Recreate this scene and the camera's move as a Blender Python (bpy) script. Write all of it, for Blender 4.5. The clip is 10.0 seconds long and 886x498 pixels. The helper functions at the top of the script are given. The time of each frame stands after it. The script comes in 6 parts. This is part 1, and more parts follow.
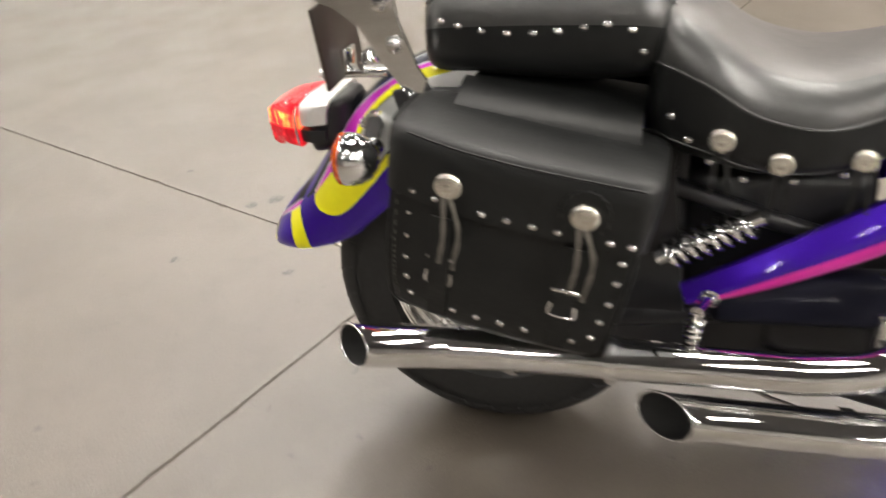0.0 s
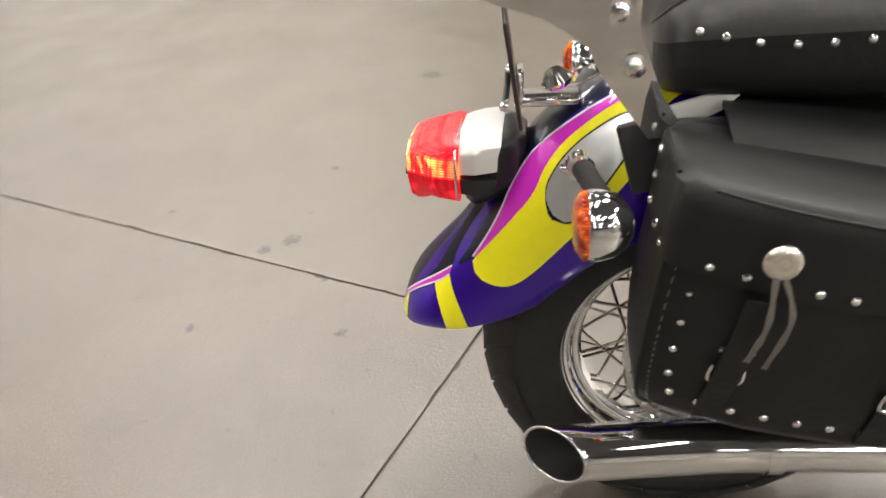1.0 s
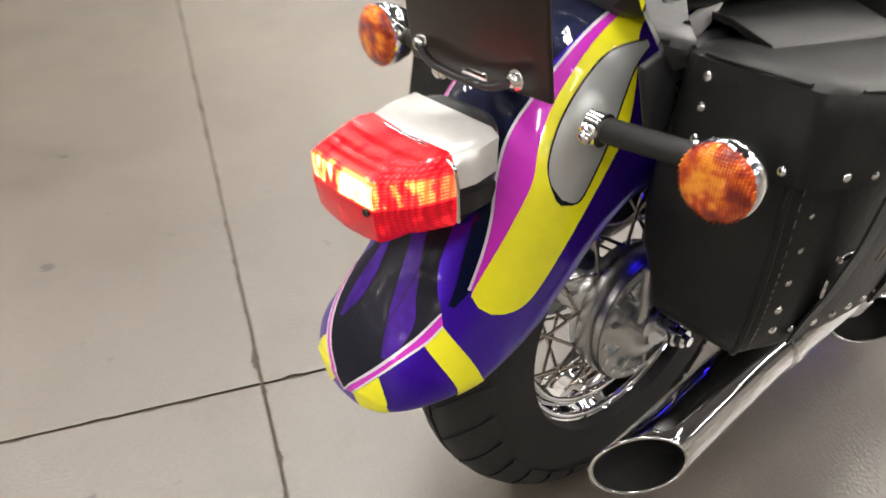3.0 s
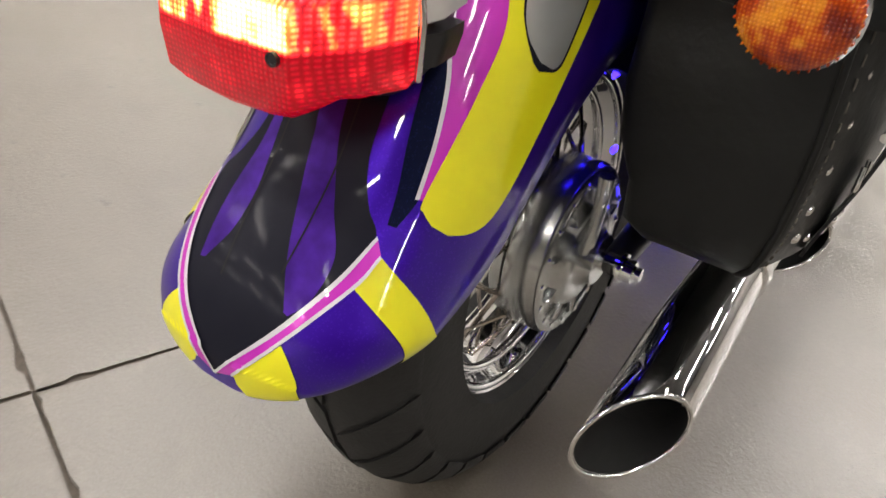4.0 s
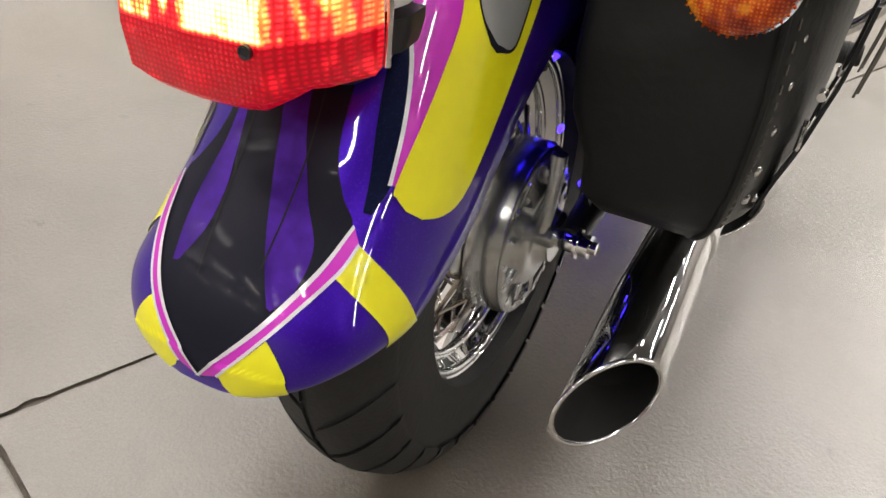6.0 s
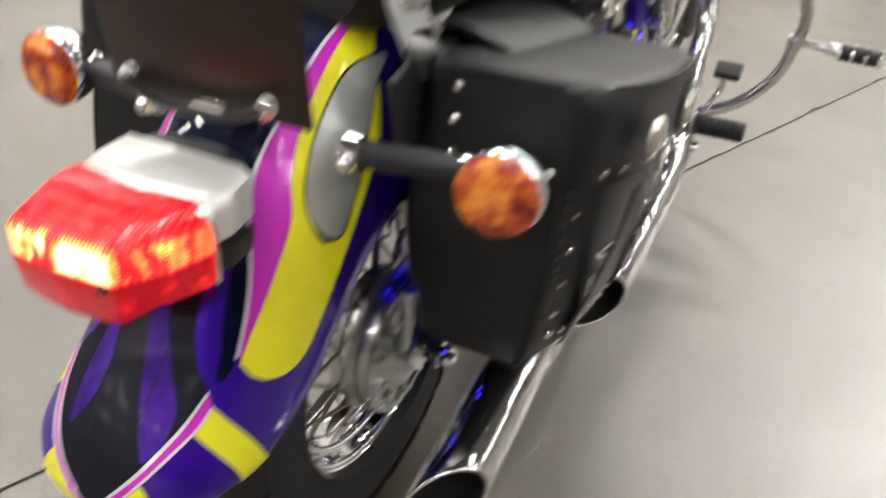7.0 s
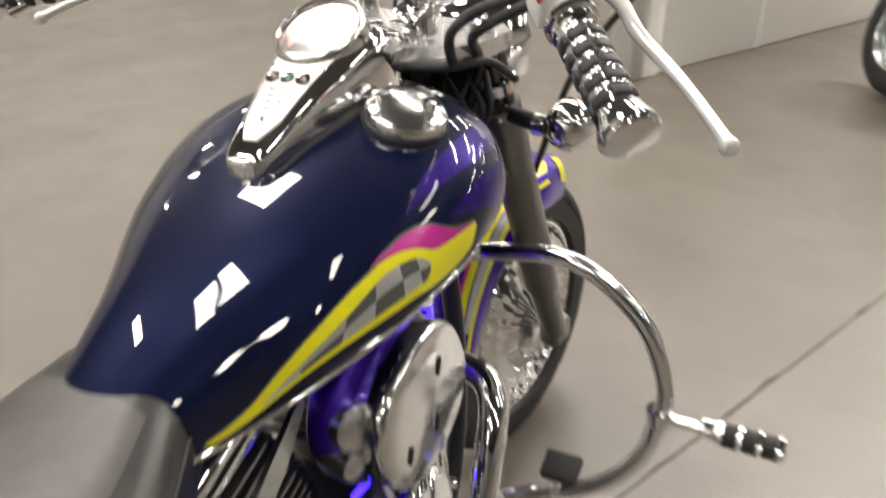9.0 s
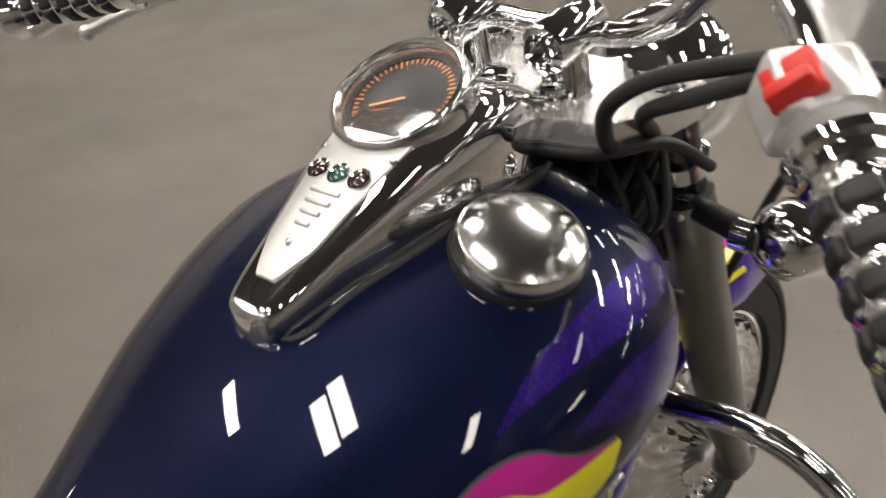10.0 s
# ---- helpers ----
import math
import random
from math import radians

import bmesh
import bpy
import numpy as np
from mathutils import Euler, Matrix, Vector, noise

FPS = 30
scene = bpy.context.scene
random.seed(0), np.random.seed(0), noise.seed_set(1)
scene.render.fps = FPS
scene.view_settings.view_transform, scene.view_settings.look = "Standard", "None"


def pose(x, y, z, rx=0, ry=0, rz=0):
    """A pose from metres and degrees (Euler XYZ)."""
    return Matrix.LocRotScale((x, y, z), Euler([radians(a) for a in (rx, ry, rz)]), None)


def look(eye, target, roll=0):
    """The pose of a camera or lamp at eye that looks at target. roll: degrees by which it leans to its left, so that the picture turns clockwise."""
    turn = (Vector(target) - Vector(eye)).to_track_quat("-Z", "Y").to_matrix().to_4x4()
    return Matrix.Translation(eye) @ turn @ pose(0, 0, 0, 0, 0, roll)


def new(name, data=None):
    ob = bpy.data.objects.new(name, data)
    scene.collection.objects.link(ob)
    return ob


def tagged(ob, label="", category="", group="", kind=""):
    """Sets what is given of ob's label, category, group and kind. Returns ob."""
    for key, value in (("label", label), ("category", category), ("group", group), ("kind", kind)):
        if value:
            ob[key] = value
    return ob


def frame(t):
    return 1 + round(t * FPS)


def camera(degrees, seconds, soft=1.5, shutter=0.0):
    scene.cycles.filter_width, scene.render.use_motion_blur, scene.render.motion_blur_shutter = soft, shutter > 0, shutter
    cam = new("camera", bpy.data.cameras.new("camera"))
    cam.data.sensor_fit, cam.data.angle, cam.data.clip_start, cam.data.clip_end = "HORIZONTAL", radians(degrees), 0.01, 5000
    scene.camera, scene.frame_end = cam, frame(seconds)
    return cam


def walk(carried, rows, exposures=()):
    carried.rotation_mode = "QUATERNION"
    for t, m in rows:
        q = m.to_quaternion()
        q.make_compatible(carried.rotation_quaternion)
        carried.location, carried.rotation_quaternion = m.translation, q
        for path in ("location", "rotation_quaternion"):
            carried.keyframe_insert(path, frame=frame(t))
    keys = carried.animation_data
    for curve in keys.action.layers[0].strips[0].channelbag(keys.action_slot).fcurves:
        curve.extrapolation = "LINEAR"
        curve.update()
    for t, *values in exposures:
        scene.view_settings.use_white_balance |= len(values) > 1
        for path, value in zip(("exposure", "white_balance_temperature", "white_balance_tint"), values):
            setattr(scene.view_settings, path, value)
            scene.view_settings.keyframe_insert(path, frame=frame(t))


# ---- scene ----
cam = camera(55.8, 10.0, shutter=0.6)
PATH = [
    (0, (1.358, 0.353, 1.278), (-0.243, -0.193, 0.212), -6.3),
    (0.5, (1.208, 0.047, 1.251), (-0.422, -0.388, 0.178), -5.8),
    (1, (1.089, -0.202, 1.239), (-0.549, -0.475, 0.125), -6.0),
    (1.5, (1.092, -0.437, 1.264), (-0.549, -0.249, 0.135), -4.9),
    (2, (1.005, -0.607, 1.246), (-0.568, -0.131, 0.107), -2.7),
    (2.2, (0.925, -0.679, 1.236), (-0.593, -0.075, 0.082), -2.5),
    (3.3, (0.513, -0.815, 1.065), (-0.576, 0.347, -0.144), 3.1),
    (3.5, (0.456, -0.782, 1.009), (-0.531, 0.465, -0.203), 5.5),
    (4, (0.349, -0.763, 0.869), (-0.434, 0.657, -0.301), 9.8),
    (4.5, (0.316, -0.774, 0.848), (-0.381, 0.711, -0.296), 9.0),
    (5, (0.321, -0.788, 0.85), (-0.328, 0.717, -0.297), 9.0),
    (6.5, (0.334, -0.796, 0.881), (-0.291, 0.718, -0.266), 8.4),
    (7, (0.465, -0.8, 1.085), (-0.156, 0.738, -0.033), 7.3),
    (7.5, (0.656, -0.648, 1.25), (-0.085, 0.875, 0.185), 2.0),
    (8, (0.743, -0.376, 1.292), (-0.025, 1.166, 0.276), 0.7),
    (8.5, (0.66, -0.047, 1.347), (-0.031, 1.55, 0.36), 1.0),
    (9, (0.634, 0.257, 1.361), (-0.193, 1.807, 0.405), -0.4),
    (9.5, (0.53, 0.518, 1.352), (-0.501, 1.935, 0.388), -1.5),
    (10, (0.438, 0.68, 1.335), (-0.7, 1.968, 0.312), -2.5),
]
SIZE = 0.92
walk(cam, [(t, look(Vector(eye) * SIZE, Vector(target) * SIZE, roll)) for t, eye, target, roll in PATH],
     exposures=[(0, 0.93, 6670, 10), (1.0, 0.90, 6650, 10), (2.0, 0.96, 6610, 10), (3.5, 0.78, 6570, 10), (5.0, 0.66, 6570, 10), (6.5, 0.68, 6570, 10), (7.0, 0.66, 6420, 8), (7.5, 0.66, 6320, 6), (8.0, 0.66, 6570, 9), (8.5, 0.56, 6670, 10), (9.0, 0.38, 6720, 10), (9.5, -0.05, 6720, 10), (10, -0.20, 6770, 11)])

# ---------- world, lamps ----------
world = bpy.data.worlds.new("world")
scene.world = world
world.use_nodes = True
world.node_tree.nodes["Background"].inputs[0].default_value = (0.9, 0.95, 1.0, 1)
world.node_tree.nodes["Background"].inputs[1].default_value = 0.12

CEILING_Z = 5.1
# long fixtures under the ceiling, laid along the slabs: x, y, length, width, share of the power
BAY = -21.3
# (3.4, 7.4) and (2.0, 6.7) are added, unseen, to brighten the white partition
FIXTURES = [(x, y, 1.65, 0.29 if abs(k - 0.4501) < 1e-6 else 0.17, k) for x, y, k in ((-3.5, 0.08, 0.55), (-3.12, 2.32, 0.4501), (-3.02, 2.6, 0.4501), (-3.2, -2.3, 0.6), (3.35, 0.25, 0.17), (3.45, 2.65, 0.09), (3.4, -2.3, 0.3),
            (1.9, 4.6, 0.5), (3.4, 7.4, 4.0), (2.0, 6.7, 0.8), (-0.8, 4.9, 0.9), (-0.8, -2.4, 0.2), (1.2, -4.8, 0.34), (-0.70, 0.02, 0.26), (-0.78, 0.27, 0.26))]
LAMP_WATTS = 120
# the same fixtures carried on through the rest of the hall
FAR_FIXTURES = [(x + 0.18 * (k % 3), y + 0.035 * x) for x in (-11.6, -9.0, -6.2, -3.3, -0.5, 3.4, 6.2, 9.0)
                for k, y in enumerate((-9.4, -7.0, -4.7, -2.3, 0.1, 2.5, 5.0, 7.3, 9.6, 11.8))
                if (y < -1 or y > 4 if x < -4 else y > 7 or y < -6 and x < 3 if x < 4 else y > -3 and k % 2)]
for fx, fy, fl, fw, share in FIXTURES:
    lamp = bpy.data.lights.new("ceiling_lamp", "AREA")
    lamp.shape, lamp.size, lamp.size_y, lamp.energy = "RECTANGLE", fl, fw, LAMP_WATTS * share
    lamp.color = (1.0, 0.955, 0.90)
    new("ceiling_lamp", lamp).matrix_world = pose(fx, fy, CEILING_Z - 0.09, 0, 0, BAY)


# ---------- materials ----------
def material(name, color, rough=0.5, metal=0.0, coat=0.0, vary=0.08, grain=60.0, bump=0.0, bump_scale=200.0,
             rough_vary=0.06, emit=None, strength=0.0, transmission=0.0, ior=1.45, speck=None, sheen=0.5, coat_rough=0.02):
    m = bpy.data.materials.new(name)
    m.use_nodes = True
    nt = m.node_tree
    b = nt.nodes["Principled BSDF"]
    co = nt.nodes.new("ShaderNodeTexCoord")
    n1 = nt.nodes.new("ShaderNodeTexNoise")
    n1.inputs["Scale"].default_value, n1.inputs["Detail"].default_value = grain, 6
    nt.links.new(co.outputs["Object"], n1.inputs["Vector"])
    n2 = nt.nodes.new("ShaderNodeTexNoise")
    n2.inputs["Scale"].default_value, n2.inputs["Detail"].default_value = grain * 0.08, 4
    nt.links.new(co.outputs["Object"], n2.inputs["Vector"])
    add = nt.nodes.new("ShaderNodeMath")
    add.operation = "ADD"
    nt.links.new(n1.outputs["Fac"], add.inputs[0])
    nt.links.new(n2.outputs["Fac"], add.inputs[1])
    ramp = nt.nodes.new("ShaderNodeMapRange")
    ramp.inputs["From Min"].default_value, ramp.inputs["From Max"].default_value = 0.6, 1.4
    nt.links.new(add.outputs[0], ramp.inputs["Value"])
    mix = nt.nodes.new("ShaderNodeMix")
    mix.data_type = "RGBA"
    lo = [max(0, c * (1 - vary)) for c in color]
    hi = [min(1, c * (1 + vary)) for c in color]
    mix.inputs[6].default_value, mix.inputs[7].default_value = (*lo, 1), (*hi, 1)
    nt.links.new(ramp.outputs[0], mix.inputs[0])
    out = mix.outputs[2]
    if speck:
        vor = nt.nodes.new("ShaderNodeTexVoronoi")
        vor.inputs["Scale"].default_value = 900
        nt.links.new(co.outputs["Object"], vor.inputs["Vector"])
        sm = nt.nodes.new("ShaderNodeMix")
        sm.data_type = "RGBA"
        sm.inputs[7].default_value = (*speck, 1)
        gt = nt.nodes.new("ShaderNodeMath")
        gt.operation = "GREATER_THAN"
        gt.inputs[1].default_value = 0.9
        sep = nt.nodes.new("ShaderNodeSeparateColor")
        nt.links.new(vor.outputs["Color"], sep.inputs[0])
        nt.links.new(sep.outputs[0], gt.inputs[0])
        nt.links.new(gt.outputs[0], sm.inputs[0])
        nt.links.new(out, sm.inputs[6])
        out = sm.outputs[2]
    nt.links.new(out, b.inputs["Base Color"])
    rr = nt.nodes.new("ShaderNodeMapRange")
    rr.inputs["To Min"].default_value, rr.inputs["To Max"].default_value = max(0.02, rough - rough_vary), rough + rough_vary
    nt.links.new(n2.outputs["Fac"], rr.inputs["Value"])
    nt.links.new(rr.outputs[0], b.inputs["Roughness"])
    b.inputs["Metallic"].default_value = metal
    b.inputs["IOR"].default_value = ior
    b.inputs["Specular IOR Level"].default_value = sheen
    if coat:
        b.inputs["Coat Weight"].default_value, b.inputs["Coat Roughness"].default_value = coat, coat_rough
    if transmission:
        b.inputs["Transmission Weight"].default_value = transmission
    if emit:
        b.inputs["Emission Color"].default_value, b.inputs["Emission Strength"].default_value = (*emit, 1), strength
    if bump:
        n3 = nt.nodes.new("ShaderNodeTexNoise")
        n3.inputs["Scale"].default_value, n3.inputs["Detail"].default_value = bump_scale, 5
        nt.links.new(co.outputs["Object"], n3.inputs["Vector"])
        bp = nt.nodes.new("ShaderNodeBump")
        bp.inputs["Strength"].default_value, bp.inputs["Distance"].default_value = bump, 0.002
        nt.links.new(n3.outputs["Fac"], bp.inputs["Height"])
        nt.links.new(bp.outputs[0], b.inputs["Normal"])
    return m


CHROME = material("chrome", (0.90, 0.905, 0.91), 0.035, 1.0, vary=0.03, rough_vary=0.025)
SPOKE = material("dulled_spoke_steel", (0.50, 0.45, 0.41), 0.2, 1.0, vary=0.15, grain=40)
DARKCHROME = material("dark_chrome", (0.11, 0.11, 0.115), 0.06, 1.0, vary=0.05)
SATIN = material("satin_aluminium", (0.62, 0.63, 0.63), 0.26, 1.0, vary=0.08, bump=0.05)
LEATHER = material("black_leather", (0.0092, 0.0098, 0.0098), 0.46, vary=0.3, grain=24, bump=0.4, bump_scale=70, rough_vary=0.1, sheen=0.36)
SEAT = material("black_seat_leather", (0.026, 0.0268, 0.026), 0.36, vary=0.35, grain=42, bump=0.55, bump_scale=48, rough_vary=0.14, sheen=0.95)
# paler copy of the seat leather, with the ceiling reflection in its colour
CUSHION = material("lit_seat_leather", (0.062, 0.056, 0.053), 0.44, vary=0.3, grain=30, bump=0.5, bump_scale=48, rough_vary=0.12, sheen=0.9)
RUBBER = material("tyre_rubber", (0.022, 0.022, 0.022), 0.62, vary=0.25, grain=80, bump=0.3)
BLACK = material("black_painted_metal", (0.014, 0.014, 0.016), 0.32, vary=0.2, bump=0.08)
MATT = material("matt_black_plastic", (0.02, 0.02, 0.022), 0.5, vary=0.2, bump=0.15)
PURPLE = material("purple_paint", (0.046, 0.006, 0.36), 0.34, 0.6, coat=1.0, vary=0.12, grain=14, speck=(0.062, 0.010, 0.43), sheen=0.15)
FADE = material("purple_fade_paint", (0.016, 0.003, 0.125), 0.36, 0.35, coat=1.0, vary=0.75, grain=120, speck=(0.04, 0.007, 0.26), sheen=0.12)
NAVY = material("midnight_blue_paint", (0.0030, 0.0058, 0.028), 0.38, 0.4, coat=1.0, vary=0.3, grain=9, speck=(0.005, 0.009, 0.045), sheen=0.08)
INK = material("black_blue_paint", (0.011, 0.0115, 0.020), 0.4, 0.0, coat=0.06, vary=0.2, grain=10, sheen=0.1, coat_rough=0.08)
STREAK = material("faded_purple_paint", (0.058, 0.014, 0.25), 0.4, 0.3, coat=0.08, vary=0.45, grain=60, sheen=0.1, coat_rough=0.08)
YELLOW = material("yellow_paint", (0.88, 0.83, 0.012), 0.35, coat=0.9, vary=0.05)
MAGENTA = material("magenta_paint", (0.58, 0.012, 0.30), 0.35, 0.1, coat=1.0, vary=0.06)
VIOLET = material("violet_pink_paint", (0.62, 0.018, 0.54), 0.35, 0.1, coat=1.0, vary=0.06)
PINLINE = material("silver_pinstripe", (0.72, 0.70, 0.76), 0.35, 0.2, coat=0.8, vary=0.05)
SILVER = material("silver_paint", (0.55, 0.57, 0.57), 0.30, 0.55, coat=0.8, vary=0.15, grain=20)
GREY = material("grey_paint", (0.13, 0.14, 0.14), 0.3, 0.5, coat=0.8, vary=0.15, grain=20)
FORK = material("dull_fork_aluminium", (0.21, 0.21, 0.20), 0.32, 1.0, vary=0.12, grain=40, bump=0.05)
BRIGHT = material("bright_satin_aluminium", (0.80, 0.80, 0.79), 0.34, 0.62, vary=0.05, grain=120, bump=0.05)
HOUSING = material("chromed_plastic", (0.86, 0.85, 0.85), 0.2, 0.82, vary=0.06, grain=120, rough_vary=0.05)
POLISHED = material("polished_aluminium", (0.86, 0.86, 0.85), 0.15, 1.0, vary=0.05, grain=120, rough_vary=0.04, bump=0.04)
CLEAR = material("clear_lens", (0.85, 0.80, 0.78), 0.12, coat=0.5, vary=0.1)
CONCHO = material("old_silver_concho", (0.70, 0.67, 0.60), 0.24, 0.92, vary=0.15, grain=90)
TASSEL = material("worn_grey_leather_lace", (0.12, 0.11, 0.095), 0.7, vary=0.3, bump=0.4)
BROWN = material("dark_brown_plate", (0.022, 0.014, 0.011), 0.35, vary=0.25, grain=12)
# soot in the pipes, also the painted shade of the fender creases
DARK = material("pipe_soot_and_crease_shade", (0.006, 0.006, 0.006), 0.8, vary=0.3)
SWITCHRED = material("red_switch", (0.75, 0.04, 0.03), 0.4, vary=0.05)
# dial colour raised to stand for glare on the gauge glass
DIAL = material("gauge_face", (0.62, 0.56, 0.50), 0.4, vary=0.06)
ORANGE = material("gauge_orange", (0.75, 0.25, 0.08), 0.5, vary=0.05)
BLUELED = material("blue_accent_led", (0.03, 0.02, 0.6), 0.3, emit=(0.025, 0.01, 1.0), strength=6.0)
WHITEWALL = material("white_painted_wall", (0.88, 0.87, 0.84), 0.6, vary=0.04, grain=4, bump=0.15, bump_scale=60)
GREYWALL = material("grey_painted_block_wall", (0.46, 0.445, 0.42), 0.7, vary=0.08, grain=3, bump=0.2, bump_scale=40)
TUBES = material("lit_diffuser", (0.9, 0.9, 0.88), 0.4, emit=(1.0, 0.955, 0.90), strength=52.0, vary=0.02)
CEIL = material("dark_roof_deck", (0.13, 0.13, 0.135), 0.8, vary=0.1, grain=3)


def lit_lens():
    """Red plastic with fine ribs, lit by two bulbs behind its upper half."""
    m = material("red_lens", (0.42, 0.002, 0.006), 0.12, coat=0.15, vary=0.1)
    nt = m.node_tree
    b = nt.nodes["Principled BSDF"]
    co = nt.nodes.new("ShaderNodeTexCoord")
    sep = nt.nodes.new("ShaderNodeSeparateXYZ")
    nt.links.new(co.outputs["Object"], sep.inputs[0])

    def ranged(v, a, c, lo, hi, smooth=True):
        r = nt.nodes.new("ShaderNodeMapRange")
        r.interpolation_type = "SMOOTHSTEP" if smooth else "LINEAR"
        for k, q in zip(("From Min", "From Max", "To Min", "To Max"), (a, c, lo, hi)):
            r.inputs[k].default_value = q
        nt.links.new(v, r.inputs["Value"])
        return r.outputs[0]

    def times(a, c):
        x = nt.nodes.new("ShaderNodeMath")
        x.operation = "MULTIPLY"
        nt.links.new(a, x.inputs[0])
        if isinstance(c, float):
            x.inputs[1].default_value = c
        else:
            nt.links.new(c, x.inputs[1])
        return x.outputs[0]
    up = times(ranged(sep.outputs[2], 0.655, 0.660, 0, 1), ranged(sep.outputs[2], 0.682, 0.694, 1, 0.35))
    rear_face = ranged(sep.outputs[1], -0.413, -0.350, 1.0, 0.55)
    stretch = nt.nodes.new("ShaderNodeMapping")
    stretch.inputs["Scale"].default_value = (1.0, 0.5, 0.34)
    nt.links.new(co.outputs["Object"], stretch.inputs["Vector"])
    n = nt.nodes.new("ShaderNodeTexNoise")
    n.inputs["Scale"].default_value, n.inputs["Detail"].default_value = 52, 3.5
    nt.links.new(stretch.outputs[0], n.inputs["Vector"])
    hot = times(times(up, rear_face), ranged(n.outputs["Fac"], 0.30, 0.54, 0.16, 1.0))
    n4 = nt.nodes.new("ShaderNodeTexNoise")
    n4.inputs["Scale"].default_value, n4.inputs["Detail"].default_value = 34, 2
    nt.links.new(co.outputs["Object"], n4.inputs["Vector"])
    low = ranged(n4.outputs["Fac"], 0.54, 0.76, 0.0, 0.18)
    mx = nt.nodes.new("ShaderNodeMath")
    mx.operation = "MAXIMUM"
    nt.links.new(hot, mx.inputs[0])
    nt.links.new(low, mx.inputs[1])
    ramp = nt.nodes.new("ShaderNodeValToRGB")
    e = ramp.color_ramp.elements
    e[0].position, e[0].color = 0.0, (0.86, 0.001, 0.022, 1)
    e[1].position, e[1].color = 1.0, (1.0, 0.80, 0.38, 1)
    k = e.new(0.45)
    k.color = (1.0, 0.035, 0.03, 1)
    k = e.new(0.75)
    k.color = (1.0, 0.34, 0.06, 1)
    nt.links.new(mx.outputs[0], ramp.inputs[0])
    nt.links.new(ramp.outputs[0], b.inputs["Emission Color"])
    waves = []
    for axis in ("X", "Z", "Y"):
        w = nt.nodes.new("ShaderNodeTexWave")
        w.bands_direction = axis
        w.inputs["Scale"].default_value = 82
        nt.links.new(co.outputs["Object"], w.inputs["Vector"])
        waves.append(w.outputs["Fac"])
    bp = nt.nodes.new("ShaderNodeBump")
    bp.inputs["Strength"].default_value, bp.inputs["Distance"].default_value = 0.5, 0.0015
    waffle = times(times(waves[0], waves[1]), ranged(waves[2], 0, 1, 0.5, 1.0, False))
    nt.links.new(times(ranged(mx.outputs[0], 0.0, 1.0, 0.24, 2.6, False), ranged(waffle, 0.0, 0.5, 0.45, 1.6, False)), b.inputs["Emission Strength"])
    nt.links.new(waffle, bp.inputs["Height"])
    nt.links.new(bp.outputs[0], b.inputs["Normal"])
    return m


RED = lit_lens()


def amber_lens():
    """Deep orange plastic with a moulded prism pattern inside; light caught by its facets is in the colour."""
    m = material("amber_lens", (0.7, 0.1, 0.006), 0.1, coat=0.7, vary=0.1)
    nt = m.node_tree
    b = nt.nodes["Principled BSDF"]
    co = nt.nodes.new("ShaderNodeTexCoord")
    waves = []
    for axis in ("X", "Z"):
        w = nt.nodes.new("ShaderNodeTexWave")
        w.bands_direction = axis
        w.inputs["Scale"].default_value, w.inputs["Distortion"].default_value = 105, 0.6
        nt.links.new(co.outputs["Object"], w.inputs["Vector"])
        waves.append(w.outputs["Fac"])
    grid = nt.nodes.new("ShaderNodeMath")
    grid.operation = "MULTIPLY"
    nt.links.new(waves[0], grid.inputs[0])
    nt.links.new(waves[1], grid.inputs[1])
    n = nt.nodes.new("ShaderNodeTexNoise")
    n.inputs["Scale"].default_value, n.inputs["Detail"].default_value = 46, 2
    nt.links.new(co.outputs["Object"], n.inputs["Vector"])
    both_ways = nt.nodes.new("ShaderNodeMath")
    both_ways.operation = "MULTIPLY_ADD"
    nt.links.new(grid.outputs[0], both_ways.inputs[0])
    both_ways.inputs[1].default_value = 0.12
    nt.links.new(n.outputs["Fac"], both_ways.inputs[2])
    # the yellow end paints reflected light on the facets
    ramp = nt.nodes.new("ShaderNodeValToRGB")
    e = ramp.color_ramp.elements
    e[0].position, e[0].color = 0.38, (0.20, 0.012, 0.001, 1)
    e[1].position, e[1].color = 0.70, (1.0, 0.36, 0.02, 1)
    k = e.new(0.55)
    k.color = (0.66, 0.075, 0.003, 1)
    nt.links.new(both_ways.outputs[0], ramp.inputs[0])
    nt.links.new(ramp.outputs[0], b.inputs["Base Color"])
    bp = nt.nodes.new("ShaderNodeBump")
    bp.inputs["Strength"].default_value, bp.inputs["Distance"].default_value = 0.6, 0.0015
    nt.links.new(grid.outputs[0], bp.inputs["Height"])
    nt.links.new(bp.outputs[0], b.inputs["Normal"])
    return m


AMBER = amber_lens()


# ---------- mesh tools ----------
def part(name, bm, mat, parent=None, label="", sharp=46):
    bmesh.ops.recalc_face_normals(bm, faces=bm.faces[:])
    for f in bm.faces:
        f.smooth = True
    for e in bm.edges:
        if len(e.link_faces) == 2 and e.calc_face_angle(0) > radians(sharp):
            e.smooth = False
    me = bpy.data.meshes.new(name)
    bm.to_mesh(me)
    bm.free()
    me.materials.append(mat)
    ob = new(name, me)
    if parent:
        ob.parent = parent
    if label:
        ob["label"] = label
    return ob


def again(name, ob, m, parent, label=""):
    o = new(name, ob.data)
    o.parent = parent
    o.matrix_local = m
    if label:
        o["label"] = label
    return o


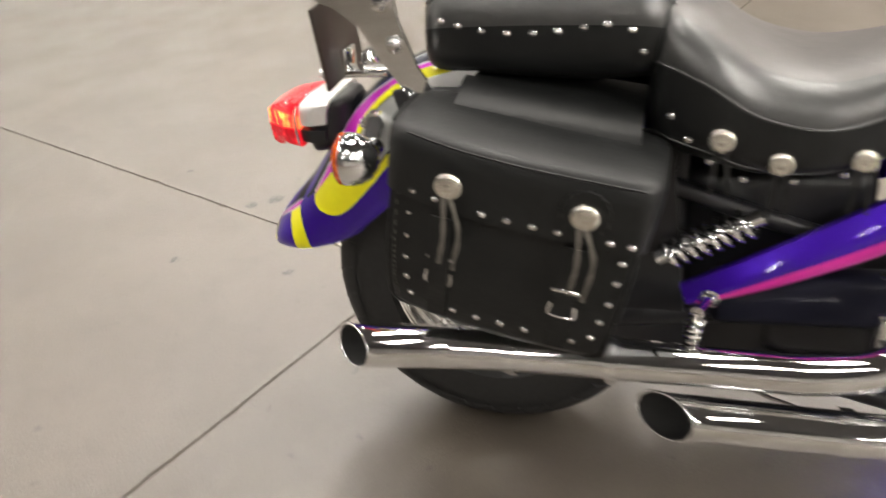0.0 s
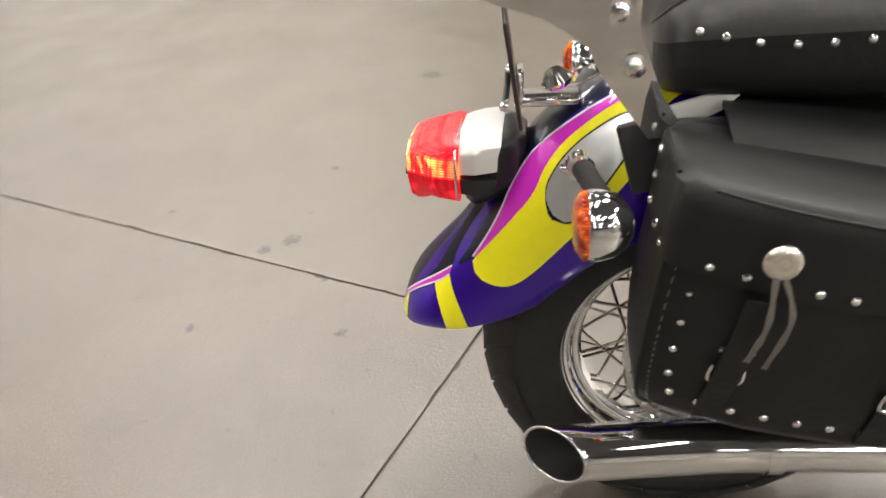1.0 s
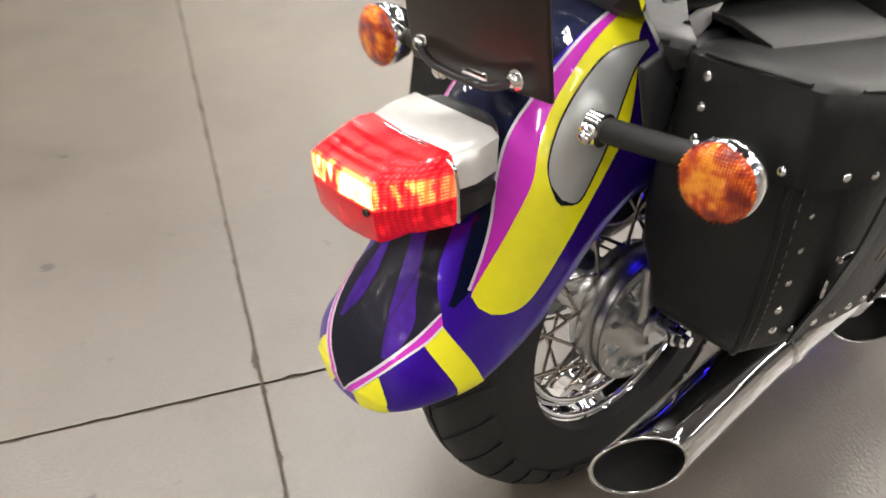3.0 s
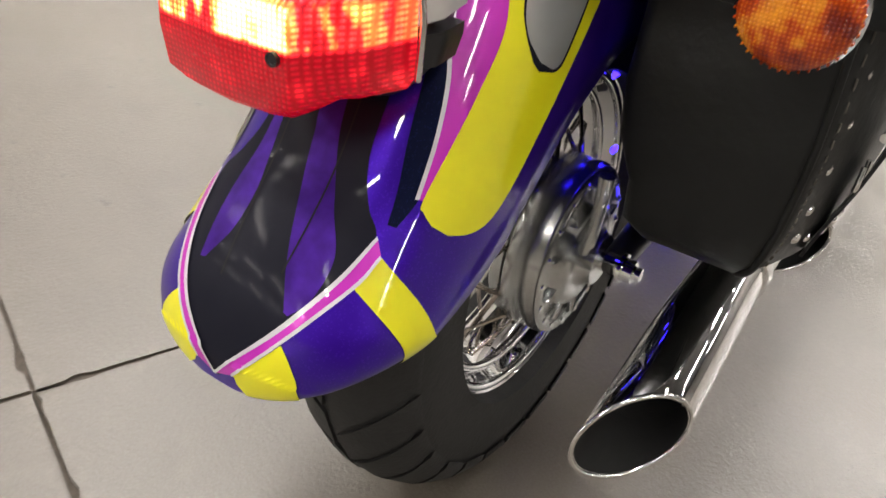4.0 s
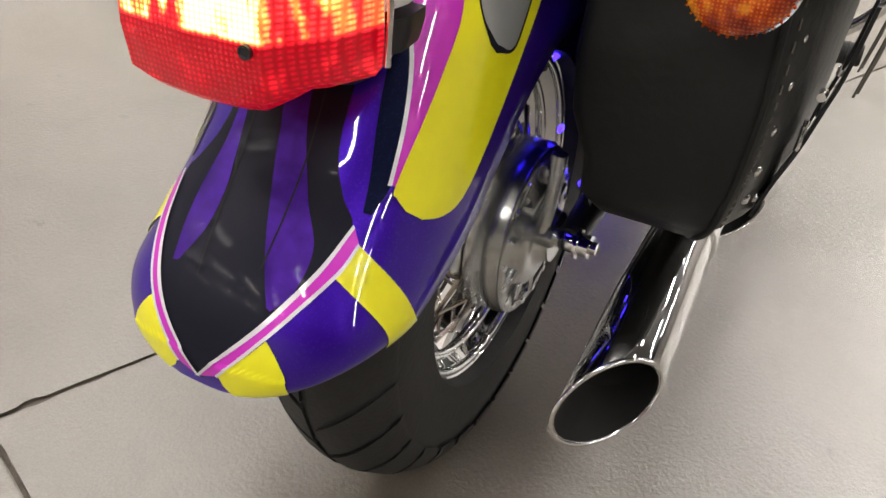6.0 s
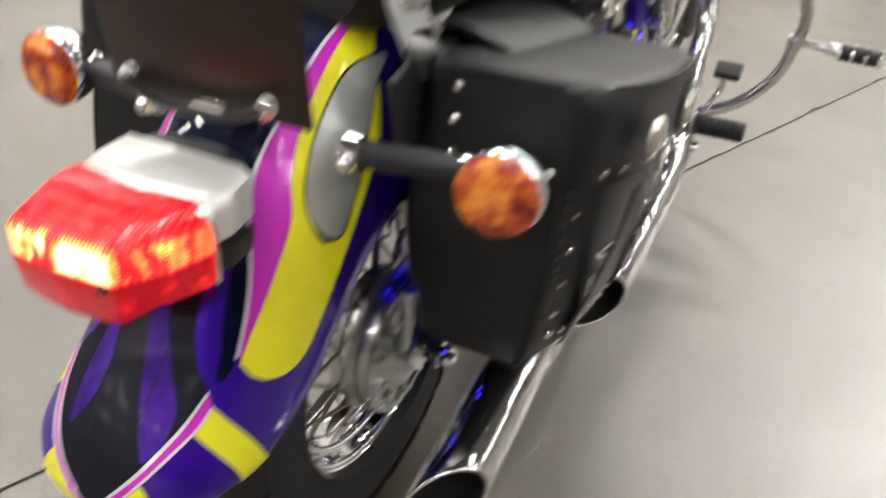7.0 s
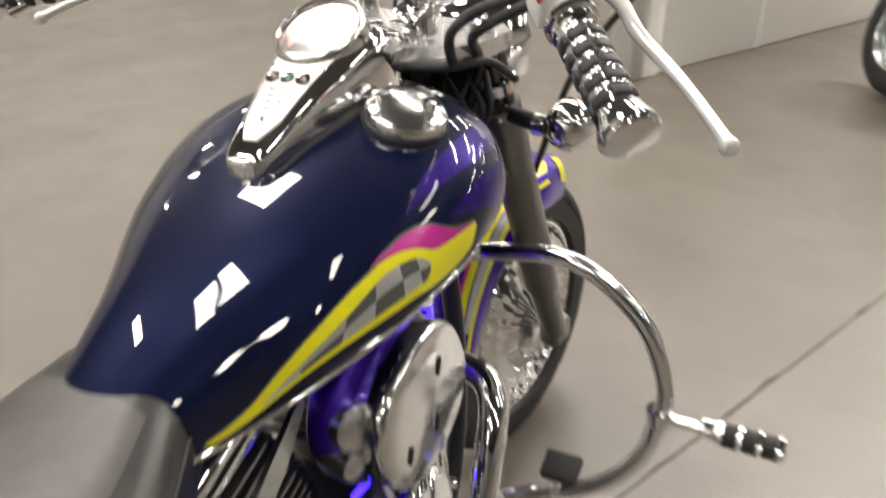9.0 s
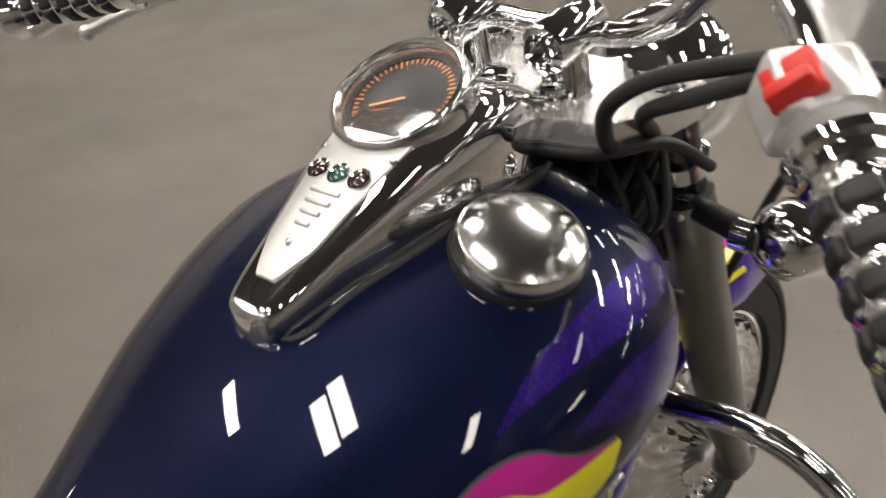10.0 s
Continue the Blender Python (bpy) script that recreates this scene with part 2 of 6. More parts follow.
def spline(pts, n):
    """n points along a smooth curve through pts."""
    P = [np.array(p, float) for p in pts]
    if len(P) == 2:
        return [P[0] + (P[1] - P[0]) * i / (n - 1) for i in range(n)]
    out = []
    for i in range(n):
        u = i / (n - 1) * (len(P) - 1)
        k = min(int(u), len(P) - 2)
        f = u - k
        a, b, c, d = P[max(k - 1, 0)], P[k], P[k + 1], P[min(k + 2, len(P) - 1)]
        if k == 0:
            a = 2 * b - c
        if k == len(P) - 2:
            d = 2 * c - b
        out.append(0.5 * (2 * b + (c - a) * f + (2 * a - 5 * b + 4 * c - d) * f * f + (3 * b - a - 3 * c + d) * f ** 3))
    return out


def loft(bm, rings, cap=True, closed=True, loop=False):
    vs = [[bm.verts.new(tuple(p)) for p in r] for r in rings]
    n = len(vs[0])
    for i in range(len(vs) if loop else len(vs) - 1):
        a, b = vs[i], vs[(i + 1) % len(vs)]
        for j in range(n if closed else n - 1):
            k = (j + 1) % n
            bm.faces.new((a[j], a[k], b[k], b[j]))
    if cap and closed and not loop:
        bm.faces.new(vs[0][::-1])
        bm.faces.new(vs[-1])
    return vs


def tube(bm, pts, r, n=14, steps=None, cap=True, loop=False):
    """A round tube along a smooth curve; r is one radius or one for each point."""
    if steps is None:
        steps = max(2, (len(pts) - 1) * 8 + 1) if len(pts) > 2 else 2
    if loop:
        pts = list(pts) + [pts[0]]
    C = spline(pts, steps)
    rad = [r] * steps if not isinstance(r, (list, tuple)) else [float(v[0]) for v in spline([(q,) for q in r], steps)]
    if loop:
        C, rad = C[:-1], rad[:-1]
    up, rings, m = None, [], len(C)
    for i in range(m):
        a, b = (C[(i - 1) % m], C[(i + 1) % m]) if loop else (C[max(i - 1, 0)], C[min(i + 1, m - 1)])
        t = Vector(b - a).normalized()
        if up is None:
            up = t.orthogonal().normalized()
        up = (up - t * up.dot(t)).normalized()
        side = t.cross(up)
        rings.append([Vector(C[i]) + (up * math.cos(2 * math.pi * j / n) + side * math.sin(2 * math.pi * j / n)) * rad[i] for j in range(n)])
    loft(bm, rings, cap=cap, loop=loop)


def axis_frame(origin, direction):
    return Matrix.Translation(origin) @ Vector(direction).to_track_quat("Z", "Y").to_matrix().to_4x4()


def lathe(bm, profile, origin=(0, 0, 0), direction=(0, 0, 1), n=28, sx=1.0, sy=1.0):
    """Turns (radius, height) round an axis."""
    m = axis_frame(origin, direction)
    rings = [[m @ Vector((max(r, 1e-4) * sx * math.cos(2 * math.pi * j / n), max(r, 1e-4) * sy * math.sin(2 * math.pi * j / n), h)) for j in range(n)] for r, h in profile]
    loft(bm, rings, cap=True)


def rbox(bm, size, m=None, bevel=0.004, seg=2):
    """A box with rounded edges."""
    r = bmesh.ops.create_cube(bm, size=1.0)
    vs = r["verts"]
    bmesh.ops.scale(bm, vec=size, verts=vs)
    es = list({e for v in vs for e in v.link_edges})
    res = bmesh.ops.bevel(bm, geom=es, offset=bevel, segments=seg, affect="EDGES", profile=0.5)
    allv = list({v for f in res["faces"] for v in f.verts} | {v for v in vs if v.is_valid})
    if m is not None:
        bmesh.ops.transform(bm, matrix=m, verts=allv)
    return allv


def superring(w, zt, zm, zb, y, x0=0.0, nu=2.3, nl=2.6, n=44):
    """A cross-section across the machine: half width w, top zt, widest at zm, bottom zb."""
    ring = []
    for j in range(n):
        a = 2 * math.pi * j / n
        c, s = math.cos(a), math.sin(a)
        e = 2 / (nu if s >= 0 else nl)
        x = math.copysign(abs(c) ** e, c) * w
        z = zm + math.copysign(abs(s) ** e, s) * ((zt - zm) if s >= 0 else (zm - zb))
        ring.append((x0 + x, y, z))
    return ring


def body(bm, rows, steps=40, **kw):
    """A closed body lofted through cross-sections (y, w, zt, zm, zb)."""
    loft(bm, [superring(p[1], p[2], p[3], p[4], p[0], **kw) for p in spline(rows, steps)])


def thing(name, label, category, m=None, group="", kind=""):
    ob = new(name)
    ob.empty_display_size = 0.1
    if m is not None:
        ob.matrix_world = m
    return tagged(ob, label, category, group, kind)



# ---------- the motorcycle: x right, y ahead, z up, leaning on its side stand ----------
LEAN = 4.0
BIKE = Matrix.Translation((0.03 * SIZE, 0, 0)) @ pose(0, 0, 0, 0, -LEAN, 0) @ Matrix.Scale(SIZE, 4)
AX = (0.0, 0.326)                                   # rear axle: y, z
bike = thing("motorcycle", "purple, navy and yellow custom cruiser motorcycle leaning on its stand", "motorcycle", BIKE)


def interp(x, table):
    return float(np.interp(x, [a for a, _ in table], [b for _, b in table]))


# ----- rear wheel -----
def wheel(centre, radius, width, rim_r, turn, name, label, count=40):
    m = Matrix.Translation(centre) @ turn
    w = width / 2
    bm = bmesh.new()
    prof = [(rim_r + 0.006, -w * 0.62), (rim_r + 0.008, -w * 0.5), (rim_r - 0.006, -w * 0.46), (rim_r - 0.012, -w * 0.3), (rim_r - 0.03, -w * 0.16),
            (rim_r - 0.03, w * 0.16), (rim_r - 0.012, w * 0.3), (rim_r - 0.006, w * 0.46), (rim_r + 0.008, w * 0.5), (rim_r + 0.006, w * 0.62),
            (rim_r - 0.004, w * 0.64), (rim_r - 0.016, w * 0.5), (rim_r - 0.022, w * 0.3), (rim_r - 0.038, w * 0.17), (rim_r - 0.038, -w * 0.17),
            (rim_r - 0.022, -w * 0.3), (rim_r - 0.016, -w * 0.5), (rim_r - 0.004, -w * 0.64)]
    rings = [[(h, r * math.cos(2 * math.pi * j / 72), r * math.sin(2 * math.pi * j / 72)) for r, h in prof] for j in range(72)]
    loft(bm, rings, loop=True)
    rim = part(name, bm, CHROME, bike, label)
    rim.matrix_local = m
    for rr, hx, tr in ((rim_r - 0.010, w * 0.56, 0.0055), (rim_r - 0.028, w * 0.36, 0.005), (rim_r - 0.010, -w * 0.56, 0.0055)):
        bm = bmesh.new()
        loft(bm, [[(hx + tr * math.cos(q), (rr + tr * math.sin(q)) * math.cos(2 * math.pi * j / 72), (rr + tr * math.sin(q)) * math.sin(2 * math.pi * j / 72)) for q in [2 * math.pi * k / 8 for k in range(8)]] for j in range(72)], loop=True)
        part("rim_lip", bm, CHROME, rim, "rolled chrome rim lip")
    # tyre with chevron grooves cut as raised blocks
    bm = bmesh.new()
    tp = []
    for k in range(25):
        a = math.pi * k / 24
        x = -w * math.cos(a)
        s = math.sin(a)
        r = rim_r - 0.002 + (radius - rim_r + 0.002) * (s ** 0.62)
        tp.append((r, x * (0.86 + 0.14 * s) if s < 0.5 else x))
    tp += [(rim_r - 0.006, w * 0.55), (rim_r - 0.006, -w * 0.55)]
    rings = [[(h, r * math.cos(2 * math.pi * j / 96), r * math.sin(2 * math.pi * j / 96)) for r, h in tp] for j in range(96)]
    loft(bm, rings, loop=True)
    part("tyre", bm, RUBBER, rim, "black rubber tyre")
    # tread blocks
    bm = bmesh.new()
    nb = 30
    for j in range(nb):
        for side in (-1, 1):
            pts_in, pts_out = [], []
            for q in range(7):
                f = q / 6
                x = side * w * (0.05 + 0.83 * f)
                for lst, da in ((pts_in, 0.0), (pts_out, 2 * math.pi / nb * 0.84)):
                    a = 2 * math.pi * (j + (0.5 if side > 0 else 0)) / nb + da - 0.2 * f
                    cosx = min(1, abs(x) / w)
                    s = math.sqrt(1 - cosx * cosx)
                    r = rim_r - 0.002 + (radius - rim_r + 0.002) * (s ** 0.62) + 0.004
                    lst.append((x, a, r))
            top_a = [bm.verts.new((x, r * math.cos(a), r * math.sin(a))) for x, a, r in pts_in]
            top_b = [bm.verts.new((x, r * math.cos(a), r * math.sin(a))) for x, a, r in pts_out]
            low_a = [bm.verts.new((x, (r - 0.008) * math.cos(a), (r - 0.008) * math.sin(a))) for x, a, r in pts_in]
            low_b = [bm.verts.new((x, (r - 0.008) * math.cos(a), (r - 0.008) * math.sin(a))) for x, a, r in pts_out]
            for q in range(6):
                bm.faces.new((top_a[q], top_a[q + 1], top_b[q + 1], top_b[q]))
                bm.faces.new((top_a[q], top_a[q + 1], low_a[q + 1], low_a[q]))
                bm.faces.new((top_b[q], top_b[q + 1], low_b[q + 1], low_b[q]))
            for q in (0, 6):
                bm.faces.new((top_a[q], top_b[q], low_b[q], low_a[q]))
    part("tread", bm, RUBBER, rim)
    # hub
    bm = bmesh.new()
    lathe(bm, [(0.03, -0.075), (0.075, -0.072), (0.078, -0.062), (0.05, -0.055), (0.045, 0.0), (0.07, 0.03), (0.098, 0.036), (0.10, 0.05), (0.06, 0.055)], (0, 0, 0), (1, 0, 0), 36)
    hub = part("hub", bm, SATIN, rim, "cast aluminium hub")
    # spokes, crossing pairs
    bm = bmesh.new()
    tube(bm, [(0, 0, 0), (0, 0, 1)], 0.0028, 6)
    spoke = None
    for j in range(count):
        a = 2 * math.pi * j / count
        side = 1 if j % 2 else -1
        lead = 0.55 if (j // 2) % 2 else -0.55
        hr = 0.094 if side > 0 else 0.074
        p0 = Vector((side * 0.052 if side > 0 else -0.068, hr * math.cos(a + lead), hr * math.sin(a + lead)))
        p1 = Vector((side * 0.012, (rim_r - 0.03) * math.cos(a), (rim_r - 0.03) * math.sin(a)))
        d = p1 - p0
        mm = axis_frame(p0, d) @ Matrix.Diagonal((1, 1, d.length, 1))
        if spoke is None:
            spoke = part("spoke", bm, SPOKE, rim)
            spoke.matrix_local = mm
        else:
            again("spoke", spoke, mm, rim)
    # hub rivets
    bm = bmesh.new()
    lathe(bm, [(0.0055, 0), (0.005, 0.003), (0.001, 0.0045)], n=8)
    first = None
    for j in range(20):
        a = 2 * math.pi * j / 20
        mm = axis_frame((0.0485, 0.089 * math.cos(a), 0.089 * math.sin(a)), (1, 0, 0))
        if first is None:
            first = part("spoke_head", bm, CHROME, rim)
            first.matrix_local = mm
        else:
            again("spoke_head", first, mm, rim)
    return rim


rear = wheel((0, AX[0], AX[1]), 0.326, 0.168, 0.205, Matrix.Identity(4), "rear_wheel", "chrome wire-spoked rear wheel with fat black tyre")
# brake drum plate, brake arm and axle on the right side
bm = bmesh.new()
lathe(bm, [(0.085, 0.05), (0.1, 0.052), (0.104, 0.056), (0.104, 0.088), (0.101, 0.092), (0.101, 0.096), (0.096, 0.099), (0.088, 0.0985), (0.086, 0.094), (0.070, 0.095), (0.062, 0.104), (0.048, 0.109), (0.044, 0.108), (0.034, 0.112), (0.03, 0.120), (0.03, 0.124)], (0, AX[0], AX[1]), (1, 0, 0), 48)
drum = part("brake_drum", bm, SATIN, bike, "cast aluminium rear brake drum plate")
for k in range(10):
    bm = bmesh.new()
    a = 2 * math.pi * k / 10
    m = Matrix.Translation((0.099, AX[0], AX[1])) @ Matrix.Rotation(a, 4, "X")
    rbox(bm, (0.008, 0.005, 0.03), m @ Matrix.Translation((0, 0, 0.070)), 0.002, 1)
    part("rib", bm, SATIN, drum)
bm = bmesh.new()
tube(bm, [(0.118, -0.045, 0.352), (0.126, -0.05, 0.40), (0.128, -0.05, 0.455)], [0.010, 0.007, 0.009], 10)
lathe(bm, [(0.012, -0.02), (0.012, 0.012)], (0.122, -0.045, 0.352), (1, 0, 0), 12)
part("brake_arm", bm, SATIN, drum)
bm = bmesh.new()
lathe(bm, [(0.012, 0.0), (0.012, 0.03), (0.018, 0.03), (0.018, 0.034), (0.014, 0.034), (0.014, 0.046), (0.008, 0.046), (0.008, 0.054)], (0.118, 0.0, 0.326), (1, 0, 0), 10)
part("axle_nut", bm, CHROME, drum)

bm = bmesh.new()
lathe(bm, [(0.0048, 0), (0.0045, 0.0025), (0.001, 0.004)], n=8)
rivet = part("rivet", bm, CHROME, drum)
for k in range(18):
    m = axis_frame((0.0975, AX[0] + 0.0925 * math.cos(k * math.pi / 9), AX[1] + 0.0925 * math.sin(k * math.pi / 9)), (1, 0, 0))
    if k:
        again("rivet", rivet, m, drum)
    else:
        rivet.matrix_local = m

# ----- swing arm and frame behind the bags -----
bm = bmesh.new()
tube(bm, [(0.138, 0.0, 0.326), (0.134, 0.2, 0.34), (0.11, 0.5, 0.37)], [0.016, 0.022, 0.024], 12)
tube(bm, [(-0.108, 0.0, 0.326), (-0.11, 0.2, 0.34), (-0.1, 0.5, 0.37)], 0.03, 12)
part("swing_arm", bm, BLACK, bike)
bm = bmesh.new()
for sx in (-1, 1):
    tube(bm, [(sx * 0.13, -0.06, 0.70), (sx * 0.125, 0.2, 0.64), (sx * 0.11, 0.45, 0.55), (sx * 0.1, 0.6, 0.5)], 0.016, 10)
    tube(bm, [(sx * 0.11, 0.5, 0.25), (sx * 0.12, 0.9, 0.17), (sx * 0.12, 1.15, 0.18), (sx * 0.09, 1.33, 0.42), (sx * 0.05, 1.37, 0.78), (sx * 0.02, 1.34, 0.92)], 0.017, 10)
tube(bm, [(0, 0.6, 0.66), (0, 0.9, 0.75), (0, 1.3, 0.9)], 0.03, 12)
part("frame", bm, BLACK, bike, "black tubular steel frame")
# plates reach forward and low to stand for the shade under the bags
for sx in (1, -1):
    bm = bmesh.new()
    loft(bm, [[(sx * 0.139 + d, y, z) for y, z in ((0.02, 0.46), (0.0, 0.69), (0.33, 0.70), (0.37, 0.30), (0.10, 0.30), (0.04, 0.36))] for d in (-0.003, 0.003)])
    part("bag_support_shade", bm, BLACK, bike, "black saddlebag support plate, carried down as shade under the bag")
bm = bmesh.new()
rbox(bm, (0.19, 0.30, 0.42), pose(0, 0.505, 0.405, 2), 0.03, 3)
part("oil_tank", bm, BLACK, bike, "black oil tank inside the frame")
bm = bmesh.new()
rbox(bm, (0.22, 0.028, 0.46), pose(0, 0.343, 0.425), 0.01, 2)
part("splash_guard", bm, MATT, bike, "black splash guard ahead of the wheel")

# ----- rear fender: turned round the rear axle, th in degrees from straight ahead, v from -1 to 1 across -----
F_TOP = [(40, 0.43), (70, 0.455), (90, 0.472), (105, 0.469), (118, 0.451), (130, 0.426), (140, 0.415), (148, 0.415), (154, 0.428), (160, 0.446), (165, 0.458), (168, 0.460), (171.5, 0.455)]
F_EDGE = [(40, 0.30), (90, 0.27), (120, 0.266), (137, 0.267), (150, 0.279), (158, 0.31), (163.2, 0.352), (166, 0.385), (169, 0.425), (171.5, 0.455)]


def smooth_interp(x, table):
    s = 0.0
    for d, k in ((-3, 0.15), (-1.5, 0.2), (0, 0.3), (1.5, 0.2), (3, 0.15)):
        s += k * interp(x + d, table)
    return s if x < 168 else interp(x, table)


def fender_at(th, v, lift=0.0):
    v = min(1.0, max(-1.0, v))
    rt, re = smooth_interp(th, F_TOP), smooth_interp(th, F_EDGE)
    w = 0.121
    if th > 162:
        w *= math.sqrt(max(0.0, 1 - ((th - 162) / 9.5) ** 2))
    ph = abs(v) * math.pi / 2
    x = math.copysign(math.sin(ph) ** 0.8, v) * w if v else 0.0
    r = re + (rt - re) * math.cos(ph) ** 0.8
    a = radians(th)
    p = Vector((x, AX[0] + r * math.cos(a), AX[1] + r * math.sin(a)))
    if lift:
        e = 0.004
        px = fender_at(th, min(1, v + e)) - fender_at(th, max(-1, v - e))
        py = fender_at(th + 0.3, v) - fender_at(th - 0.3, v)
        nrm = px.cross(py).normalized()
        out = p - Vector((0, AX[0], AX[1]))
        if nrm.dot(out) < 0:
            nrm = -nrm
        p = p + nrm * lift
    return p


bm = bmesh.new()
NV = 40
ths = list(np.linspace(42, 160, 60)) + list(np.linspace(160.6, 171.3, 26))
outer = [[fender_at(t, 2 * j / NV - 1) for j in range(NV + 1)] for t in ths]
vo = loft(bm, outer, cap=False, closed=False)
centre = Vector((0, AX[0], AX[1]))
inner = []
for t, row in zip(ths, outer):
    inner.append([Vector((p.x * 0.965, p.y, p.z)) - (Vector((0, p.y, p.z)) - centre).normalized() * 0.006 for p in row])
vi = loft(bm, inner, cap=False, closed=False)
for i in range(len(ths) - 1):
    for j in (0, NV):
        bm.faces.new((vo[i][j], vo[i + 1][j], vi[i + 1][j], vi[i][j]))
for i in (0, len(ths) - 1):
    for j in range(NV):
        bm.faces.new((vo[i][j], vo[i][j + 1], vi[i][j + 1], vi[i][j]))
fender = part("rear_fender", bm, PURPLE, bike, "glossy purple rear fender with yellow and magenta flames", sharp=60)


def patch_on(surface, name, left, right, mat, parent, label="", lift=0.0007, na=12, steps=60):
    """A coat of paint on a surface, between two border curves given in its own coordinates."""
    A, B = spline(left, steps), spline(right, steps)
    bm = bmesh.new()
    rows = [[surface(*(a + (b - a) * k / na), lift) for k in range(na + 1)] for a, b in zip(A, B)]
    loft(bm, rows, cap=False, closed=False)
    return part(name, bm, mat, parent, label)


def mirrored(curve):
    return [(a, -b) for a, b in curve]


def both(surface, name, left, right, mat, parent, label="", **kw):
    patch_on(surface, name, left, right, mat, parent, label, **kw)
    patch_on(surface, name, mirrored(left), mirrored(right), mat, parent, label, **kw)


M_OUT = [(88, 0.17), (98.4, 0.22), (107.5, 0.25), (116, 0.262), (123.5, 0.255), (129.8, 0.31), (135, 0.39), (141, 0.44), (147.4, 0.468)]
M_IN = [(88, 0.20), (99.8, 0.275), (109.6, 0.335), (116.5, 0.375), (122, 0.43), (127, 0.505), (134, 0.515), (140, 0.505), (147.4, 0.488)]
INK_EDGE = [(170.4, 0.02), (163.3, 0.20), (157.7, 0.33), (152.8, 0.385), (150, 0.30), (146.6, 0.23), (142, 0.20), (130, 0.18), (115, 0.13), (100, 0.06), (88, 0.02)]
patch_on(fender_at, "paint_panel", mirrored(INK_EDGE), INK_EDGE, INK, fender, "blue-black centre panel", lift=0.0004, na=14, steps=70)
both(fender_at, "paint_panel", [(151, 0.40), (147, 0.37), (141, 0.32), (133, 0.27), (122, 0.17), (108, 0.08), (92, 0.0)],
     [(151, 0.44), (147, 0.47), (141, 0.445), (133, 0.37), (122, 0.26), (108, 0.19), (92, 0.03)], NAVY, fender, lift=0.0006)
patch_on(fender_at, "paint_panel", [(132, -0.17), (120, -0.17), (106, -0.2), (88, -0.2)], [(132, 0.17), (120, 0.2), (106, 0.22), (88, 0.19)], NAVY, fender, "glossy midnight blue crown", lift=0.0007, na=14)
patch_on(fender_at, "paint_streak", [(161.6, 0.19), (157.7, 0.12), (154, 0.07), (148.7, 0.02), (144, 0.0), (134, -0.03)],
         [(161.8, 0.21), (159.8, 0.27), (155.6, 0.275), (150.8, 0.17), (144, 0.075), (134, 0.03)], STREAK, fender, "faded purple streak", lift=0.0007)
patch_on(fender_at, "paint_streak", [(160.6, -0.18), (156.5, -0.2), (152.8, -0.2), (148.7, -0.18), (145, -0.17), (136, -0.16)],
         [(160.4, -0.15), (157, -0.09), (152.8, -0.08), (149.4, -0.10), (145, -0.12), (136, -0.14)], STREAK, fender, "faded purple streak", lift=0.0007)
# flat dark strips that paint the shade in two pressed creases
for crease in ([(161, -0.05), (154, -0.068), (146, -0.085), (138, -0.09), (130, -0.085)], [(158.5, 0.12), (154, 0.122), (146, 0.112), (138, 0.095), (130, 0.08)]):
    patch_on(fender_at, "crease", [(a, b - 0.0035) for a, b in crease], [(a, b + 0.0035) for a, b in crease], DARK, fender, "pressed crease, its shade painted dark", lift=0.0011, na=2)
both(fender_at, "magenta_flame", M_OUT, M_IN, VIOLET, fender, "magenta flame", lift=0.0009)
both(fender_at, "pinstripe", [(a + 0.15, b - 0.014) for a, b in M_OUT], [(a, b + 0.004) for a, b in M_OUT], PINLINE, fender, lift=0.0012, na=2)
both(fender_at, "yellow_flame", M_IN + [(148.6, 0.515), (149.7, 0.575)],
     [(88, 0.27), (97, 0.40), (102, 0.60), (107, 0.75), (114.5, 0.82), (122, 0.855), (130, 0.872), (139.6, 0.872), (144.5, 0.86), (147.6, 0.825), (149.4, 0.76), (150.2, 0.67)], YELLOW, fender, "yellow flame", lift=0.0011, na=14, steps=60)
OV_A = [(97, 0.47), (104, 0.415), (110.3, 0.425), (117.2, 0.465), (122.8, 0.53), (125.2, 0.60), (125.9, 0.69)]
OV_B = [(97, 0.50), (101.5, 0.55), (106.1, 0.63), (113.1, 0.735), (120.7, 0.79), (124.3, 0.785), (125.9, 0.71)]
both(fender_at, "oval_border", [(a + (0.9 if k == 6 else 0), b - 0.012) for k, (a, b) in enumerate(OV_A)], [(a + (0.9 if k == 6 else 0), b + 0.012) for k, (a, b) in enumerate(OV_B)], INK, fender, lift=0.0014)
both(fender_at, "silver_oval", OV_A, OV_B, SILVER, fender, "silver oval emblem", lift=0.0018)
both(fender_at, "yellow_band", [(157.7, 0.40), (161.5, 0.69), (165.6, 1.0)], [(154.2, 0.44), (158, 0.71), (162.8, 1.0)], YELLOW, fender, "yellow band", lift=0.0011)
both(fender_at, "magenta_stripe", [(170.2, 0.0), (163.3, 0.20), (157.7, 0.33), (152.6, 0.392)], [(169.4, 0.10), (164, 0.235), (157.7, 0.40), (154.2, 0.442)], VIOLET, fender, "magenta stripe", lift=0.0014)
both(fender_at, "pinstripe", [(170.3, -0.01), (163.15, 0.19), (157.55, 0.32), (152.4, 0.385)], [(170.1, 0.01), (163.4, 0.208), (157.8, 0.338), (152.7, 0.397)], PINLINE, fender, lift=0.0017, na=2)
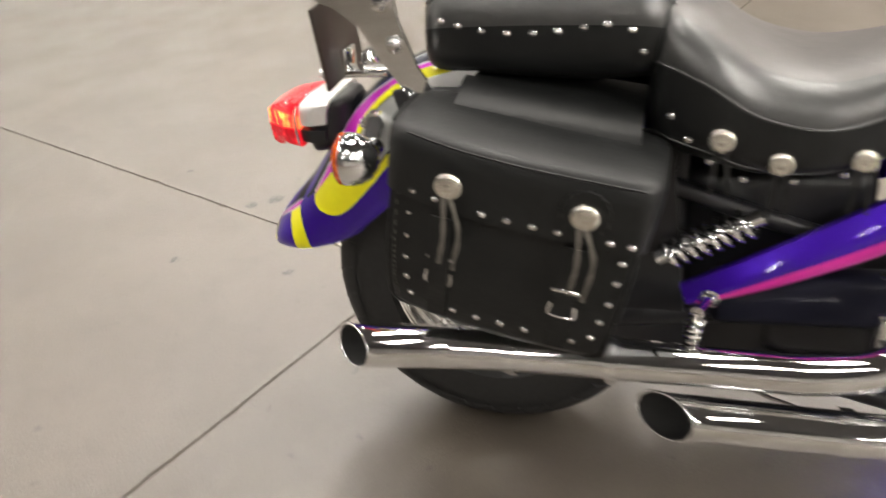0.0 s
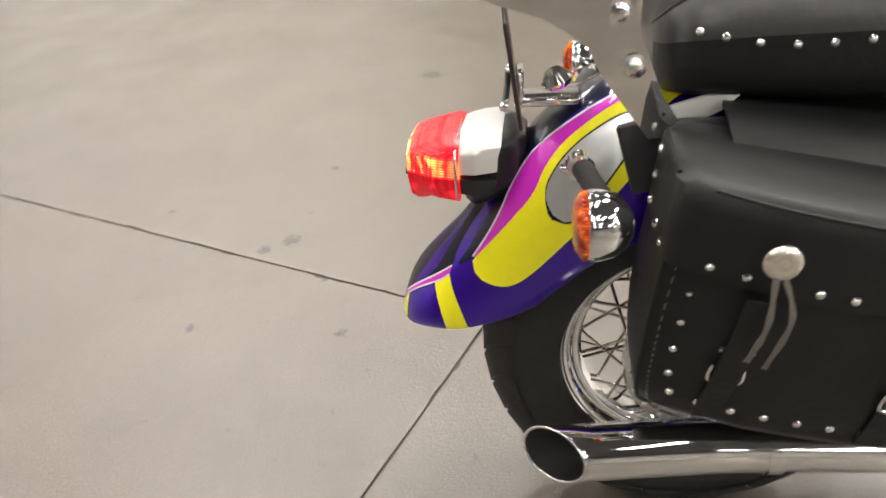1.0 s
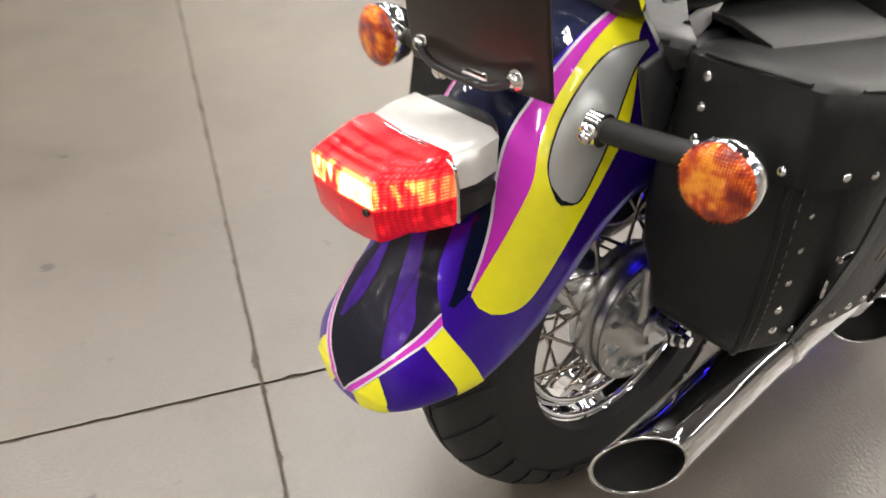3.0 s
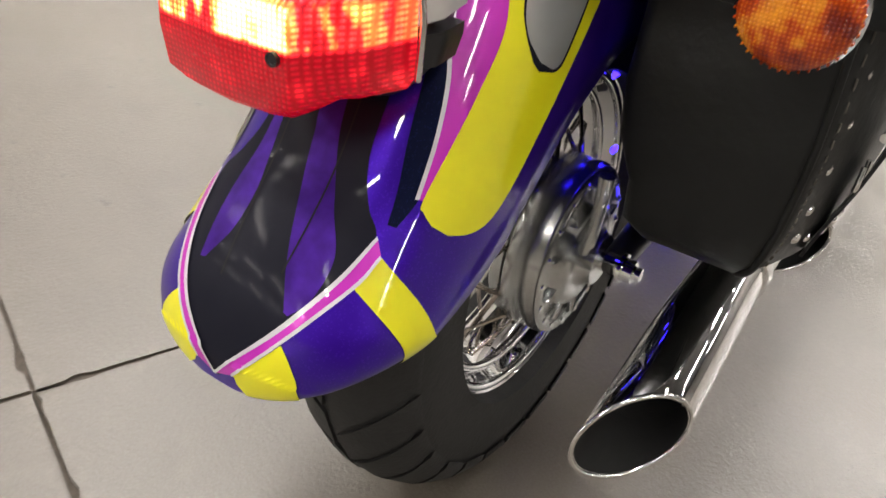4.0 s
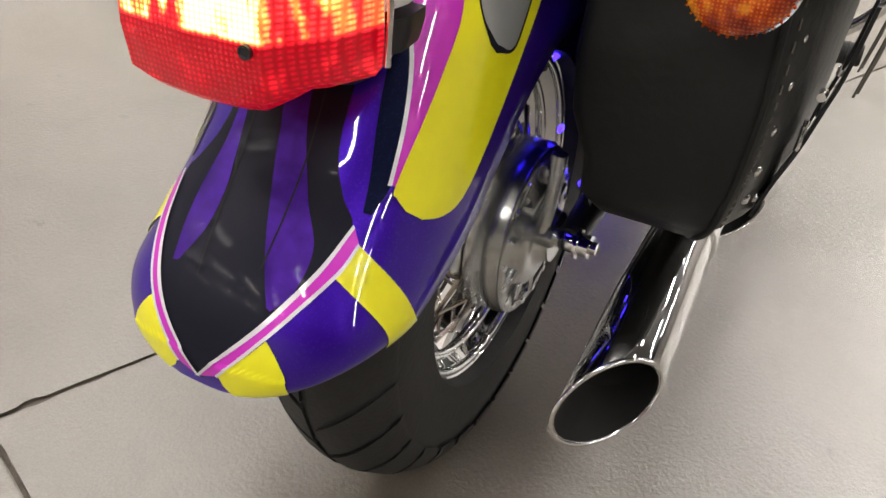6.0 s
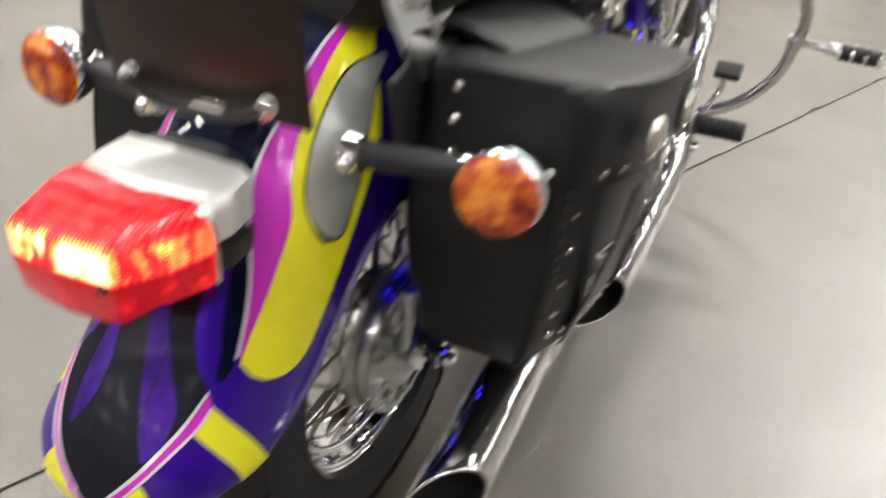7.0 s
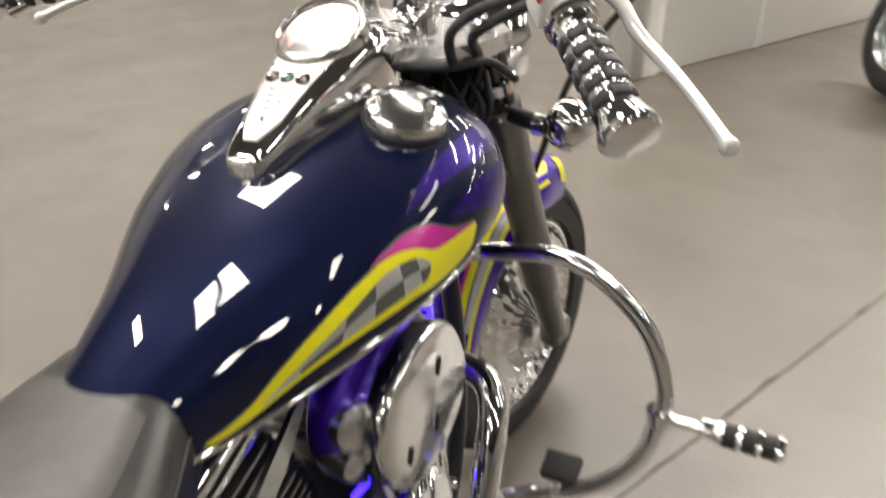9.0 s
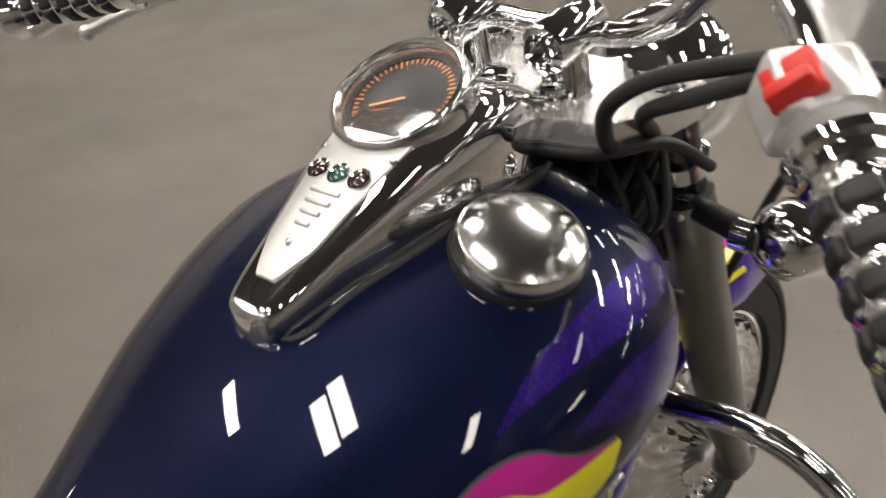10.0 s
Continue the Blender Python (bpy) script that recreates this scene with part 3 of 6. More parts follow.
both(fender_at, "pinstripe", [(169.3, 0.095), (163.9, 0.23), (157.6, 0.394), (154.1, 0.436)], [(169.5, 0.11), (164.15, 0.243), (157.9, 0.408), (154.4, 0.448)], PINLINE, fender, lift=0.0017, na=2)
both(fender_at, "yellow_tip", [(164.4, 0.24), (166.9, 0.40), (168.8, 0.6), (170.2, 0.99)], [(169.4, 0.11), (170.4, 0.22), (171, 0.5), (171.2, 0.99)], YELLOW, fender, "yellow tail tip", lift=0.0010)


# ----- exhausts -----
def slash_pipe(name, path, r, normal, label):
    """A chrome pipe whose first end is cut on a slant; normal is the cut's outward direction."""
    C = spline(path, 60)
    R = [float(q[0]) for q in spline([(q,) for q in r], 60)]
    nrm = Vector(normal).normalized()
    tip = Vector(C[0])
    rings, up = [], None
    for i in range(60):
        t = Vector(C[min(i + 1, 59)] - C[max(i - 1, 0)]).normalized()
        if up is None:
            up = t.orthogonal().normalized()
        up = (up - t * up.dot(t)).normalized()
        side = t.cross(up)
        rings.append([Vector(C[i]) + (up * math.cos(2 * math.pi * j / 32) + side * math.sin(2 * math.pi * j / 32)) * R[i] for j in range(32)])
    t0 = Vector(C[1] - C[0]).normalized()
    def cut(p, depth):
        # slides a point along the pipe on to the slanted plane
        d = (tip + t0 * depth - p).dot(nrm) / t0.dot(nrm)
        return p + t0 * d
    bm = bmesh.new()
    base = rings[0]
    ax = tip
    lip = [cut(p, 0) for p in base]
    lip_in = [cut(ax + (p - ax) * 0.93, 0) for p in base]
    deep = [cut(ax + (p - ax) * 0.8, 0) + t0 * 0.07 for p in base]
    keep = [rings[i] for i in range(60) if min((p - q).dot(t0) for p, q in zip(rings[i], lip)) > 0.002 or i > 20]
    mid = [cut(ax + (p - ax) * 0.985, 0) - t0 * 0.0015 for p in base]
    loft(bm, [mid, lip] + keep, cap=False)
    bm.faces.new([bm.verts.new(p) for p in keep[-1]])
    loft(bm, [mid, lip_in], cap=False)
    ob = part(name, bm, CHROME, bike, label)
    bm = bmesh.new()
    vs = loft(bm, [[cut(ax + (p - ax) * 0.93, 0) for p in base], deep], cap=False)
    bm.faces.new(vs[-1])
    part("pipe_bore", bm, DARK, ob, "sooty inside of the pipe")
    bm = bmesh.new()
    tube(bm, [tuple(ax + (p - ax) * 0.985) for p in lip[::2]], 0.0026, 8, 65, loop=True)
    part("pipe_lip", bm, POLISHED, ob, "bright rolled lip")
    return ob


CUT = (0.73, -0.66, 0.17)
upper = slash_pipe("exhaust_pipe", [(0.258, -0.212, 0.308), (0.252, -0.05, 0.321), (0.250, 0.08, 0.327), (0.256, 0.3, 0.335), (0.261, 0.45, 0.343), (0.264, 0.57, 0.35), (0.260, 0.665, 0.375), (0.243, 0.72, 0.44), (0.212, 0.72, 0.50), (0.175, 0.70, 0.53), (0.13, 0.70, 0.54)],
                   [0.040, 0.040, 0.037, 0.034, 0.033, 0.033, 0.031, 0.028, 0.027, 0.027, 0.027], CUT, "chrome slash-cut upper exhaust pipe")
lower = slash_pipe("exhaust_pipe", [(0.272, 0.345, 0.24), (0.277, 0.5, 0.248), (0.279, 0.7, 0.255), (0.274, 0.85, 0.262), (0.265, 0.955, 0.285), (0.257, 1.04, 0.345), (0.252, 1.09, 0.42), (0.25, 1.135, 0.50), (0.236, 1.175, 0.548), (0.195, 1.205, 0.562), (0.12, 1.22, 0.56)],
                   [0.040, 0.038, 0.035, 0.033, 0.029, 0.025, 0.023, 0.023, 0.023, 0.023, 0.023], CUT, "chrome slash-cut lower exhaust pipe")
for pipe, spots in ((upper, [(0.250, 0.083, 0.3275), (0.255, 0.255, 0.3335)]), (lower, [(0.2785, 0.62, 0.253)])):
    for c in spots:
        bm = bmesh.new()
        lathe(bm, [(0.033, -0.011), (0.0405, -0.01), (0.0405, 0.01), (0.033, 0.011)], c, (0, 1, 0.02), 32)
        rbox(bm, (0.012, 0.018, 0.02), Matrix.Translation((c[0], c[1], c[2] - 0.042)), 0.003)
        part("clamp", bm, CHROME, pipe)

# ----- seats -----
PILLION_ROWS = [(-0.085, 0.02, 0.845, 0.83, 0.80), (-0.075, 0.10, 0.885, 0.835, 0.775), (-0.04, 0.140, 0.925, 0.84, 0.77), (0.06, 0.152, 0.945, 0.842, 0.765), (0.18, 0.158, 0.945, 0.845, 0.76), (0.27, 0.158, 0.938, 0.845, 0.765), (0.315, 0.135, 0.905, 0.84, 0.775), (0.333, 0.08, 0.86, 0.82, 0.79)]
bm = bmesh.new()
body(bm, PILLION_ROWS, 44, nu=3.0, nl=3.2)
pillion = part("pillion_seat", bm, SEAT, bike, "puffy black leather pillion seat edged with studs")
SADDLE_ROWS = [(0.285, 0.02, 0.80, 0.76, 0.72), (0.29, 0.12, 0.875, 0.78, 0.66), (0.32, 0.175, 0.895, 0.78, 0.65), (0.38, 0.198, 0.86, 0.76, 0.64), (0.45, 0.2, 0.812, 0.72, 0.625), (0.54, 0.19, 0.79, 0.70, 0.625), (0.62, 0.16, 0.80, 0.71, 0.64), (0.70, 0.12, 0.825, 0.735, 0.66), (0.76, 0.085, 0.84, 0.76, 0.70), (0.79, 0.03, 0.82, 0.78, 0.74)]
bm = bmesh.new()
body(bm, SADDLE_ROWS, 54, nu=2.8, nl=3.4)
saddle = part("rider_seat", bm, SEAT, bike, "deep black leather rider seat with studded skirt")

# ----- tank -----
T_ROWS = [(0.665, 0.03, 0.775, 0.755, 0.735), (0.68, 0.085, 0.815, 0.755, 0.715), (0.74, 0.115, 0.85, 0.757, 0.705), (0.82, 0.152, 0.888, 0.772, 0.71), (0.92, 0.20, 0.93, 0.80, 0.73), (1.04, 0.240, 0.97, 0.832, 0.755), (1.15, 0.258, 0.997, 0.858, 0.785), (1.24, 0.240, 1.0, 0.875, 0.80), (1.31, 0.185, 0.985, 0.88, 0.81), (1.35, 0.10, 0.95, 0.88, 0.82), (1.362, 0.03, 0.91, 0.88, 0.84)]


def left_narrowing(y):
    """The tank's left half is slimmer towards the seat."""
    return float(np.interp(y, [0.70, 0.80, 0.95, 1.05], [0.72, 0.78, 0.95, 1.0]))


def tank_at(y, v, lift=0.0):
    """v: 0 at the top, 1 at the widest line of the right side, 1.5 under it."""
    row = [float(np.interp(y, [r[0] for r in T_FINE], [r[k] for r in T_FINE])) for k in range(5)]
    a = math.pi / 2 * (1 - v)
    c, s = math.cos(a), math.sin(a)
    e = 2 / (2.3 if s >= 0 else 2.6)
    x = math.copysign(abs(c) ** e, c) * row[1] * (1.0 if c >= 0 else left_narrowing(y))
    z = row[3] + math.copysign(abs(s) ** e, s) * ((row[2] - row[3]) if s >= 0 else (row[3] - row[4]))
    p = Vector((x, y, z))
    if lift:
        px = tank_at(y, v + 0.01) - tank_at(y, v - 0.01)
        py = tank_at(min(y + 0.01, 1.36), v) - tank_at(y - 0.01, v)
        nrm = px.cross(py).normalized()
        if nrm.dot(p - Vector((0, y, 0.82))) < 0:
            nrm = -nrm
        p = p + nrm * lift
    return p


T_FINE = [tuple(p) for p in spline(T_ROWS, 120)]
bm = bmesh.new()
body(bm, T_ROWS, 160, n=200)
for v in bm.verts:
    if v.co.x < 0:
        v.co.x *= left_narrowing(v.co.y)
tank = part("fuel_tank", bm, NAVY, bike, "midnight blue fuel tank with purple and yellow flames")

T_MAG = [(0.955, 0.735), (0.975, 0.715), (0.998, 0.715), (1.027, 0.73), (1.047, 0.77), (1.062, 0.83), (1.082, 0.89), (1.112, 0.93)]
T_TOP = [(0.736, 1.02), (0.784, 0.975), (0.824, 0.89), (0.874, 0.815), (0.923, 0.765), (0.96, 0.748), (0.993, 0.77), (1.017, 0.82), (1.037, 0.885), (1.062, 0.91), (1.114, 0.935)]
T_LOW = [(0.742, 1.08), (0.774, 1.06), (0.819, 1.01), (0.859, 0.995), (0.913, 0.995), (0.963, 1.01), (1.0, 1.03), (1.04, 1.065), (1.075, 1.075), (1.1, 1.03), (1.116, 0.96)]
O_TOP = [(0.80, 1.0), (0.859, 0.92), (0.918, 0.855), (0.963, 0.815), (0.998, 0.835), (1.017, 0.88), (1.027, 0.93)]
O_LOW = [(0.80, 1.005), (0.859, 0.97), (0.903, 0.965), (0.953, 0.97), (0.998, 0.985), (1.017, 0.987), (1.027, 0.95)]
both(tank_at, "purple_flame", [(1.03, 0.64), (1.07, 0.585), (1.11, 0.56), (1.17, 0.565), (1.216, 0.59), (1.27, 0.64), (1.32, 0.72)],
     [(1.03, 0.65), (1.07, 0.655), (1.12, 0.675), (1.17, 0.71), (1.22, 0.745), (1.27, 0.80), (1.32, 0.9)], FADE, tank, "purple flame", lift=0.0005)
both(tank_at, "purple_flame", [(1.075, 0.80), (1.14, 0.775), (1.2, 0.82), (1.25, 0.88), (1.31, 0.96)],
     [(1.08, 0.82), (1.13, 0.91), (1.19, 1.03), (1.25, 1.12), (1.31, 1.2)], FADE, tank, "purple flame", lift=0.0005)
both(tank_at, "magenta_flame", T_MAG, [(0.955, 0.75), (0.975, 0.756), (0.993, 0.772), (1.017, 0.822), (1.037, 0.887), (1.062, 0.912), (1.085, 0.924), (1.112, 0.937)], MAGENTA, tank, "magenta flame", lift=0.0007)
both(tank_at, "pinstripe", [(a, b - 0.012) for a, b in T_TOP[:6]] + [(a, b - 0.012) for a, b in T_MAG[2:]], [(a, b + 0.004) for a, b in T_TOP[:6]] + [(a, b + 0.002) for a, b in T_MAG[2:]], GREY, tank, lift=0.0009, na=2)
both(tank_at, "yellow_flame", T_TOP, T_LOW, YELLOW, tank, "yellow flame outline", lift=0.0009, steps=70)
both(tank_at, "silver_oval", O_TOP, O_LOW, SILVER, tank, "silver inlay", lift=0.0012, steps=50)


def between(top, low, f0, f1, g0, g1):
    """A four-sided piece of a band: from f0 to f1 along it and g0 to g1 across it."""
    a, b = spline(top, 41), spline(low, 41)
    pick = [round(40 * (f0 + (f1 - f0) * k / 6)) for k in range(7)]
    return [tuple(a[i] + (b[i] - a[i]) * g0) for i in pick], [tuple(a[i] + (b[i] - a[i]) * g1) for i in pick]


for f0, f1, g0, g1 in ((0.30, 0.45, 0.0, 0.5), (0.45, 0.60, 0.5, 1.0), (0.60, 0.74, 0.0, 0.5), (0.74, 0.98, 0.5, 1.0), (0.12, 0.30, 0.5, 1.0)):
    pa, pb = between(O_TOP, O_LOW, f0, f1, g0, g1)
    both(tank_at, "grey_check", pa, pb, GREY, tank, "grey check of the inlay", lift=0.0016, na=4)
for sx in (1, -1):
    bm = bmesh.new()
    tube(bm, [tank_at(y, sx * 1.14, 0.002) for y in (0.70, 0.76, 0.85, 0.95, 1.05, 1.12)], 0.0045, 8, 30)
    part("trim_strip", bm, CHROME, tank, "chrome trim along the lower edge")





# ----- studs, conchos, bolts: built once, used often -----
def dome(r, h, n=12):
    bm = bmesh.new()
    lathe(bm, [(r, 0), (r * 0.98, h * 0.3), (r * 0.8, h * 0.72), (r * 0.45, h * 0.95), (0.0002, h)], n=n)
    return bm


STUD = None


def stud(parent, p, direction, name="stud", scale=1.0):
    global STUD
    m = axis_frame(p, direction) @ Matrix.Scale(scale, 4)
    if STUD is None:
        STUD = part(name, dome(0.0058, 0.0045), CHROME, parent)
        STUD.matrix_local = m
        return STUD
    return again(name, STUD, m, parent)


def bolt(parent, p, direction, r=0.011, name="bolt"):
    bm = bmesh.new()
    lathe(bm, [(r * 1.35, 0), (r * 1.35, r * 0.25), (r, r * 0.3), (r, r * 0.8), (r * 0.8, r * 1.1), (r * 0.3, r * 1.2)], p, direction, 12)
    return part(name, bm, CHROME, parent)


def plate(bm, outline, x, thick, plane="x"):
    """A flat plate from an outline of (y, z), thick across x; plane z: an outline of (x, y) at height x."""
    if plane == "x":
        rings = [[(x + d, a, b) for a, b in outline] for d in (-thick / 2, thick / 2)]
    elif plane == "z":
        rings = [[(a, b, x + d) for a, b in outline] for d in (-thick / 2, thick / 2)]
    else:
        rings = [[(a, x + d, b) for a, b in outline] for d in (-thick / 2, thick / 2)]
    loft(bm, rings)
    bmesh.ops.bevel(bm, geom=[e for e in bm.edges if len(e.link_faces) == 2 and e.calc_face_angle(0) > 1.2], offset=thick * 0.22, segments=2, affect="EDGES")


# ----- tail light -----
def tail_ring(z, rear, front, half, cham=0.010, tail=None, mid=0.010, tail_mid=None):
    """One level of the light: half as wide as half ahead, as tail at its rear end."""
    t = half if tail is None else tail
    c = mid if tail_mid is None else tail_mid
    m = (half + t) / 2
    pts = [(mid - half, front), ((mid + c) / 2 - m - 0.003, (rear + front) / 2), (c - t + 0.004, rear + cham), (c - t + cham, rear + 0.001), (c, rear - 0.003), (c + t - cham, rear + 0.001), (c + t - 0.004, rear + cham), ((mid + c) / 2 + m + 0.003, (rear + front) / 2), (mid + half, front)]
    fine = []
    for k in range(len(pts) - 1):
        for q in range(3):
            f = q / 3
            fine.append((pts[k][0] * (1 - f) + pts[k + 1][0] * f, pts[k][1] * (1 - f) + pts[k + 1][1] * f))
    fine.append(pts[-1])
    return [(x, y, z + 0.10 * (y - rear) * (1 if z > 0.66 else 0)) for x, y in fine]


def lens_ring(z, rear, front, half, tail):
    pts = tail_ring(z, rear, front, half, 0.007, tail, 0.008, -0.006)
    return [(x, y, q + (0.014 * min(1.0, abs(x + 0.006) / 0.066) ** 5 if z < 0.64 else 0.0)) for x, y, q in pts]


bm = bmesh.new()
loft(bm, [tail_ring(0.664, -0.347, -0.285, 0.0785), tail_ring(0.684, -0.348, -0.283, 0.078), tail_ring(0.699, -0.344, -0.278, 0.075), tail_ring(0.707, -0.335, -0.278, 0.064)])
taillight = part("tail_light", bm, BRIGHT, bike, "chrome-topped red brake light, lit")
bm = bmesh.new()
loft(bm, [tail_ring(0.640, -0.342, -0.295, 0.070), tail_ring(0.634, -0.346, -0.290, 0.076), tail_ring(0.650, -0.347, -0.287, 0.079), tail_ring(0.6585, -0.347, -0.287, 0.079)])
part("base", bm, BLACK, taillight, "black base of the light")
bm = bmesh.new()
loft(bm, [lens_ring(0.616, -0.398, -0.342, 0.066, 0.048), lens_ring(0.609, -0.408, -0.340, 0.074, 0.056), lens_ring(0.616, -0.416, -0.338, 0.078, 0.061), lens_ring(0.65, -0.419, -0.338, 0.079, 0.063), lens_ring(0.684, -0.418, -0.338, 0.077, 0.062),
          lens_ring(0.690, -0.412, -0.338, 0.074, 0.059), lens_ring(0.697, -0.392, -0.337, 0.071, 0.058), lens_ring(0.702, -0.366, -0.336, 0.066, 0.058)])
part("lens", bm, RED, taillight, "red ribbed plastic lens, lit from inside")
bm = bmesh.new()
tube(bm, [(-0.072, -0.342, 0.632), (-0.073, -0.343, 0.68), (-0.058, -0.342, 0.699), (0.01, -0.342, 0.703), (0.078, -0.342, 0.699), (0.093, -0.343, 0.68), (0.092, -0.342, 0.632)], 0.0022, 8, 50)
part("lens_seam", bm, CHROME, taillight, "bright trim line round the lens")
bm = bmesh.new()
body(bm, [(-0.335, 0.05, 0.67, 0.65, 0.605), (-0.32, 0.066, 0.695, 0.66, 0.60), (-0.29, 0.070, 0.708, 0.68, 0.61), (-0.262, 0.058, 0.712, 0.69, 0.63), (-0.245, 0.034, 0.705, 0.69, 0.65)], 20, nu=4, nl=4, x0=0.008, n=32)
part("bracket", bm, BLACK, taillight, "black tail light bracket")
bm = bmesh.new()
lathe(bm, [(0.0048, -0.002), (0.0048, 0.0012), (0.0036, 0.0012), (0.003, 0.0004), (0.0003, 0.0004)], n=16)
o = part("screw", bm, BLACK, taillight)
o.matrix_local = axis_frame((0.040, -0.4205, 0.6535), (0, -1, 0))

# ----- turn signals at the rear -----
def signal(c, facing, root, name, k=1.0):
    c, f = Vector(c), Vector(facing).normalized()
    bm = bmesh.new()
    root = Vector(root)
    tube(bm, [root, c - f * 0.03 + (root - c).normalized() * 0.02], 0.0145, 14)
    stalk = part(name, bm, MATT, bike, "amber turn signal in a chrome bowl on a black stalk")
    bm = bmesh.new()
    lathe(bm, [(r * k, h * k) for r, h in ((0.046, 0.004), (0.049, 0.0), (0.0485, -0.012), (0.044, -0.03), (0.034, -0.046), (0.018, -0.056), (0.001, -0.059))], c, f, 32)
    part("bowl", bm, CHROME, stalk, "chrome bowl")
    bm = bmesh.new()
    lathe(bm, [(r * k, h * k) for r, h in ((0.0465, -0.002), (0.0465, 0.006), (0.044, 0.013), (0.036, 0.0185), (0.02, 0.022), (0.0003, 0.023))], c, f, 40)
    part("lens", bm, AMBER, stalk, "ribbed amber lens")
    bm = bmesh.new()
    for q in range(40):
        m = axis_frame(c, f) @ Matrix.Rotation(2 * math.pi * q / 40, 4, "Z")
        rbox(bm, (0.0022, 0.0018, 0.012 * k), m @ Matrix.Translation((0.0462 * k, 0, 0.004)), 0.0006, 1)
    part("lens_rib", bm, AMBER, stalk, "moulded rim ribs")
    bm = bmesh.new()
    d = (root - c).normalized()
    lathe(bm, [(0.014, 0), (0.019, 0.002), (0.019, 0.02), (0.014, 0.022)], root - d * 0.012, d, 20)
    part("collar", bm, CHROME, stalk)
    bm = bmesh.new()
    lathe(bm, [(0.017, 0), (0.017, 0.018), (0.013, 0.02)], c - f * 0.03 + d * 0.03, d, 20)
    part("collar", bm, CHROME, stalk)
    bolt(stalk, root + Vector((0.0, -0.016, -0.004)), (0, -1, -0.2), 0.009)
    return stalk


signal((0.275, -0.166, 0.686), (0.05, -1, 0.02), (0.125, -0.172, 0.694), "turn_signal", 0.88)
signal((-0.268, -0.172, 0.70), (-0.05, -1, 0.02), (-0.118, -0.172, 0.70), "turn_signal", 0.88)

# ----- plate holder -----
bm = bmesh.new()
rbox(bm, (0.205, 0.006, 0.142), pose(0.03, -0.2625, 0.817, 6, 0, 4), 0.0025, 2)
holder = part("plate_holder", bm, BROWN, bike, "blank dark plate on its holder")
for p in ((0.098, -0.266, 0.768), (-0.052, -0.266, 0.768)):
    bolt(holder, p, (0, -1, 0.1), 0.008)
bm = bmesh.new()
tube(bm, [(-0.052, -0.272, 0.768), (-0.02, -0.273, 0.752), (0.06, -0.273, 0.752), (0.098, -0.272, 0.768)], 0.005, 8)
part("retaining_bar", bm, BLACK, holder)
bm = bmesh.new()
rbox(bm, (0.05, 0.09, 0.012), pose(0.02, -0.215, 0.752), 0.003)
rbox(bm, (0.05, 0.012, 0.05), pose(0.02, -0.252, 0.77), 0.003)
lathe(bm, [(0.02, 0), (0.022, 0.008), (0.012, 0.02)], (0.03, -0.2, 0.775), (0.2, -0.3, 1), 16)
part("mount", bm, CHROME, holder, "chrome plate mount")

bm = bmesh.new()
plate(bm, [(-0.08, 0.770), (-0.02, 0.787), (0.02, 0.787), (0.0, 0.768), (-0.045, 0.745)], 0.131, 0.006)
part("fender_strut", bm, BRIGHT, bike, "bright metal fender strut")

# ----- luggage rack on side plates -----
bm = bmesh.new()
tube(bm, [(0.155, -0.12, 0.955), (0.158, -0.26, 0.965), (0.15, -0.38, 0.968), (0.11, -0.43, 0.968), (0, -0.44, 0.968), (-0.11, -0.43, 0.968), (-0.15, -0.38, 0.968), (-0.158, -0.26, 0.965), (-0.155, -0.12, 0.955)], 0.011, 12, 70)
rack = part("luggage_rack", bm, CHROME, bike, "chrome luggage rack behind the pillion seat")
for x in (-0.075, 0.0, 0.075):
    bm = bmesh.new()
    tube(bm, [(x, -0.11, 0.962), (x, -0.27, 0.972), (x, -0.435, 0.97)], 0.008, 10)
    part("bar", bm, CHROME, rack)
for y in (-0.15, -0.29):
    bm = bmesh.new()
    tube(bm, [(-0.158, y, 0.956), (0, y, 0.962), (0.158, y, 0.956)], 0.008, 10)
    part("bar", bm, CHROME, rack)
SIDE = [(-0.040, 0.742), (-0.076, 0.80), (-0.102, 0.872), (-0.110, 0.93), (-0.116, 0.97), (-0.17, 0.972), (-0.28, 0.972), (-0.40, 0.962), (-0.395, 0.950), (-0.30, 0.925), (-0.21, 0.895), (-0.165, 0.86), (-0.145, 0.82), (-0.118, 0.782), (-0.09, 0.742)]
for sx in (1, -1):
    bm = bmesh.new()
    plate(bm, SIDE, sx * 0.152, 0.007)
    sp = part("side_plate", bm, CHROME, rack, "chrome side plate")
    bolt(sp, (sx * 0.156, -0.128, 0.902), (sx, 0, 0), 0.0115)
    bolt(sp, (sx * 0.156, -0.11, 0.836), (sx, 0, 0), 0.0115)
    bm = bmesh.new()
    tube(bm, [(sx * 0.15, -0.06, 0.748), (sx * 0.135, 0.02, 0.742), (sx * 0.125, 0.1, 0.735)], 0.017, 12)
    rbox(bm, (0.030, 0.050, 0.034), pose(sx * 0.132, -0.058, 0.735, 12), 0.010, 3)
    rbox(bm, (0.012, 0.050, 0.10), pose(sx * 0.141, -0.093, 0.712, 14), 0.005, 2)
    part("clamp_block", bm, MATT, rack, "black mounting block")

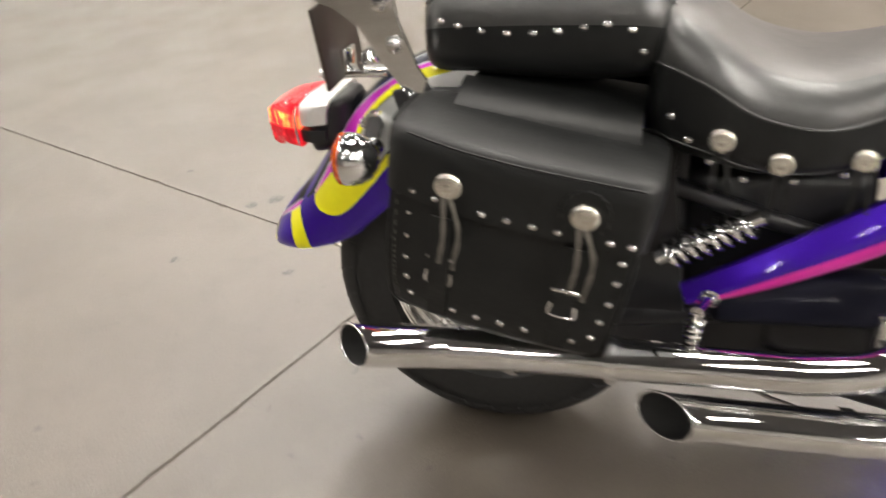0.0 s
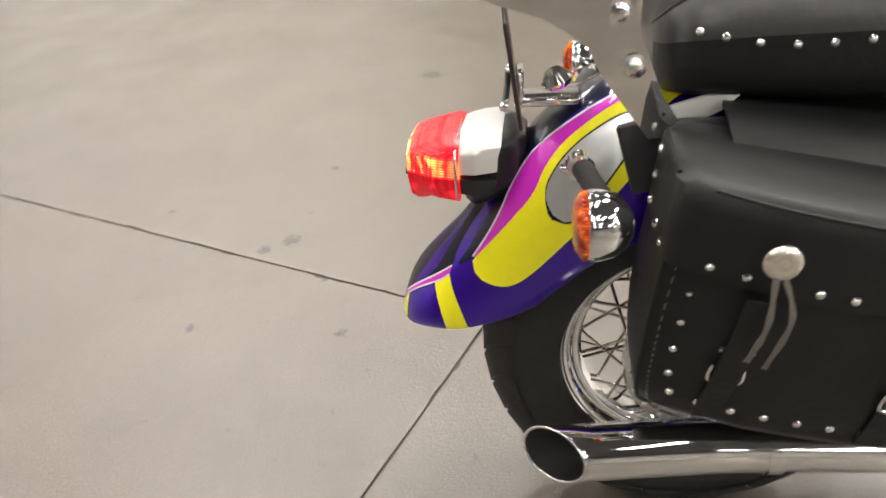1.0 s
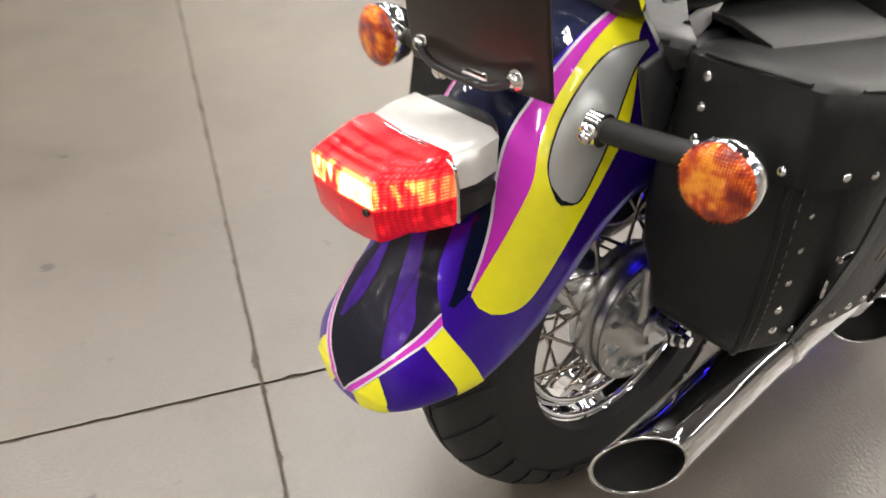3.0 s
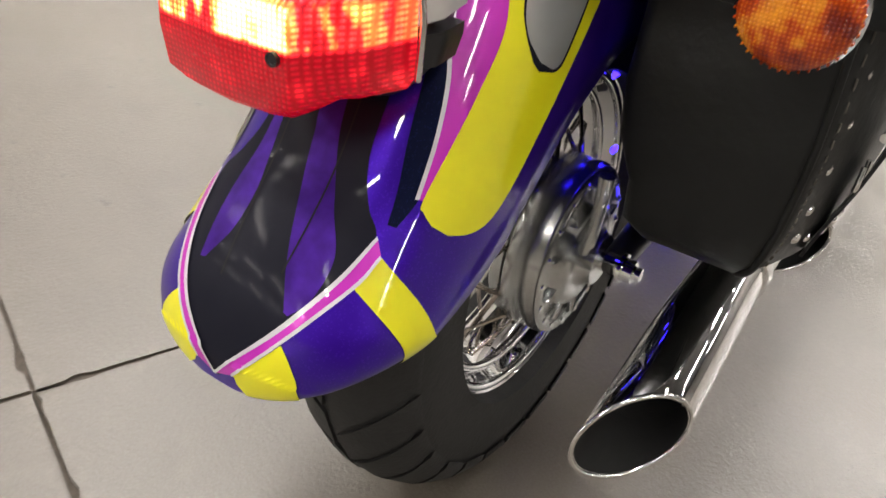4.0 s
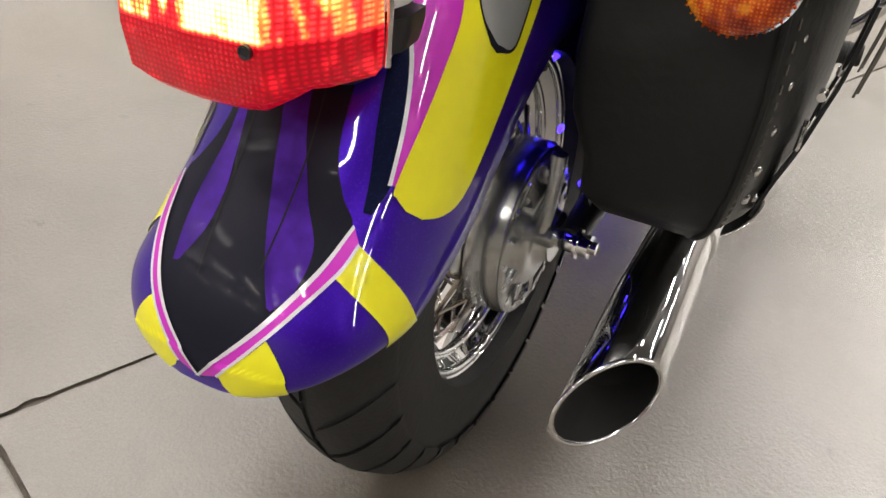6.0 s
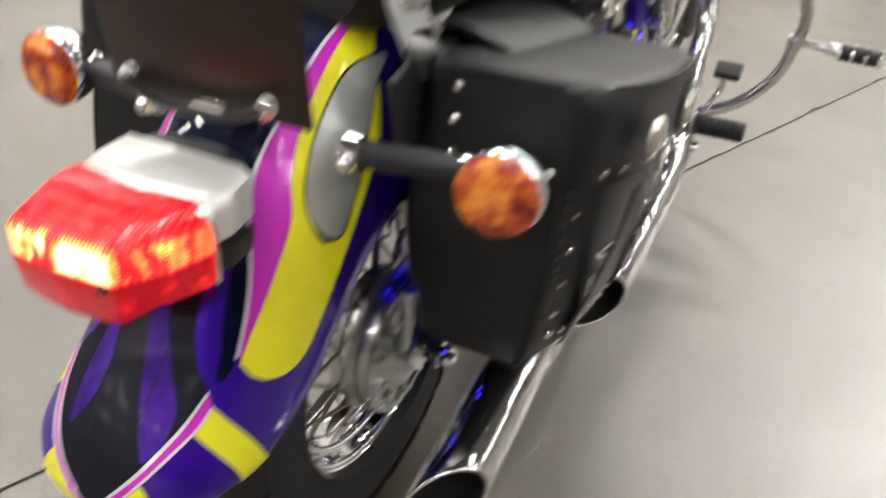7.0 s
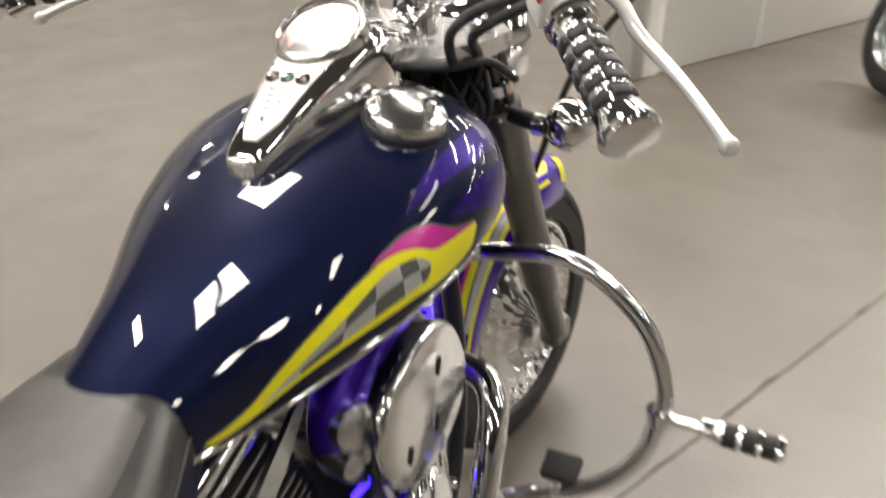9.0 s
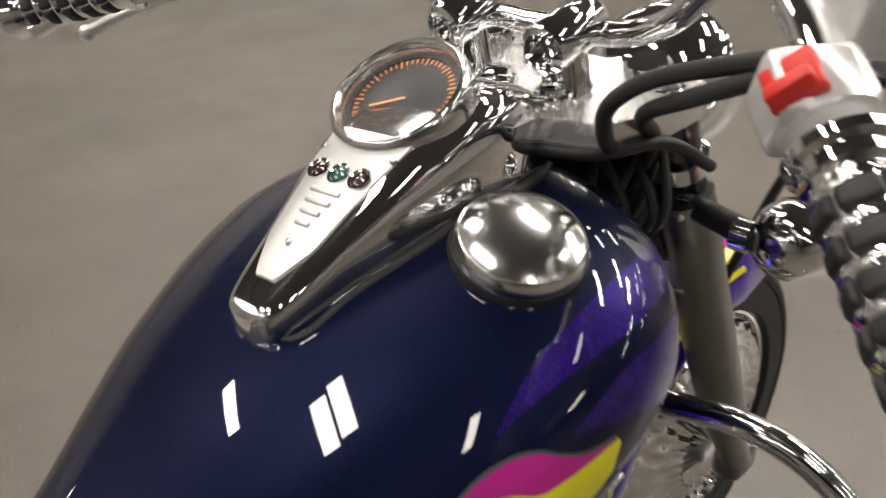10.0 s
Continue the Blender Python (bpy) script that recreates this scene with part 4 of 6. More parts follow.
# ----- seat studs and conchos -----
for sx in (1, -1):
    for y, z in ((-0.034, 0.869), (-0.005, 0.863), (0.033, 0.856), (0.074, 0.853), (0.114, 0.854), (0.154, 0.857), (0.192, 0.863), (0.227, 0.867), (0.263, 0.859), (0.280, 0.827)):
        p = Vector((sx * float(np.interp(y, [-0.06, -0.02, 0.06, 0.2, 0.27], [0.128, 0.145, 0.1535, 0.159, 0.159])), y, z))
        stud(pillion, p, (sx, 0, 0.15))
for sx in (1, -1):
    for y, z, x in ((0.30, 0.762, 0.138), (0.325, 0.735, 0.178), (0.352, 0.705, 0.195), (0.385, 0.672, 0.198), (0.435, 0.645, 0.197), (0.505, 0.642, 0.19), (0.575, 0.648, 0.172), (0.64, 0.668, 0.148)):
        stud(saddle, (sx * x, y, z), (sx, 0, -0.1))


def concho(parent, p, direction, back=0.0, r=0.023):
    bm = bmesh.new()
    lathe(bm, [(r, 0), (r * 1.0, r * 0.14), (r * 0.9, r * 0.3), (r * 0.6, r * 0.42), (r * 0.42, r * 0.36), (r * 0.2, r * 0.42), (0.0003, r * 0.44)], p, direction, 26)
    lathe(bm, [(r * 0.16, r * 0.40), (r * 0.15, r * 0.47), (0.0003, r * 0.5)], p, direction, 14)
    o = part("concho", bm, CONCHO, parent, "round silver concho")
    return o


def rosette(parent, p, direction, r=0.036):
    bm = bmesh.new()
    m = axis_frame(p, direction)
    ring0, ring1 = [], []
    for k in range(48):
        a = 2 * math.pi * k / 48
        q = r * (1 + 0.035 * math.cos(a * 16))
        ring0.append(m @ Vector((q * math.cos(a), q * math.sin(a), 0)))
        ring1.append(m @ Vector((q * 0.97 * math.cos(a), q * 0.97 * math.sin(a), 0.004)))
    loft(bm, [ring0, ring1])
    return part("rosette", bm, LEATHER, parent, "scalloped leather rosette")


def lace(parent, pts, mat=TASSEL):
    bm = bmesh.new()
    C = spline(pts, 16)
    vs = []
    for i, c in enumerate(C):
        w = 0.0030 + 0.0007 * math.sin(i * 1.3)
        vs.append([(c[0] - 0.0011, c[1] - w, c[2]), (c[0] - 0.0011, c[1] + w, c[2]), (c[0] + 0.0011, c[1] + w, c[2]), (c[0] + 0.0011, c[1] - w, c[2])])
    loft(bm, vs)
    return part("lace", bm, mat, parent, "hanging leather lace")


for sx in (1, -1):
    for y, z, x in ((0.40, 0.708, 0.206), (0.485, 0.672, 0.2), (0.60, 0.672, 0.176)):
        concho(saddle, (sx * x, y, z), (sx, 0, 0.12), r=0.019)
        for d in (-0.006, 0.007):
            lace(saddle, [(sx * (x + 0.008), y + d, z - 0.012), (sx * (x + 0.010), y + d * 1.5, z - 0.045), (sx * (x + 0.002), y + d * 1.9, z - 0.085)], LEATHER)
# seam welts round the seats
def side_line(rows, a, nu, nl, lift, steps=60):
    pts = []
    for p in spline(rows, steps):
        c, s = math.cos(a), math.sin(a)
        e = 2 / (nu if s >= 0 else nl)
        pts.append((math.copysign(abs(c) ** e, c) * (p[1] + lift), p[0], p[3] + math.copysign(abs(s) ** e, s) * ((p[2] - p[3]) if s >= 0 else (p[3] - p[4]))))
    return pts


for a in (0.72, math.pi - 0.72):
    bm = bmesh.new()
    tube(bm, side_line(PILLION_ROWS, a, 3.0, 3.2, 0.0005)[5:-5], 0.0022, 6, 60)
    part("piping", bm, SEAT, pillion)
for a in (0.14, math.pi - 0.14, -0.5, math.pi + 0.5):
    bm = bmesh.new()
    tube(bm, side_line(SADDLE_ROWS, a, 2.8, 3.4, 0.0005)[5:-5], 0.0022, 6, 60)
    part("piping", bm, SEAT, saddle)

def cover(name, rows, steps, a0, a1, nu, nl, parent, mat, label, sides=(1, -1), trim=4, rise=0.0):
    """A leather panel that follows a seat between two angles of its cross-section."""
    for flip in sides:
        lines = []
        for k in range(13):
            a = a0 + (a1 - a0) * k / 12
            edge = math.sin(math.pi * k / 12) ** 0.4
            pts = side_line(rows, a, nu, nl, 0.0016, steps)[trim:-trim]
            lines.append([(flip * x, y, z + rise * edge * math.sin(math.pi * q / (len(pts) - 1)) ** 0.4) for q, (x, y, z) in enumerate(pts)])
        bm = bmesh.new()
        loft(bm, lines, cap=False, closed=False)
        part(name, bm, mat, parent, label)


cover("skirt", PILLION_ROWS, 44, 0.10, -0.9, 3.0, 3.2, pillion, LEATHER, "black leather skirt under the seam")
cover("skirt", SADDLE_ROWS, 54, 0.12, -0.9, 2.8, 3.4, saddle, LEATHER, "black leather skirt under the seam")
# seat tops: reflected ceiling light painted as paler leather panels
cover("cushion", PILLION_ROWS, 44, 0.8, math.pi - 0.8, 3.0, 3.2, pillion, CUSHION, "leather top, paler for the ceiling light it reflects", (1,), 9, 0.004)
cover("cushion", SADDLE_ROWS, 54, 0.9, math.pi - 0.9, 2.8, 3.4, saddle, CUSHION, "leather top, paler for the ceiling light it reflects", (1,), 12, 0.004)

# ----- saddlebags: bx out from the wheel, by along, bz up in the bag's own tilt -----
def saddlebag(sx, name):
    M = BIKE @ pose(0, 0.11, 0.60, -11)
    bag = thing(name, "black leather saddlebag with silver studs, hung beside rear wheel", "saddlebag", M, "pair of saddlebags")

    def ring(z, x0, x1, y0, y1, r, n=9, curve=0.0):
        pts = []
        for cx, cy, a0 in ((x1 - r, y1 - r, 0), (x0 + r, y1 - r, 90), (x0 + r, y0 + r, 180), (x1 - r, y0 + r, 270)):
            for k in range(n):
                a = radians(a0 + 90 * k / (n - 1))
                x, y = cx + r * math.cos(a), cy + r * math.sin(a)
                f = (2 * y - y0 - y1) / (y1 - y0)
                pts.append((sx * (x - curve * f * f * (1.0 if f < 0 else 0.2) * max(0.0, (2 * x - x0 - x1) / (x1 - x0))), y, z))
        if curve:
            # more points along the outer and inner faces, so that the bow is round
            pts = pts[n:2 * n] + pts[2 * n:3 * n] + pts[3 * n:] + [(sx * (x1 - curve * f * f * (1.0 if f < 0 else 0.2)), (y0 + y1) / 2 + f * (y1 - y0) / 2, z) for f in (-0.6, -0.3, 0.0, 0.3, 0.6)] + pts[:n]
        return pts

    def bow(z):
        return float(np.interp(z, [-0.2, -0.15, 0.02, 0.13], [0.026, 0.030, 0.044, 0.050]))

    shell = ((-0.211, 0.20, 0.290, -0.13, 0.12, 0.012), (-0.206, 0.182, 0.308, -0.165, 0.150, 0.013), (-0.187, 0.166, 0.323, -0.186, 0.173, 0.014), (-0.15, 0.165, 0.334, -0.195, 0.178, 0.014), (-0.11, 0.146, 0.341, -0.199, 0.182, 0.014),
             (-0.06, 0.139, 0.347, -0.202, 0.186, 0.015), (0.02, 0.139, 0.351, -0.203, 0.188, 0.016), (0.09, 0.15, 0.356, -0.198, 0.188, 0.02), (0.105, 0.16, 0.345, -0.18, 0.18, 0.02))
    bm = bmesh.new()
    loft(bm, [ring(*row, curve=bow(row[0])) for row in shell])
    part("body", bm, LEATHER, bag, "black leather body")
    # welted seams down the two outer edges, with stitching beside the rear one
    for end in (0, 1):
        bm = bmesh.new()
        tube(bm, [(sx * (r[2] - bow(r[0]) * (0.2 if end else 1.0) - 0.002), r[4] - 0.004 if end else r[3] + 0.004, r[0]) for r in shell[:-1]], 0.0036, 8, 40)
        part("welt", bm, LEATHER, bag, "stitched leather welt")
    bm = bmesh.new()
    line = spline([(r[2] - bow(r[0]) * 0.83, r[3] + 0.016, r[0]) for r in shell[2:-1]], 47)
    for k in range(0, 46, 2):
        tube(bm, [(sx * (line[k][0] + 0.0006), line[k][1], line[k][2]), (sx * (line[k + 1][0] + 0.0006), line[k + 1][1], line[k + 1][2])], 0.0009, 5)
    part("stitching", bm, TASSEL, bag, "grey thread stitching")

    def face_x(z, y=0.0):
        return float(np.interp(z, [r[0] for r in shell], [r[2] for r in shell])) - bow(z) * (y / 0.19) ** 2 * (1.0 if y < 0 else 0.2)
    # lid: domed top and a flap that hangs down over the face
    bm = bmesh.new()
    loft(bm, [ring(0.024, 0.150, 0.3640, -0.207, 0.194, 0.022, 5, 0.042), ring(0.06, 0.146, 0.3665, -0.209, 0.197, 0.026, 5, 0.042), ring(0.10, 0.145, 0.368, -0.212, 0.2, 0.034, 5, 0.042), ring(0.122, 0.147, 0.366, -0.211, 0.2, 0.036, 5, 0.042),
              ring(0.1295, 0.152, 0.361, -0.202, 0.196, 0.037, 5, 0.042), ring(0.1335, 0.160, 0.350, -0.192, 0.186, 0.032, 5, 0.042), ring(0.1355, 0.18, 0.31, -0.16, 0.155, 0.03, 5, 0.042)])
    part("lid", bm, LEATHER, bag, "leather lid with a hanging flap")
    bm = bmesh.new()
    tube(bm, [(sx * (0.367 - 0.042 * (y / 0.2) ** 2 * (1.0 if y < 0 else 0.2)), y, 0.1265) for y in (-0.175, -0.1, 0.0, 0.1, 0.17)], 0.0018, 6, 24)
    tube(bm, [(sx * 0.30, -0.209, 0.1265), (sx * 0.26, -0.2115, 0.1265), (sx * 0.18, -0.2075, 0.1265)], 0.0026, 6, 24)
    part("piping", bm, LEATHER, bag, "dark leather piping")
    out = (sx, 0, 0)
    for y in (-0.158, -0.120, -0.045, -0.008, 0.030, 0.067, 0.142, 0.172):
        stud(bag, (sx * (0.3645 - 0.042 * (y / 0.2) ** 2 * (1.0 if y < 0 else 0.2)), y, 0.038), out)
    for y, z in ((-0.164, -0.012), (-0.164, -0.052), (-0.163, -0.092), (-0.159, -0.13), (-0.150, -0.16), (0.166, 0.0), (0.165, -0.036), (0.162, -0.076), (0.156, -0.113), (0.148, -0.148)):
        stud(bag, (sx * (face_x(z, y) - 0.0005), y, z), (sx, y, -0.2))
    for y in (-0.115, -0.075, -0.035, 0.005, 0.045, 0.085, 0.12):
        stud(bag, (sx * (face_x(-0.166, y) - 0.0005), y, -0.166), (sx, 0, -0.3))
    for x, y, z in ((0.19, -0.2115, 0.105), (0.19, -0.2095, 0.072), (0.19, -0.2075, 0.036), (0.25, -0.2075, 0.036), (0.295, -0.2065, 0.036)):
        stud(bag, (sx * x, y, z), (0, -1, 0))
    for y in (-0.098, 0.10):
        if y > 0:
            rosette(bag, (sx * 0.3665, y, 0.078), out)
        concho(bag, (sx * 0.3705, y, 0.074), out, r=0.0208)
        lace(bag, [(sx * 0.379, y - 0.004, 0.06), (sx * 0.383, y + 0.004, 0.0), (sx * 0.374, y + 0.0, -0.055)])
        lace(bag, [(sx * 0.379, y + 0.006, 0.06), (sx * 0.384, y + 0.026, 0.012), (sx * 0.372, y + 0.022, -0.062)])
        # strap, keeper and buckle
        bm = bmesh.new()
        C = spline([(0.366, 0.02), (0.358, -0.04), (0.350, -0.075), (0.340, -0.115), (0.328, -0.15), (0.318, -0.185)], 24)
        C = [(max(float(c[0]), face_x(float(c[1]), y) + 0.002), float(c[1])) for c in C]
        loft(bm, [[(sx * c[0], y - 0.020, c[1]), (sx * c[0], y + 0.012, c[1]), (sx * (c[0] + 0.0035), y + 0.012, c[1]), (sx * (c[0] + 0.0035), y - 0.020, c[1])] for c in C])
        strap = part("strap", bm, LEATHER, bag, "leather closing strap")
        bm = bmesh.new()
        kx, bx = face_x(-0.062, y) + 0.010, face_x(-0.10, y) + 0.008
        tube(bm, [(sx * kx, y - 0.024, -0.062), (sx * (kx + 0.001), y - 0.004, -0.060), (sx * kx, y + 0.016, -0.062)], 0.0042, 8)
        tube(bm, [(sx * bx, y - 0.022, -0.090), (sx * bx, y - 0.024, -0.106), (sx * (bx - 0.001), y - 0.018, -0.113), (sx * (bx - 0.001), y + 0.010, -0.113), (sx * bx, y + 0.016, -0.106), (sx * bx, y + 0.014, -0.090)], 0.0026, 8)
        part("buckle", bm, CHROME, bag, "chrome buckle")
    return bag


saddlebag(1, "saddlebag")
saddlebag(-1, "saddlebag")
# leather yoke that joins the two bags under the seat
yoke = thing("saddlebag_yoke", "black leather yoke lying across the frame between saddlebags", "saddlebag", BIKE)
for sx in (1, -1):
    bm = bmesh.new()
    rings = []
    for y in np.linspace(0.0, 0.285, 12):
        zc = 0.771 - 0.16 * (y - 0.0)
        rings.append([(sx * 0.04, y, zc + 0.012), (sx * 0.10, y, zc + 0.014), (sx * 0.16, y, zc + 0.008), (sx * 0.212, y, zc - 0.009), (sx * 0.228, y, zc - 0.026), (sx * 0.228, y, zc - 0.034), (sx * 0.206, y, zc - 0.018), (sx * 0.16, y, zc), (sx * 0.10, y, zc + 0.006), (sx * 0.04, y, zc + 0.004)])
    loft(bm, rings)
    part("panel", bm, LEATHER, yoke)



# ----- engine -----
bm = bmesh.new()
rbox(bm, (0.26, 0.46, 0.22), pose(0, 0.88, 0.315), 0.06, 5)
rbox(bm, (0.22, 0.26, 0.2), pose(0, 0.62, 0.36), 0.04, 4)
engine = part("engine", bm, BLACK, bike, "black V-twin engine with chrome covers")
for cy, tilt, z0 in ((0.86, 20, 0.43), (1.08, -26, 0.44)):
    m = pose(0, cy, z0, tilt)
    bm = bmesh.new()
    lathe(bm, [(0.07, 0.0), (0.07, 0.27)], (0, 0, 0), (0, 0, 1), 28)
    bmesh.ops.transform(bm, matrix=m, verts=bm.verts[:])
    cyl = part("cylinder", bm, BLACK, bike, "finned engine cylinder")
    bm = bmesh.new()
    rbox(bm, (0.19, 0.19, 0.006), None, 0.0028, 1)
    fin = None
    for k in range(11):
        s = 0.86 + 0.14 * math.sin(math.pi * (k + 2) / 13)
        mm = m @ Matrix.Translation((0, 0, 0.03 + k * 0.0185)) @ Matrix.Diagonal((s, s, 1, 1))
        if fin is None:
            fin = part("fin", bm, BLACK, cyl)
            fin.matrix_local = mm
        else:
            again("fin", fin, mm, cyl)
        for sx in (1, -1):
            bm2 = bmesh.new()
            tube(bm2, [(sx * 0.0945 * s, -0.075 * s, 0), (sx * 0.0965 * s, 0, 0), (sx * 0.0945 * s, 0.075 * s, 0)], 0.0019, 6, 8)
            e = part("fin_edge", bm2, SATIN, cyl, "polished fin edge")
            e.matrix_local = m @ Matrix.Translation((0, 0, 0.03 + k * 0.0185))
    bm = bmesh.new()
    rbox(bm, (0.19, 0.18, 0.05), m @ Matrix.Translation((0, 0, 0.262)), 0.018, 4)
    part("rocker_cover", bm, CHROME, cyl, "chrome rocker cover")
for sx in (1, -1):
    bm = bmesh.new()
    C = spline([(0.122, 0.885, 0.712), (0.132, 0.82, 0.672), (0.134, 0.76, 0.632), (0.125, 0.705, 0.585)], 20)
    loft(bm, [[(sx * (p[0] - 0.004), p[1], p[2] - w), (sx * (p[0] + 0.004), p[1] + 0.003, p[2] - w * 0.9), (sx * (p[0] + 0.004), p[1], p[2] + w), (sx * (p[0] - 0.004), p[1], p[2] + w)] for p, w in zip(C, [0.006 + 0.016 * math.sin(math.pi * (k + 1) / 21) for k in range(20)])])
    part("frame_trim", bm, SATIN, bike, "polished frame trim blade")


def oval_cover(name, c, ry, rz, depth, label, tilt=0, mat=CHROME, parent=bike, flat=False):
    bm = bmesh.new()
    m = Matrix.Translation(c) @ pose(0, 0, 0, tilt)
    rings = []
    dished = ((0.93, 0.0), (1.0, 0.2), (1.0, 0.6), (0.95, 0.85), (0.86, 1.0), (0.84, 0.97), (0.6, 1.0), (0.25, 1.03))
    plain = ((0.93, 0.0), (1.0, 0.2), (1.0, 0.72), (0.985, 0.88), (0.95, 0.97), (0.90, 1.0), (0.6, 1.02), (0.25, 1.03))
    for s, q in (plain if flat else dished):
        d = depth * q
        rings.append([m @ Vector((d, ry * s * math.copysign(abs(math.cos(a)) ** 0.85, math.cos(a)), rz * s * math.copysign(abs(math.sin(a)) ** 0.85, math.sin(a)))) for a in [2 * math.pi * k / 48 for k in range(48)]])
    loft(bm, rings)
    return part(name, bm, mat, parent, label)


oval_cover("air_box", (0.098, 1.035, 0.626), 0.132, 0.118, 0.048, "purple air box behind the cleaner cover", 22, PURPLE, flat=True)
cleaner = oval_cover("air_cleaner", (0.148, 1.045, 0.612), 0.118, 0.105, 0.056, "flat oval polished air cleaner cover", 22, POLISHED, flat=True)
for y, z in ((0.985, 0.572), (1.06, 0.575), (1.075, 0.66)):
    bm = bmesh.new()
    rbox(bm, (0.004, 0.026, 0.008), pose(0.2065, y, z, 70), 0.0018, 2)
    part("slot", bm, BLACK, cleaner, "dark slotted screw")
bm = bmesh.new()
rings = []
for k in range(90):
    a = 2 * math.pi * k / 90
    q = 1.0 + 0.02 * (1 if k % 3 == 0 else -0.4)
    rings.append([(0.150, 1.045 + 0.112 * q * math.cos(a), 0.612 + 0.100 * q * math.sin(a)), (0.188, 1.045 + 0.115 * q * math.cos(a), 0.612 + 0.104 * q * math.sin(a)), (0.186, 1.045 + 0.09 * math.cos(a), 0.612 + 0.08 * math.sin(a)), (0.152, 1.045 + 0.09 * math.cos(a), 0.612 + 0.08 * math.sin(a))])
loft(bm, rings, loop=True)
part("knurled_band", bm, CHROME, cleaner, "knurled chrome edge")
bm = bmesh.new()
lathe(bm, [(0.03, 0.0), (0.033, 0.02), (0.033, 0.07), (0.025, 0.075)], (0.10, 0.95, 0.64), (1, -0.3, 0.1), 24)
lathe(bm, [(0.018, 0.0), (0.02, 0.02), (0.02, 0.05), (0.012, 0.055)], (0.12, 0.92, 0.60), (1, -0.2, 0), 20)
part("intake_fitting", bm, SATIN, cleaner)
clutch = oval_cover("clutch_cover", (0.135, 0.90, 0.345), 0.105, 0.088, 0.062, "round polished clutch cover", 0, POLISHED, flat=True)
for k in range(8):
    a = 2 * math.pi * k / 8
    bolt(clutch, (0.178, 0.90 + 0.099 * math.cos(a), 0.345 + 0.083 * math.sin(a)), (1, 0, 0), 0.006)
oval_cover("pulley_cover", (0.12, 1.08, 0.36), 0.075, 0.08, 0.05, "chrome timing cover", 0)
oval_cover("case_cover", (0.12, 0.72, 0.36), 0.06, 0.075, 0.05, "chrome transmission cover", 0)
bm = bmesh.new()
rnd = random.Random(3)
for k in range(26):
    p = (0.13 + rnd.uniform(0, 0.035), rnd.uniform(0.66, 1.16), rnd.uniform(0.24, 0.50))
    lathe(bm, [(0.009, 0), (0.009, 0.008), (0.007, 0.014), (0.001, 0.015)], p, (1, rnd.uniform(-0.2, 0.2), rnd.uniform(-0.2, 0.2)), 8)
for y in (0.74, 0.98, 1.12):
    tube(bm, [(0.14, y, 0.27), (0.155, y + 0.03, 0.40), (0.14, y + 0.01, 0.52)], 0.008, 8)
part("oil_line", bm, CHROME, engine, "chrome bolts and oil lines")
# ----- side cover with stripe, battery box, shock -----
for sx in (1, -1):
    A = [(0.162, 0.355, 0.43), (0.168, 0.44, 0.482), (0.162, 0.54, 0.538), (0.146, 0.63, 0.585), (0.125, 0.70, 0.61)]
    B = [(0.158, 0.372, 0.398), (0.165, 0.46, 0.428), (0.16, 0.56, 0.466), (0.145, 0.65, 0.50), (0.125, 0.72, 0.53)]
    a, b = spline(A, 30), spline(B, 30)

    def cover_at(u, v, lift=0.0, a=a, b=b, sx=sx):
        k = min(max(u, 0), 1) * 29
        i = min(int(k), 28)
        pa, pb = a[i] + (a[i + 1] - a[i]) * (k - i), b[i] + (b[i + 1] - b[i]) * (k - i)
        p = pa + (pb - pa) * v
        return Vector((sx * (p[0] + (0.022 * math.sin(math.pi * min(max(v, 0), 1) ** 1.7) ** 0.6 if 0 < v < 1 else 0.0) + lift), p[1], p[2]))
    bm = bmesh.new()
    rings = []
    for i in range(30):
        r = [cover_at(i / 29, k / 10) for k in range(11)]
        rings.append(r + [Vector((q.x - sx * 0.012, q.y, q.z)) for q in (r[-1], r[0])])
    loft(bm, rings)
    cov = part("side_cover", bm, PURPLE, bike, "purple side cover with a pink stripe")
    patch_on(cover_at, "pink_stripe", [(0.05, 0.66), (0.3, 0.58), (0.6, 0.58), (1.0, 0.60)], [(0.03, 0.90), (0.3, 0.86), (0.6, 0.86), (1.0, 0.88)], MAGENTA, cov, "pink stripe", lift=0.0012, na=4)
    bolt(cov, (sx * 0.190, 0.403, 0.428), (sx, 0, 0), 0.012)
    bm = bmesh.new()
    rbox(bm, (0.06, 0.36, 0.10), pose(sx * 0.13, 0.58, 0.41, 3), 0.025, 4)
    part("battery_box", bm, INK, bike, "dark glossy battery box cover")
    # shock absorber
    bm = bmesh.new()
    p0, p1 = Vector((sx * 0.15, 0.315, 0.475)), Vector((sx * 0.15, 0.475, 0.562))
    tube(bm, [p0, p1], 0.014, 12)
    shock = part("shock_absorber", bm, CHROME, bike, "chrome coil-over shock absorber")
    bm = bmesh.new()
    d = (p1 - p0)
    m = axis_frame(p0, d)
    tube(bm, [m @ Vector((0.024 * math.cos(k * 0.7), 0.024 * math.sin(k * 0.7), d.length * (0.1 + 0.8 * k / 72))) for k in range(73)], 0.0055, 7, 290)
    part("coil_spring", bm, CHROME, shock)
bm = bmesh.new()
m = axis_frame((0.245, 0.385, 0.425), (-0.02, -0.06, -0.5))
tube(bm, [m @ Vector((0.010 * math.cos(k * 0.8), 0.010 * math.sin(k * 0.8), 0.09 * k / 64)) for k in range(65)], 0.004, 7, 260)
tube(bm, [(0.245, 0.385, 0.435), (0.243, 0.376, 0.345)], 0.008, 10)
tube(bm, [(0.20, 0.40, 0.43), (0.25, 0.385, 0.437)], 0.009, 10)
